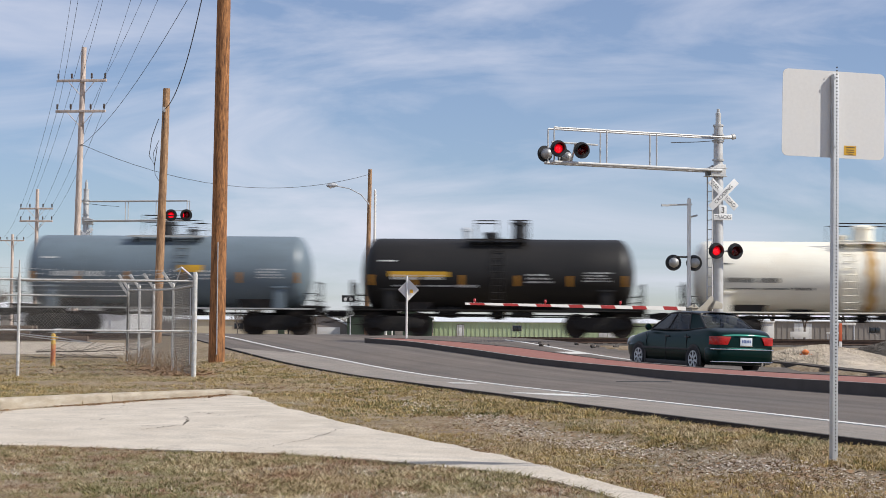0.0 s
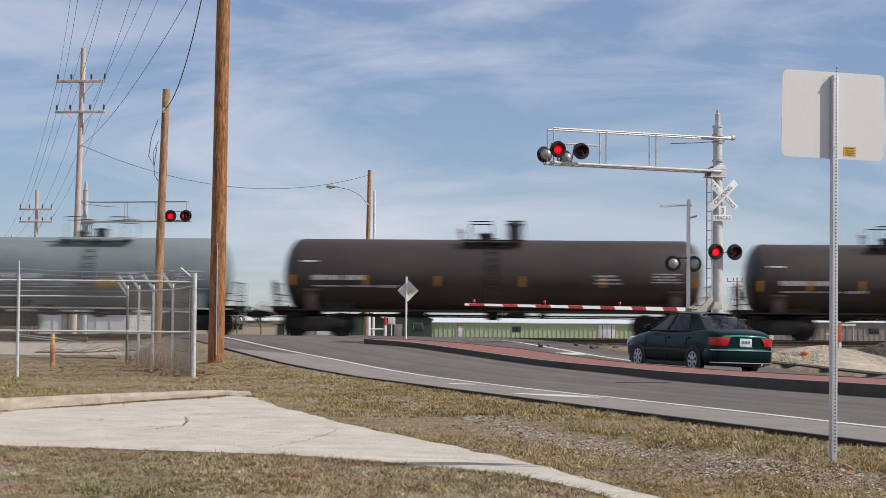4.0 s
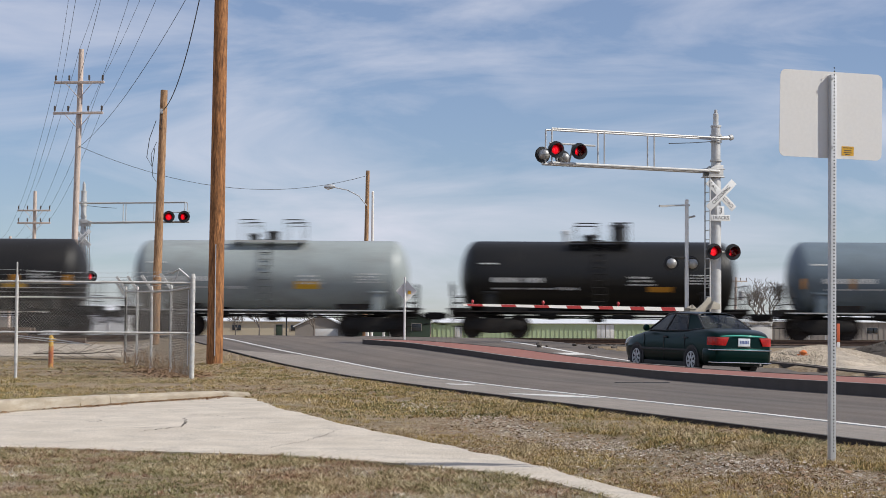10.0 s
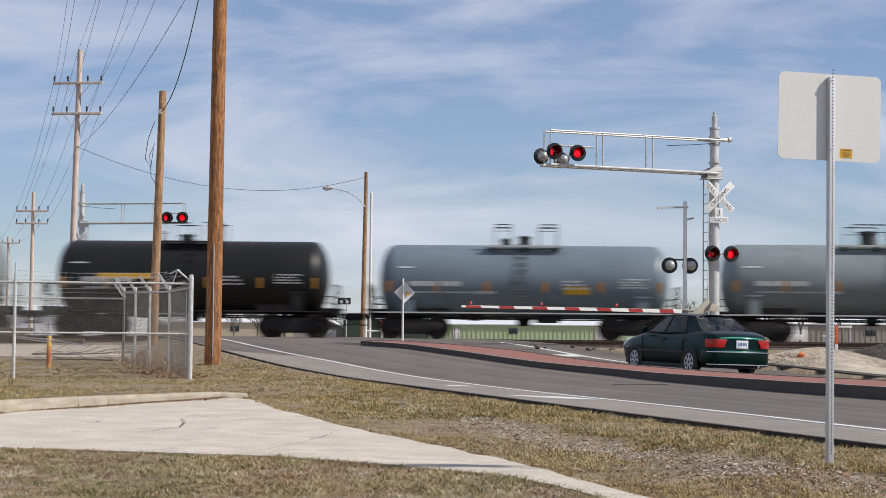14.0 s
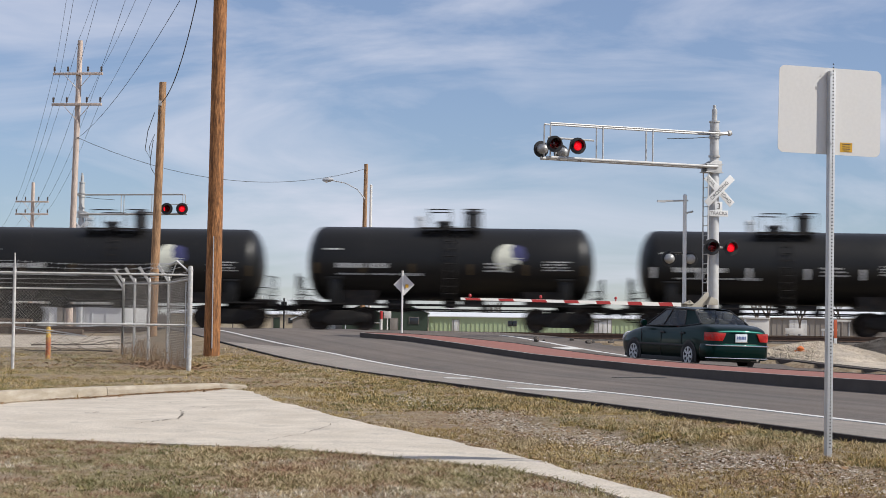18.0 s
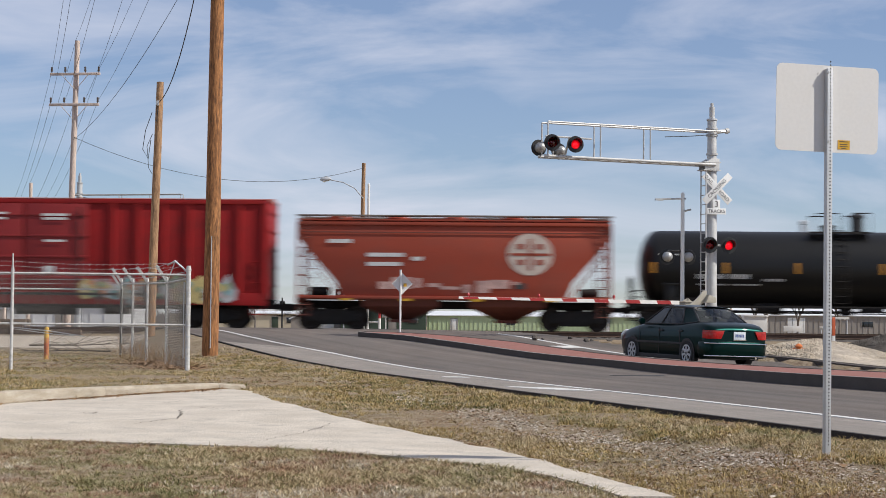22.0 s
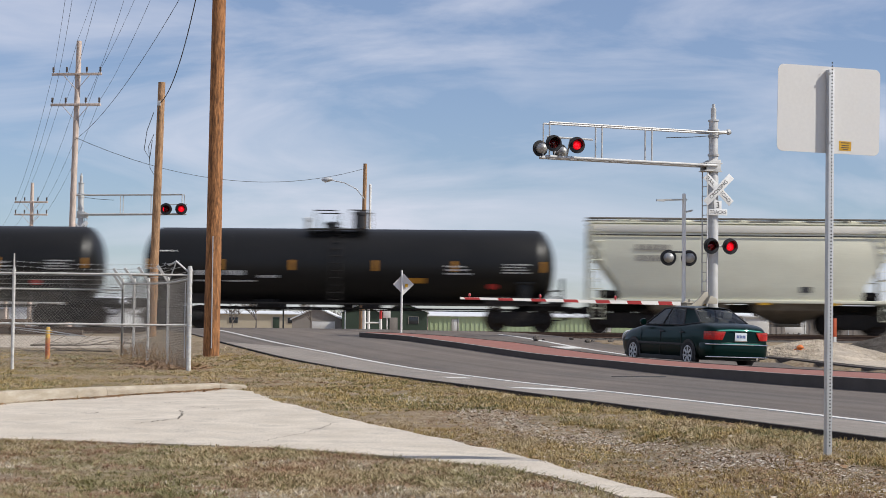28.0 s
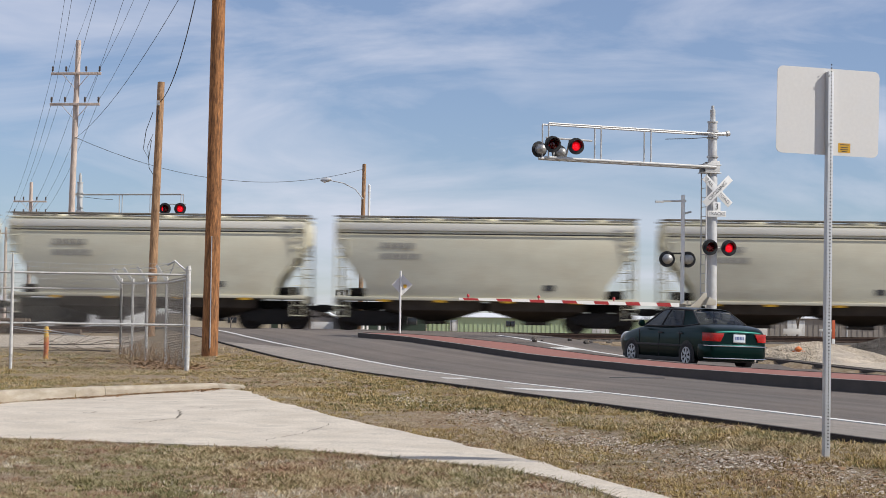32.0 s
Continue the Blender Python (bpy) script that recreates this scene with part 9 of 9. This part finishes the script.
def kerb_debris(count, seed):
    """Crumbs of earth, leaves and weeds that gather at the foot of the kerb."""
    rng = random.Random(seed)
    vs, fs = [], []
    a, b = Vector((-6.45, 16.5)), Vector((-3.05, 25.65))
    side = Vector((b.y - a.y, a.x - b.x)).normalized()
    for k in range(count):
        f = rng.random()
        p = a.lerp(b, f) + side * abs(rng.gauss(0, 0.09 + 0.05 * math.sin(f * 23))) + side * 0.01
        z = land_z(p.x, p.y) + 0.018
        r = rng.uniform(0.006, 0.022)
        i = len(vs)
        for j in range(4):
            q = j * 1.571 + rng.uniform(-0.4, 0.4)
            vs.append((p.x + r * math.cos(q), p.y + r * math.sin(q), z + rng.uniform(0, 1.1) * r))
        fs.append((i, i + 1, i + 2, i + 3))
    me = bpy.data.meshes.new("kerb_debris")
    me.from_pydata(vs, [], fs)
    me.materials.append(LEAFM)
    tagged(new("kerb_debris", me), "dark crumbs and leaf scraps along the foot of the kerb", "litter", kind="stuff")


kerb_debris(2600, 44)


def brush(count, seed):
    """Dry weed stems along the side fence."""
    rng = random.Random(seed)
    vs, fs = [], []
    for k in range(count):
        f = rng.random() ** 0.8
        x = -4.95 - f * 2.9 + rng.uniform(-0.35, 0.2)
        y = 35.9 + f * 9.6 + rng.uniform(-0.3, 0.3)
        z = land_z(x, y)
        p = Vector((x, y, z))
        d = Vector((rng.uniform(-0.4, 0.4), rng.uniform(-0.4, 0.4), 1)).normalized()
        L = rng.uniform(0.08, 0.26)
        for j in range(4):
            q = p + d * L * rng.uniform(0.5, 1.0) + Vector((rng.uniform(-0.1, 0.1), rng.uniform(-0.1, 0.1), 0))
            i = len(vs)
            w = 0.004
            vs += [p + Vector((-w, 0, 0)), p + Vector((w, 0, 0)), q]
            fs.append((i, i + 1, i + 2))
            p = p.lerp(q, 0.7)
    me = bpy.data.meshes.new("weed_stems")
    me.from_pydata(vs, [], fs)
    me.materials.append(LEAFM)
    tagged(new("weed_stems", me), "dry brown weeds growing through the fence", "weeds", kind="stuff")


brush(190, 21)


# ---- what moves ----
def motions():
    heading = math.degrees(TRK)
    for car, mid in CARS:
        rows = []
        for k in range(9):
            p = on_track(mid - gone(4.0 * k))
            rows.append((4.0 * k, pose(p.x, p.y, p.z, 0, 0, heading)))
        walk(car, rows)
    # the flashing lamps: left and right take turns, a little under half a second each
    beat = 0.9915
    for plate, stand, side in BULBS:
        rows = []

        def shut(t, a):
            rows.append((t, stand @ pose(0, 0, 0, 0, 0, a)))
        t = 3.08 - 4 * beat
        events = []
        while t < 33:
            events += [(t, 1), (t + 0.495, 0)]      # from now on this side of the pair is lit
            t += beat
        lit = 0
        shut(0.0, 0 if side == lit else 80)
        for when, now in events:
            if not 0.1 < when < 31.9:
                continue
            a, b = (80, 0) if side == now else (0, 80)
            shut(when - 0.05, a)
            shut(when + 0.05, b)
            lit = now
        shut(32.0, 0 if side == lit else 80)
        walk(plate, rows)


motions()
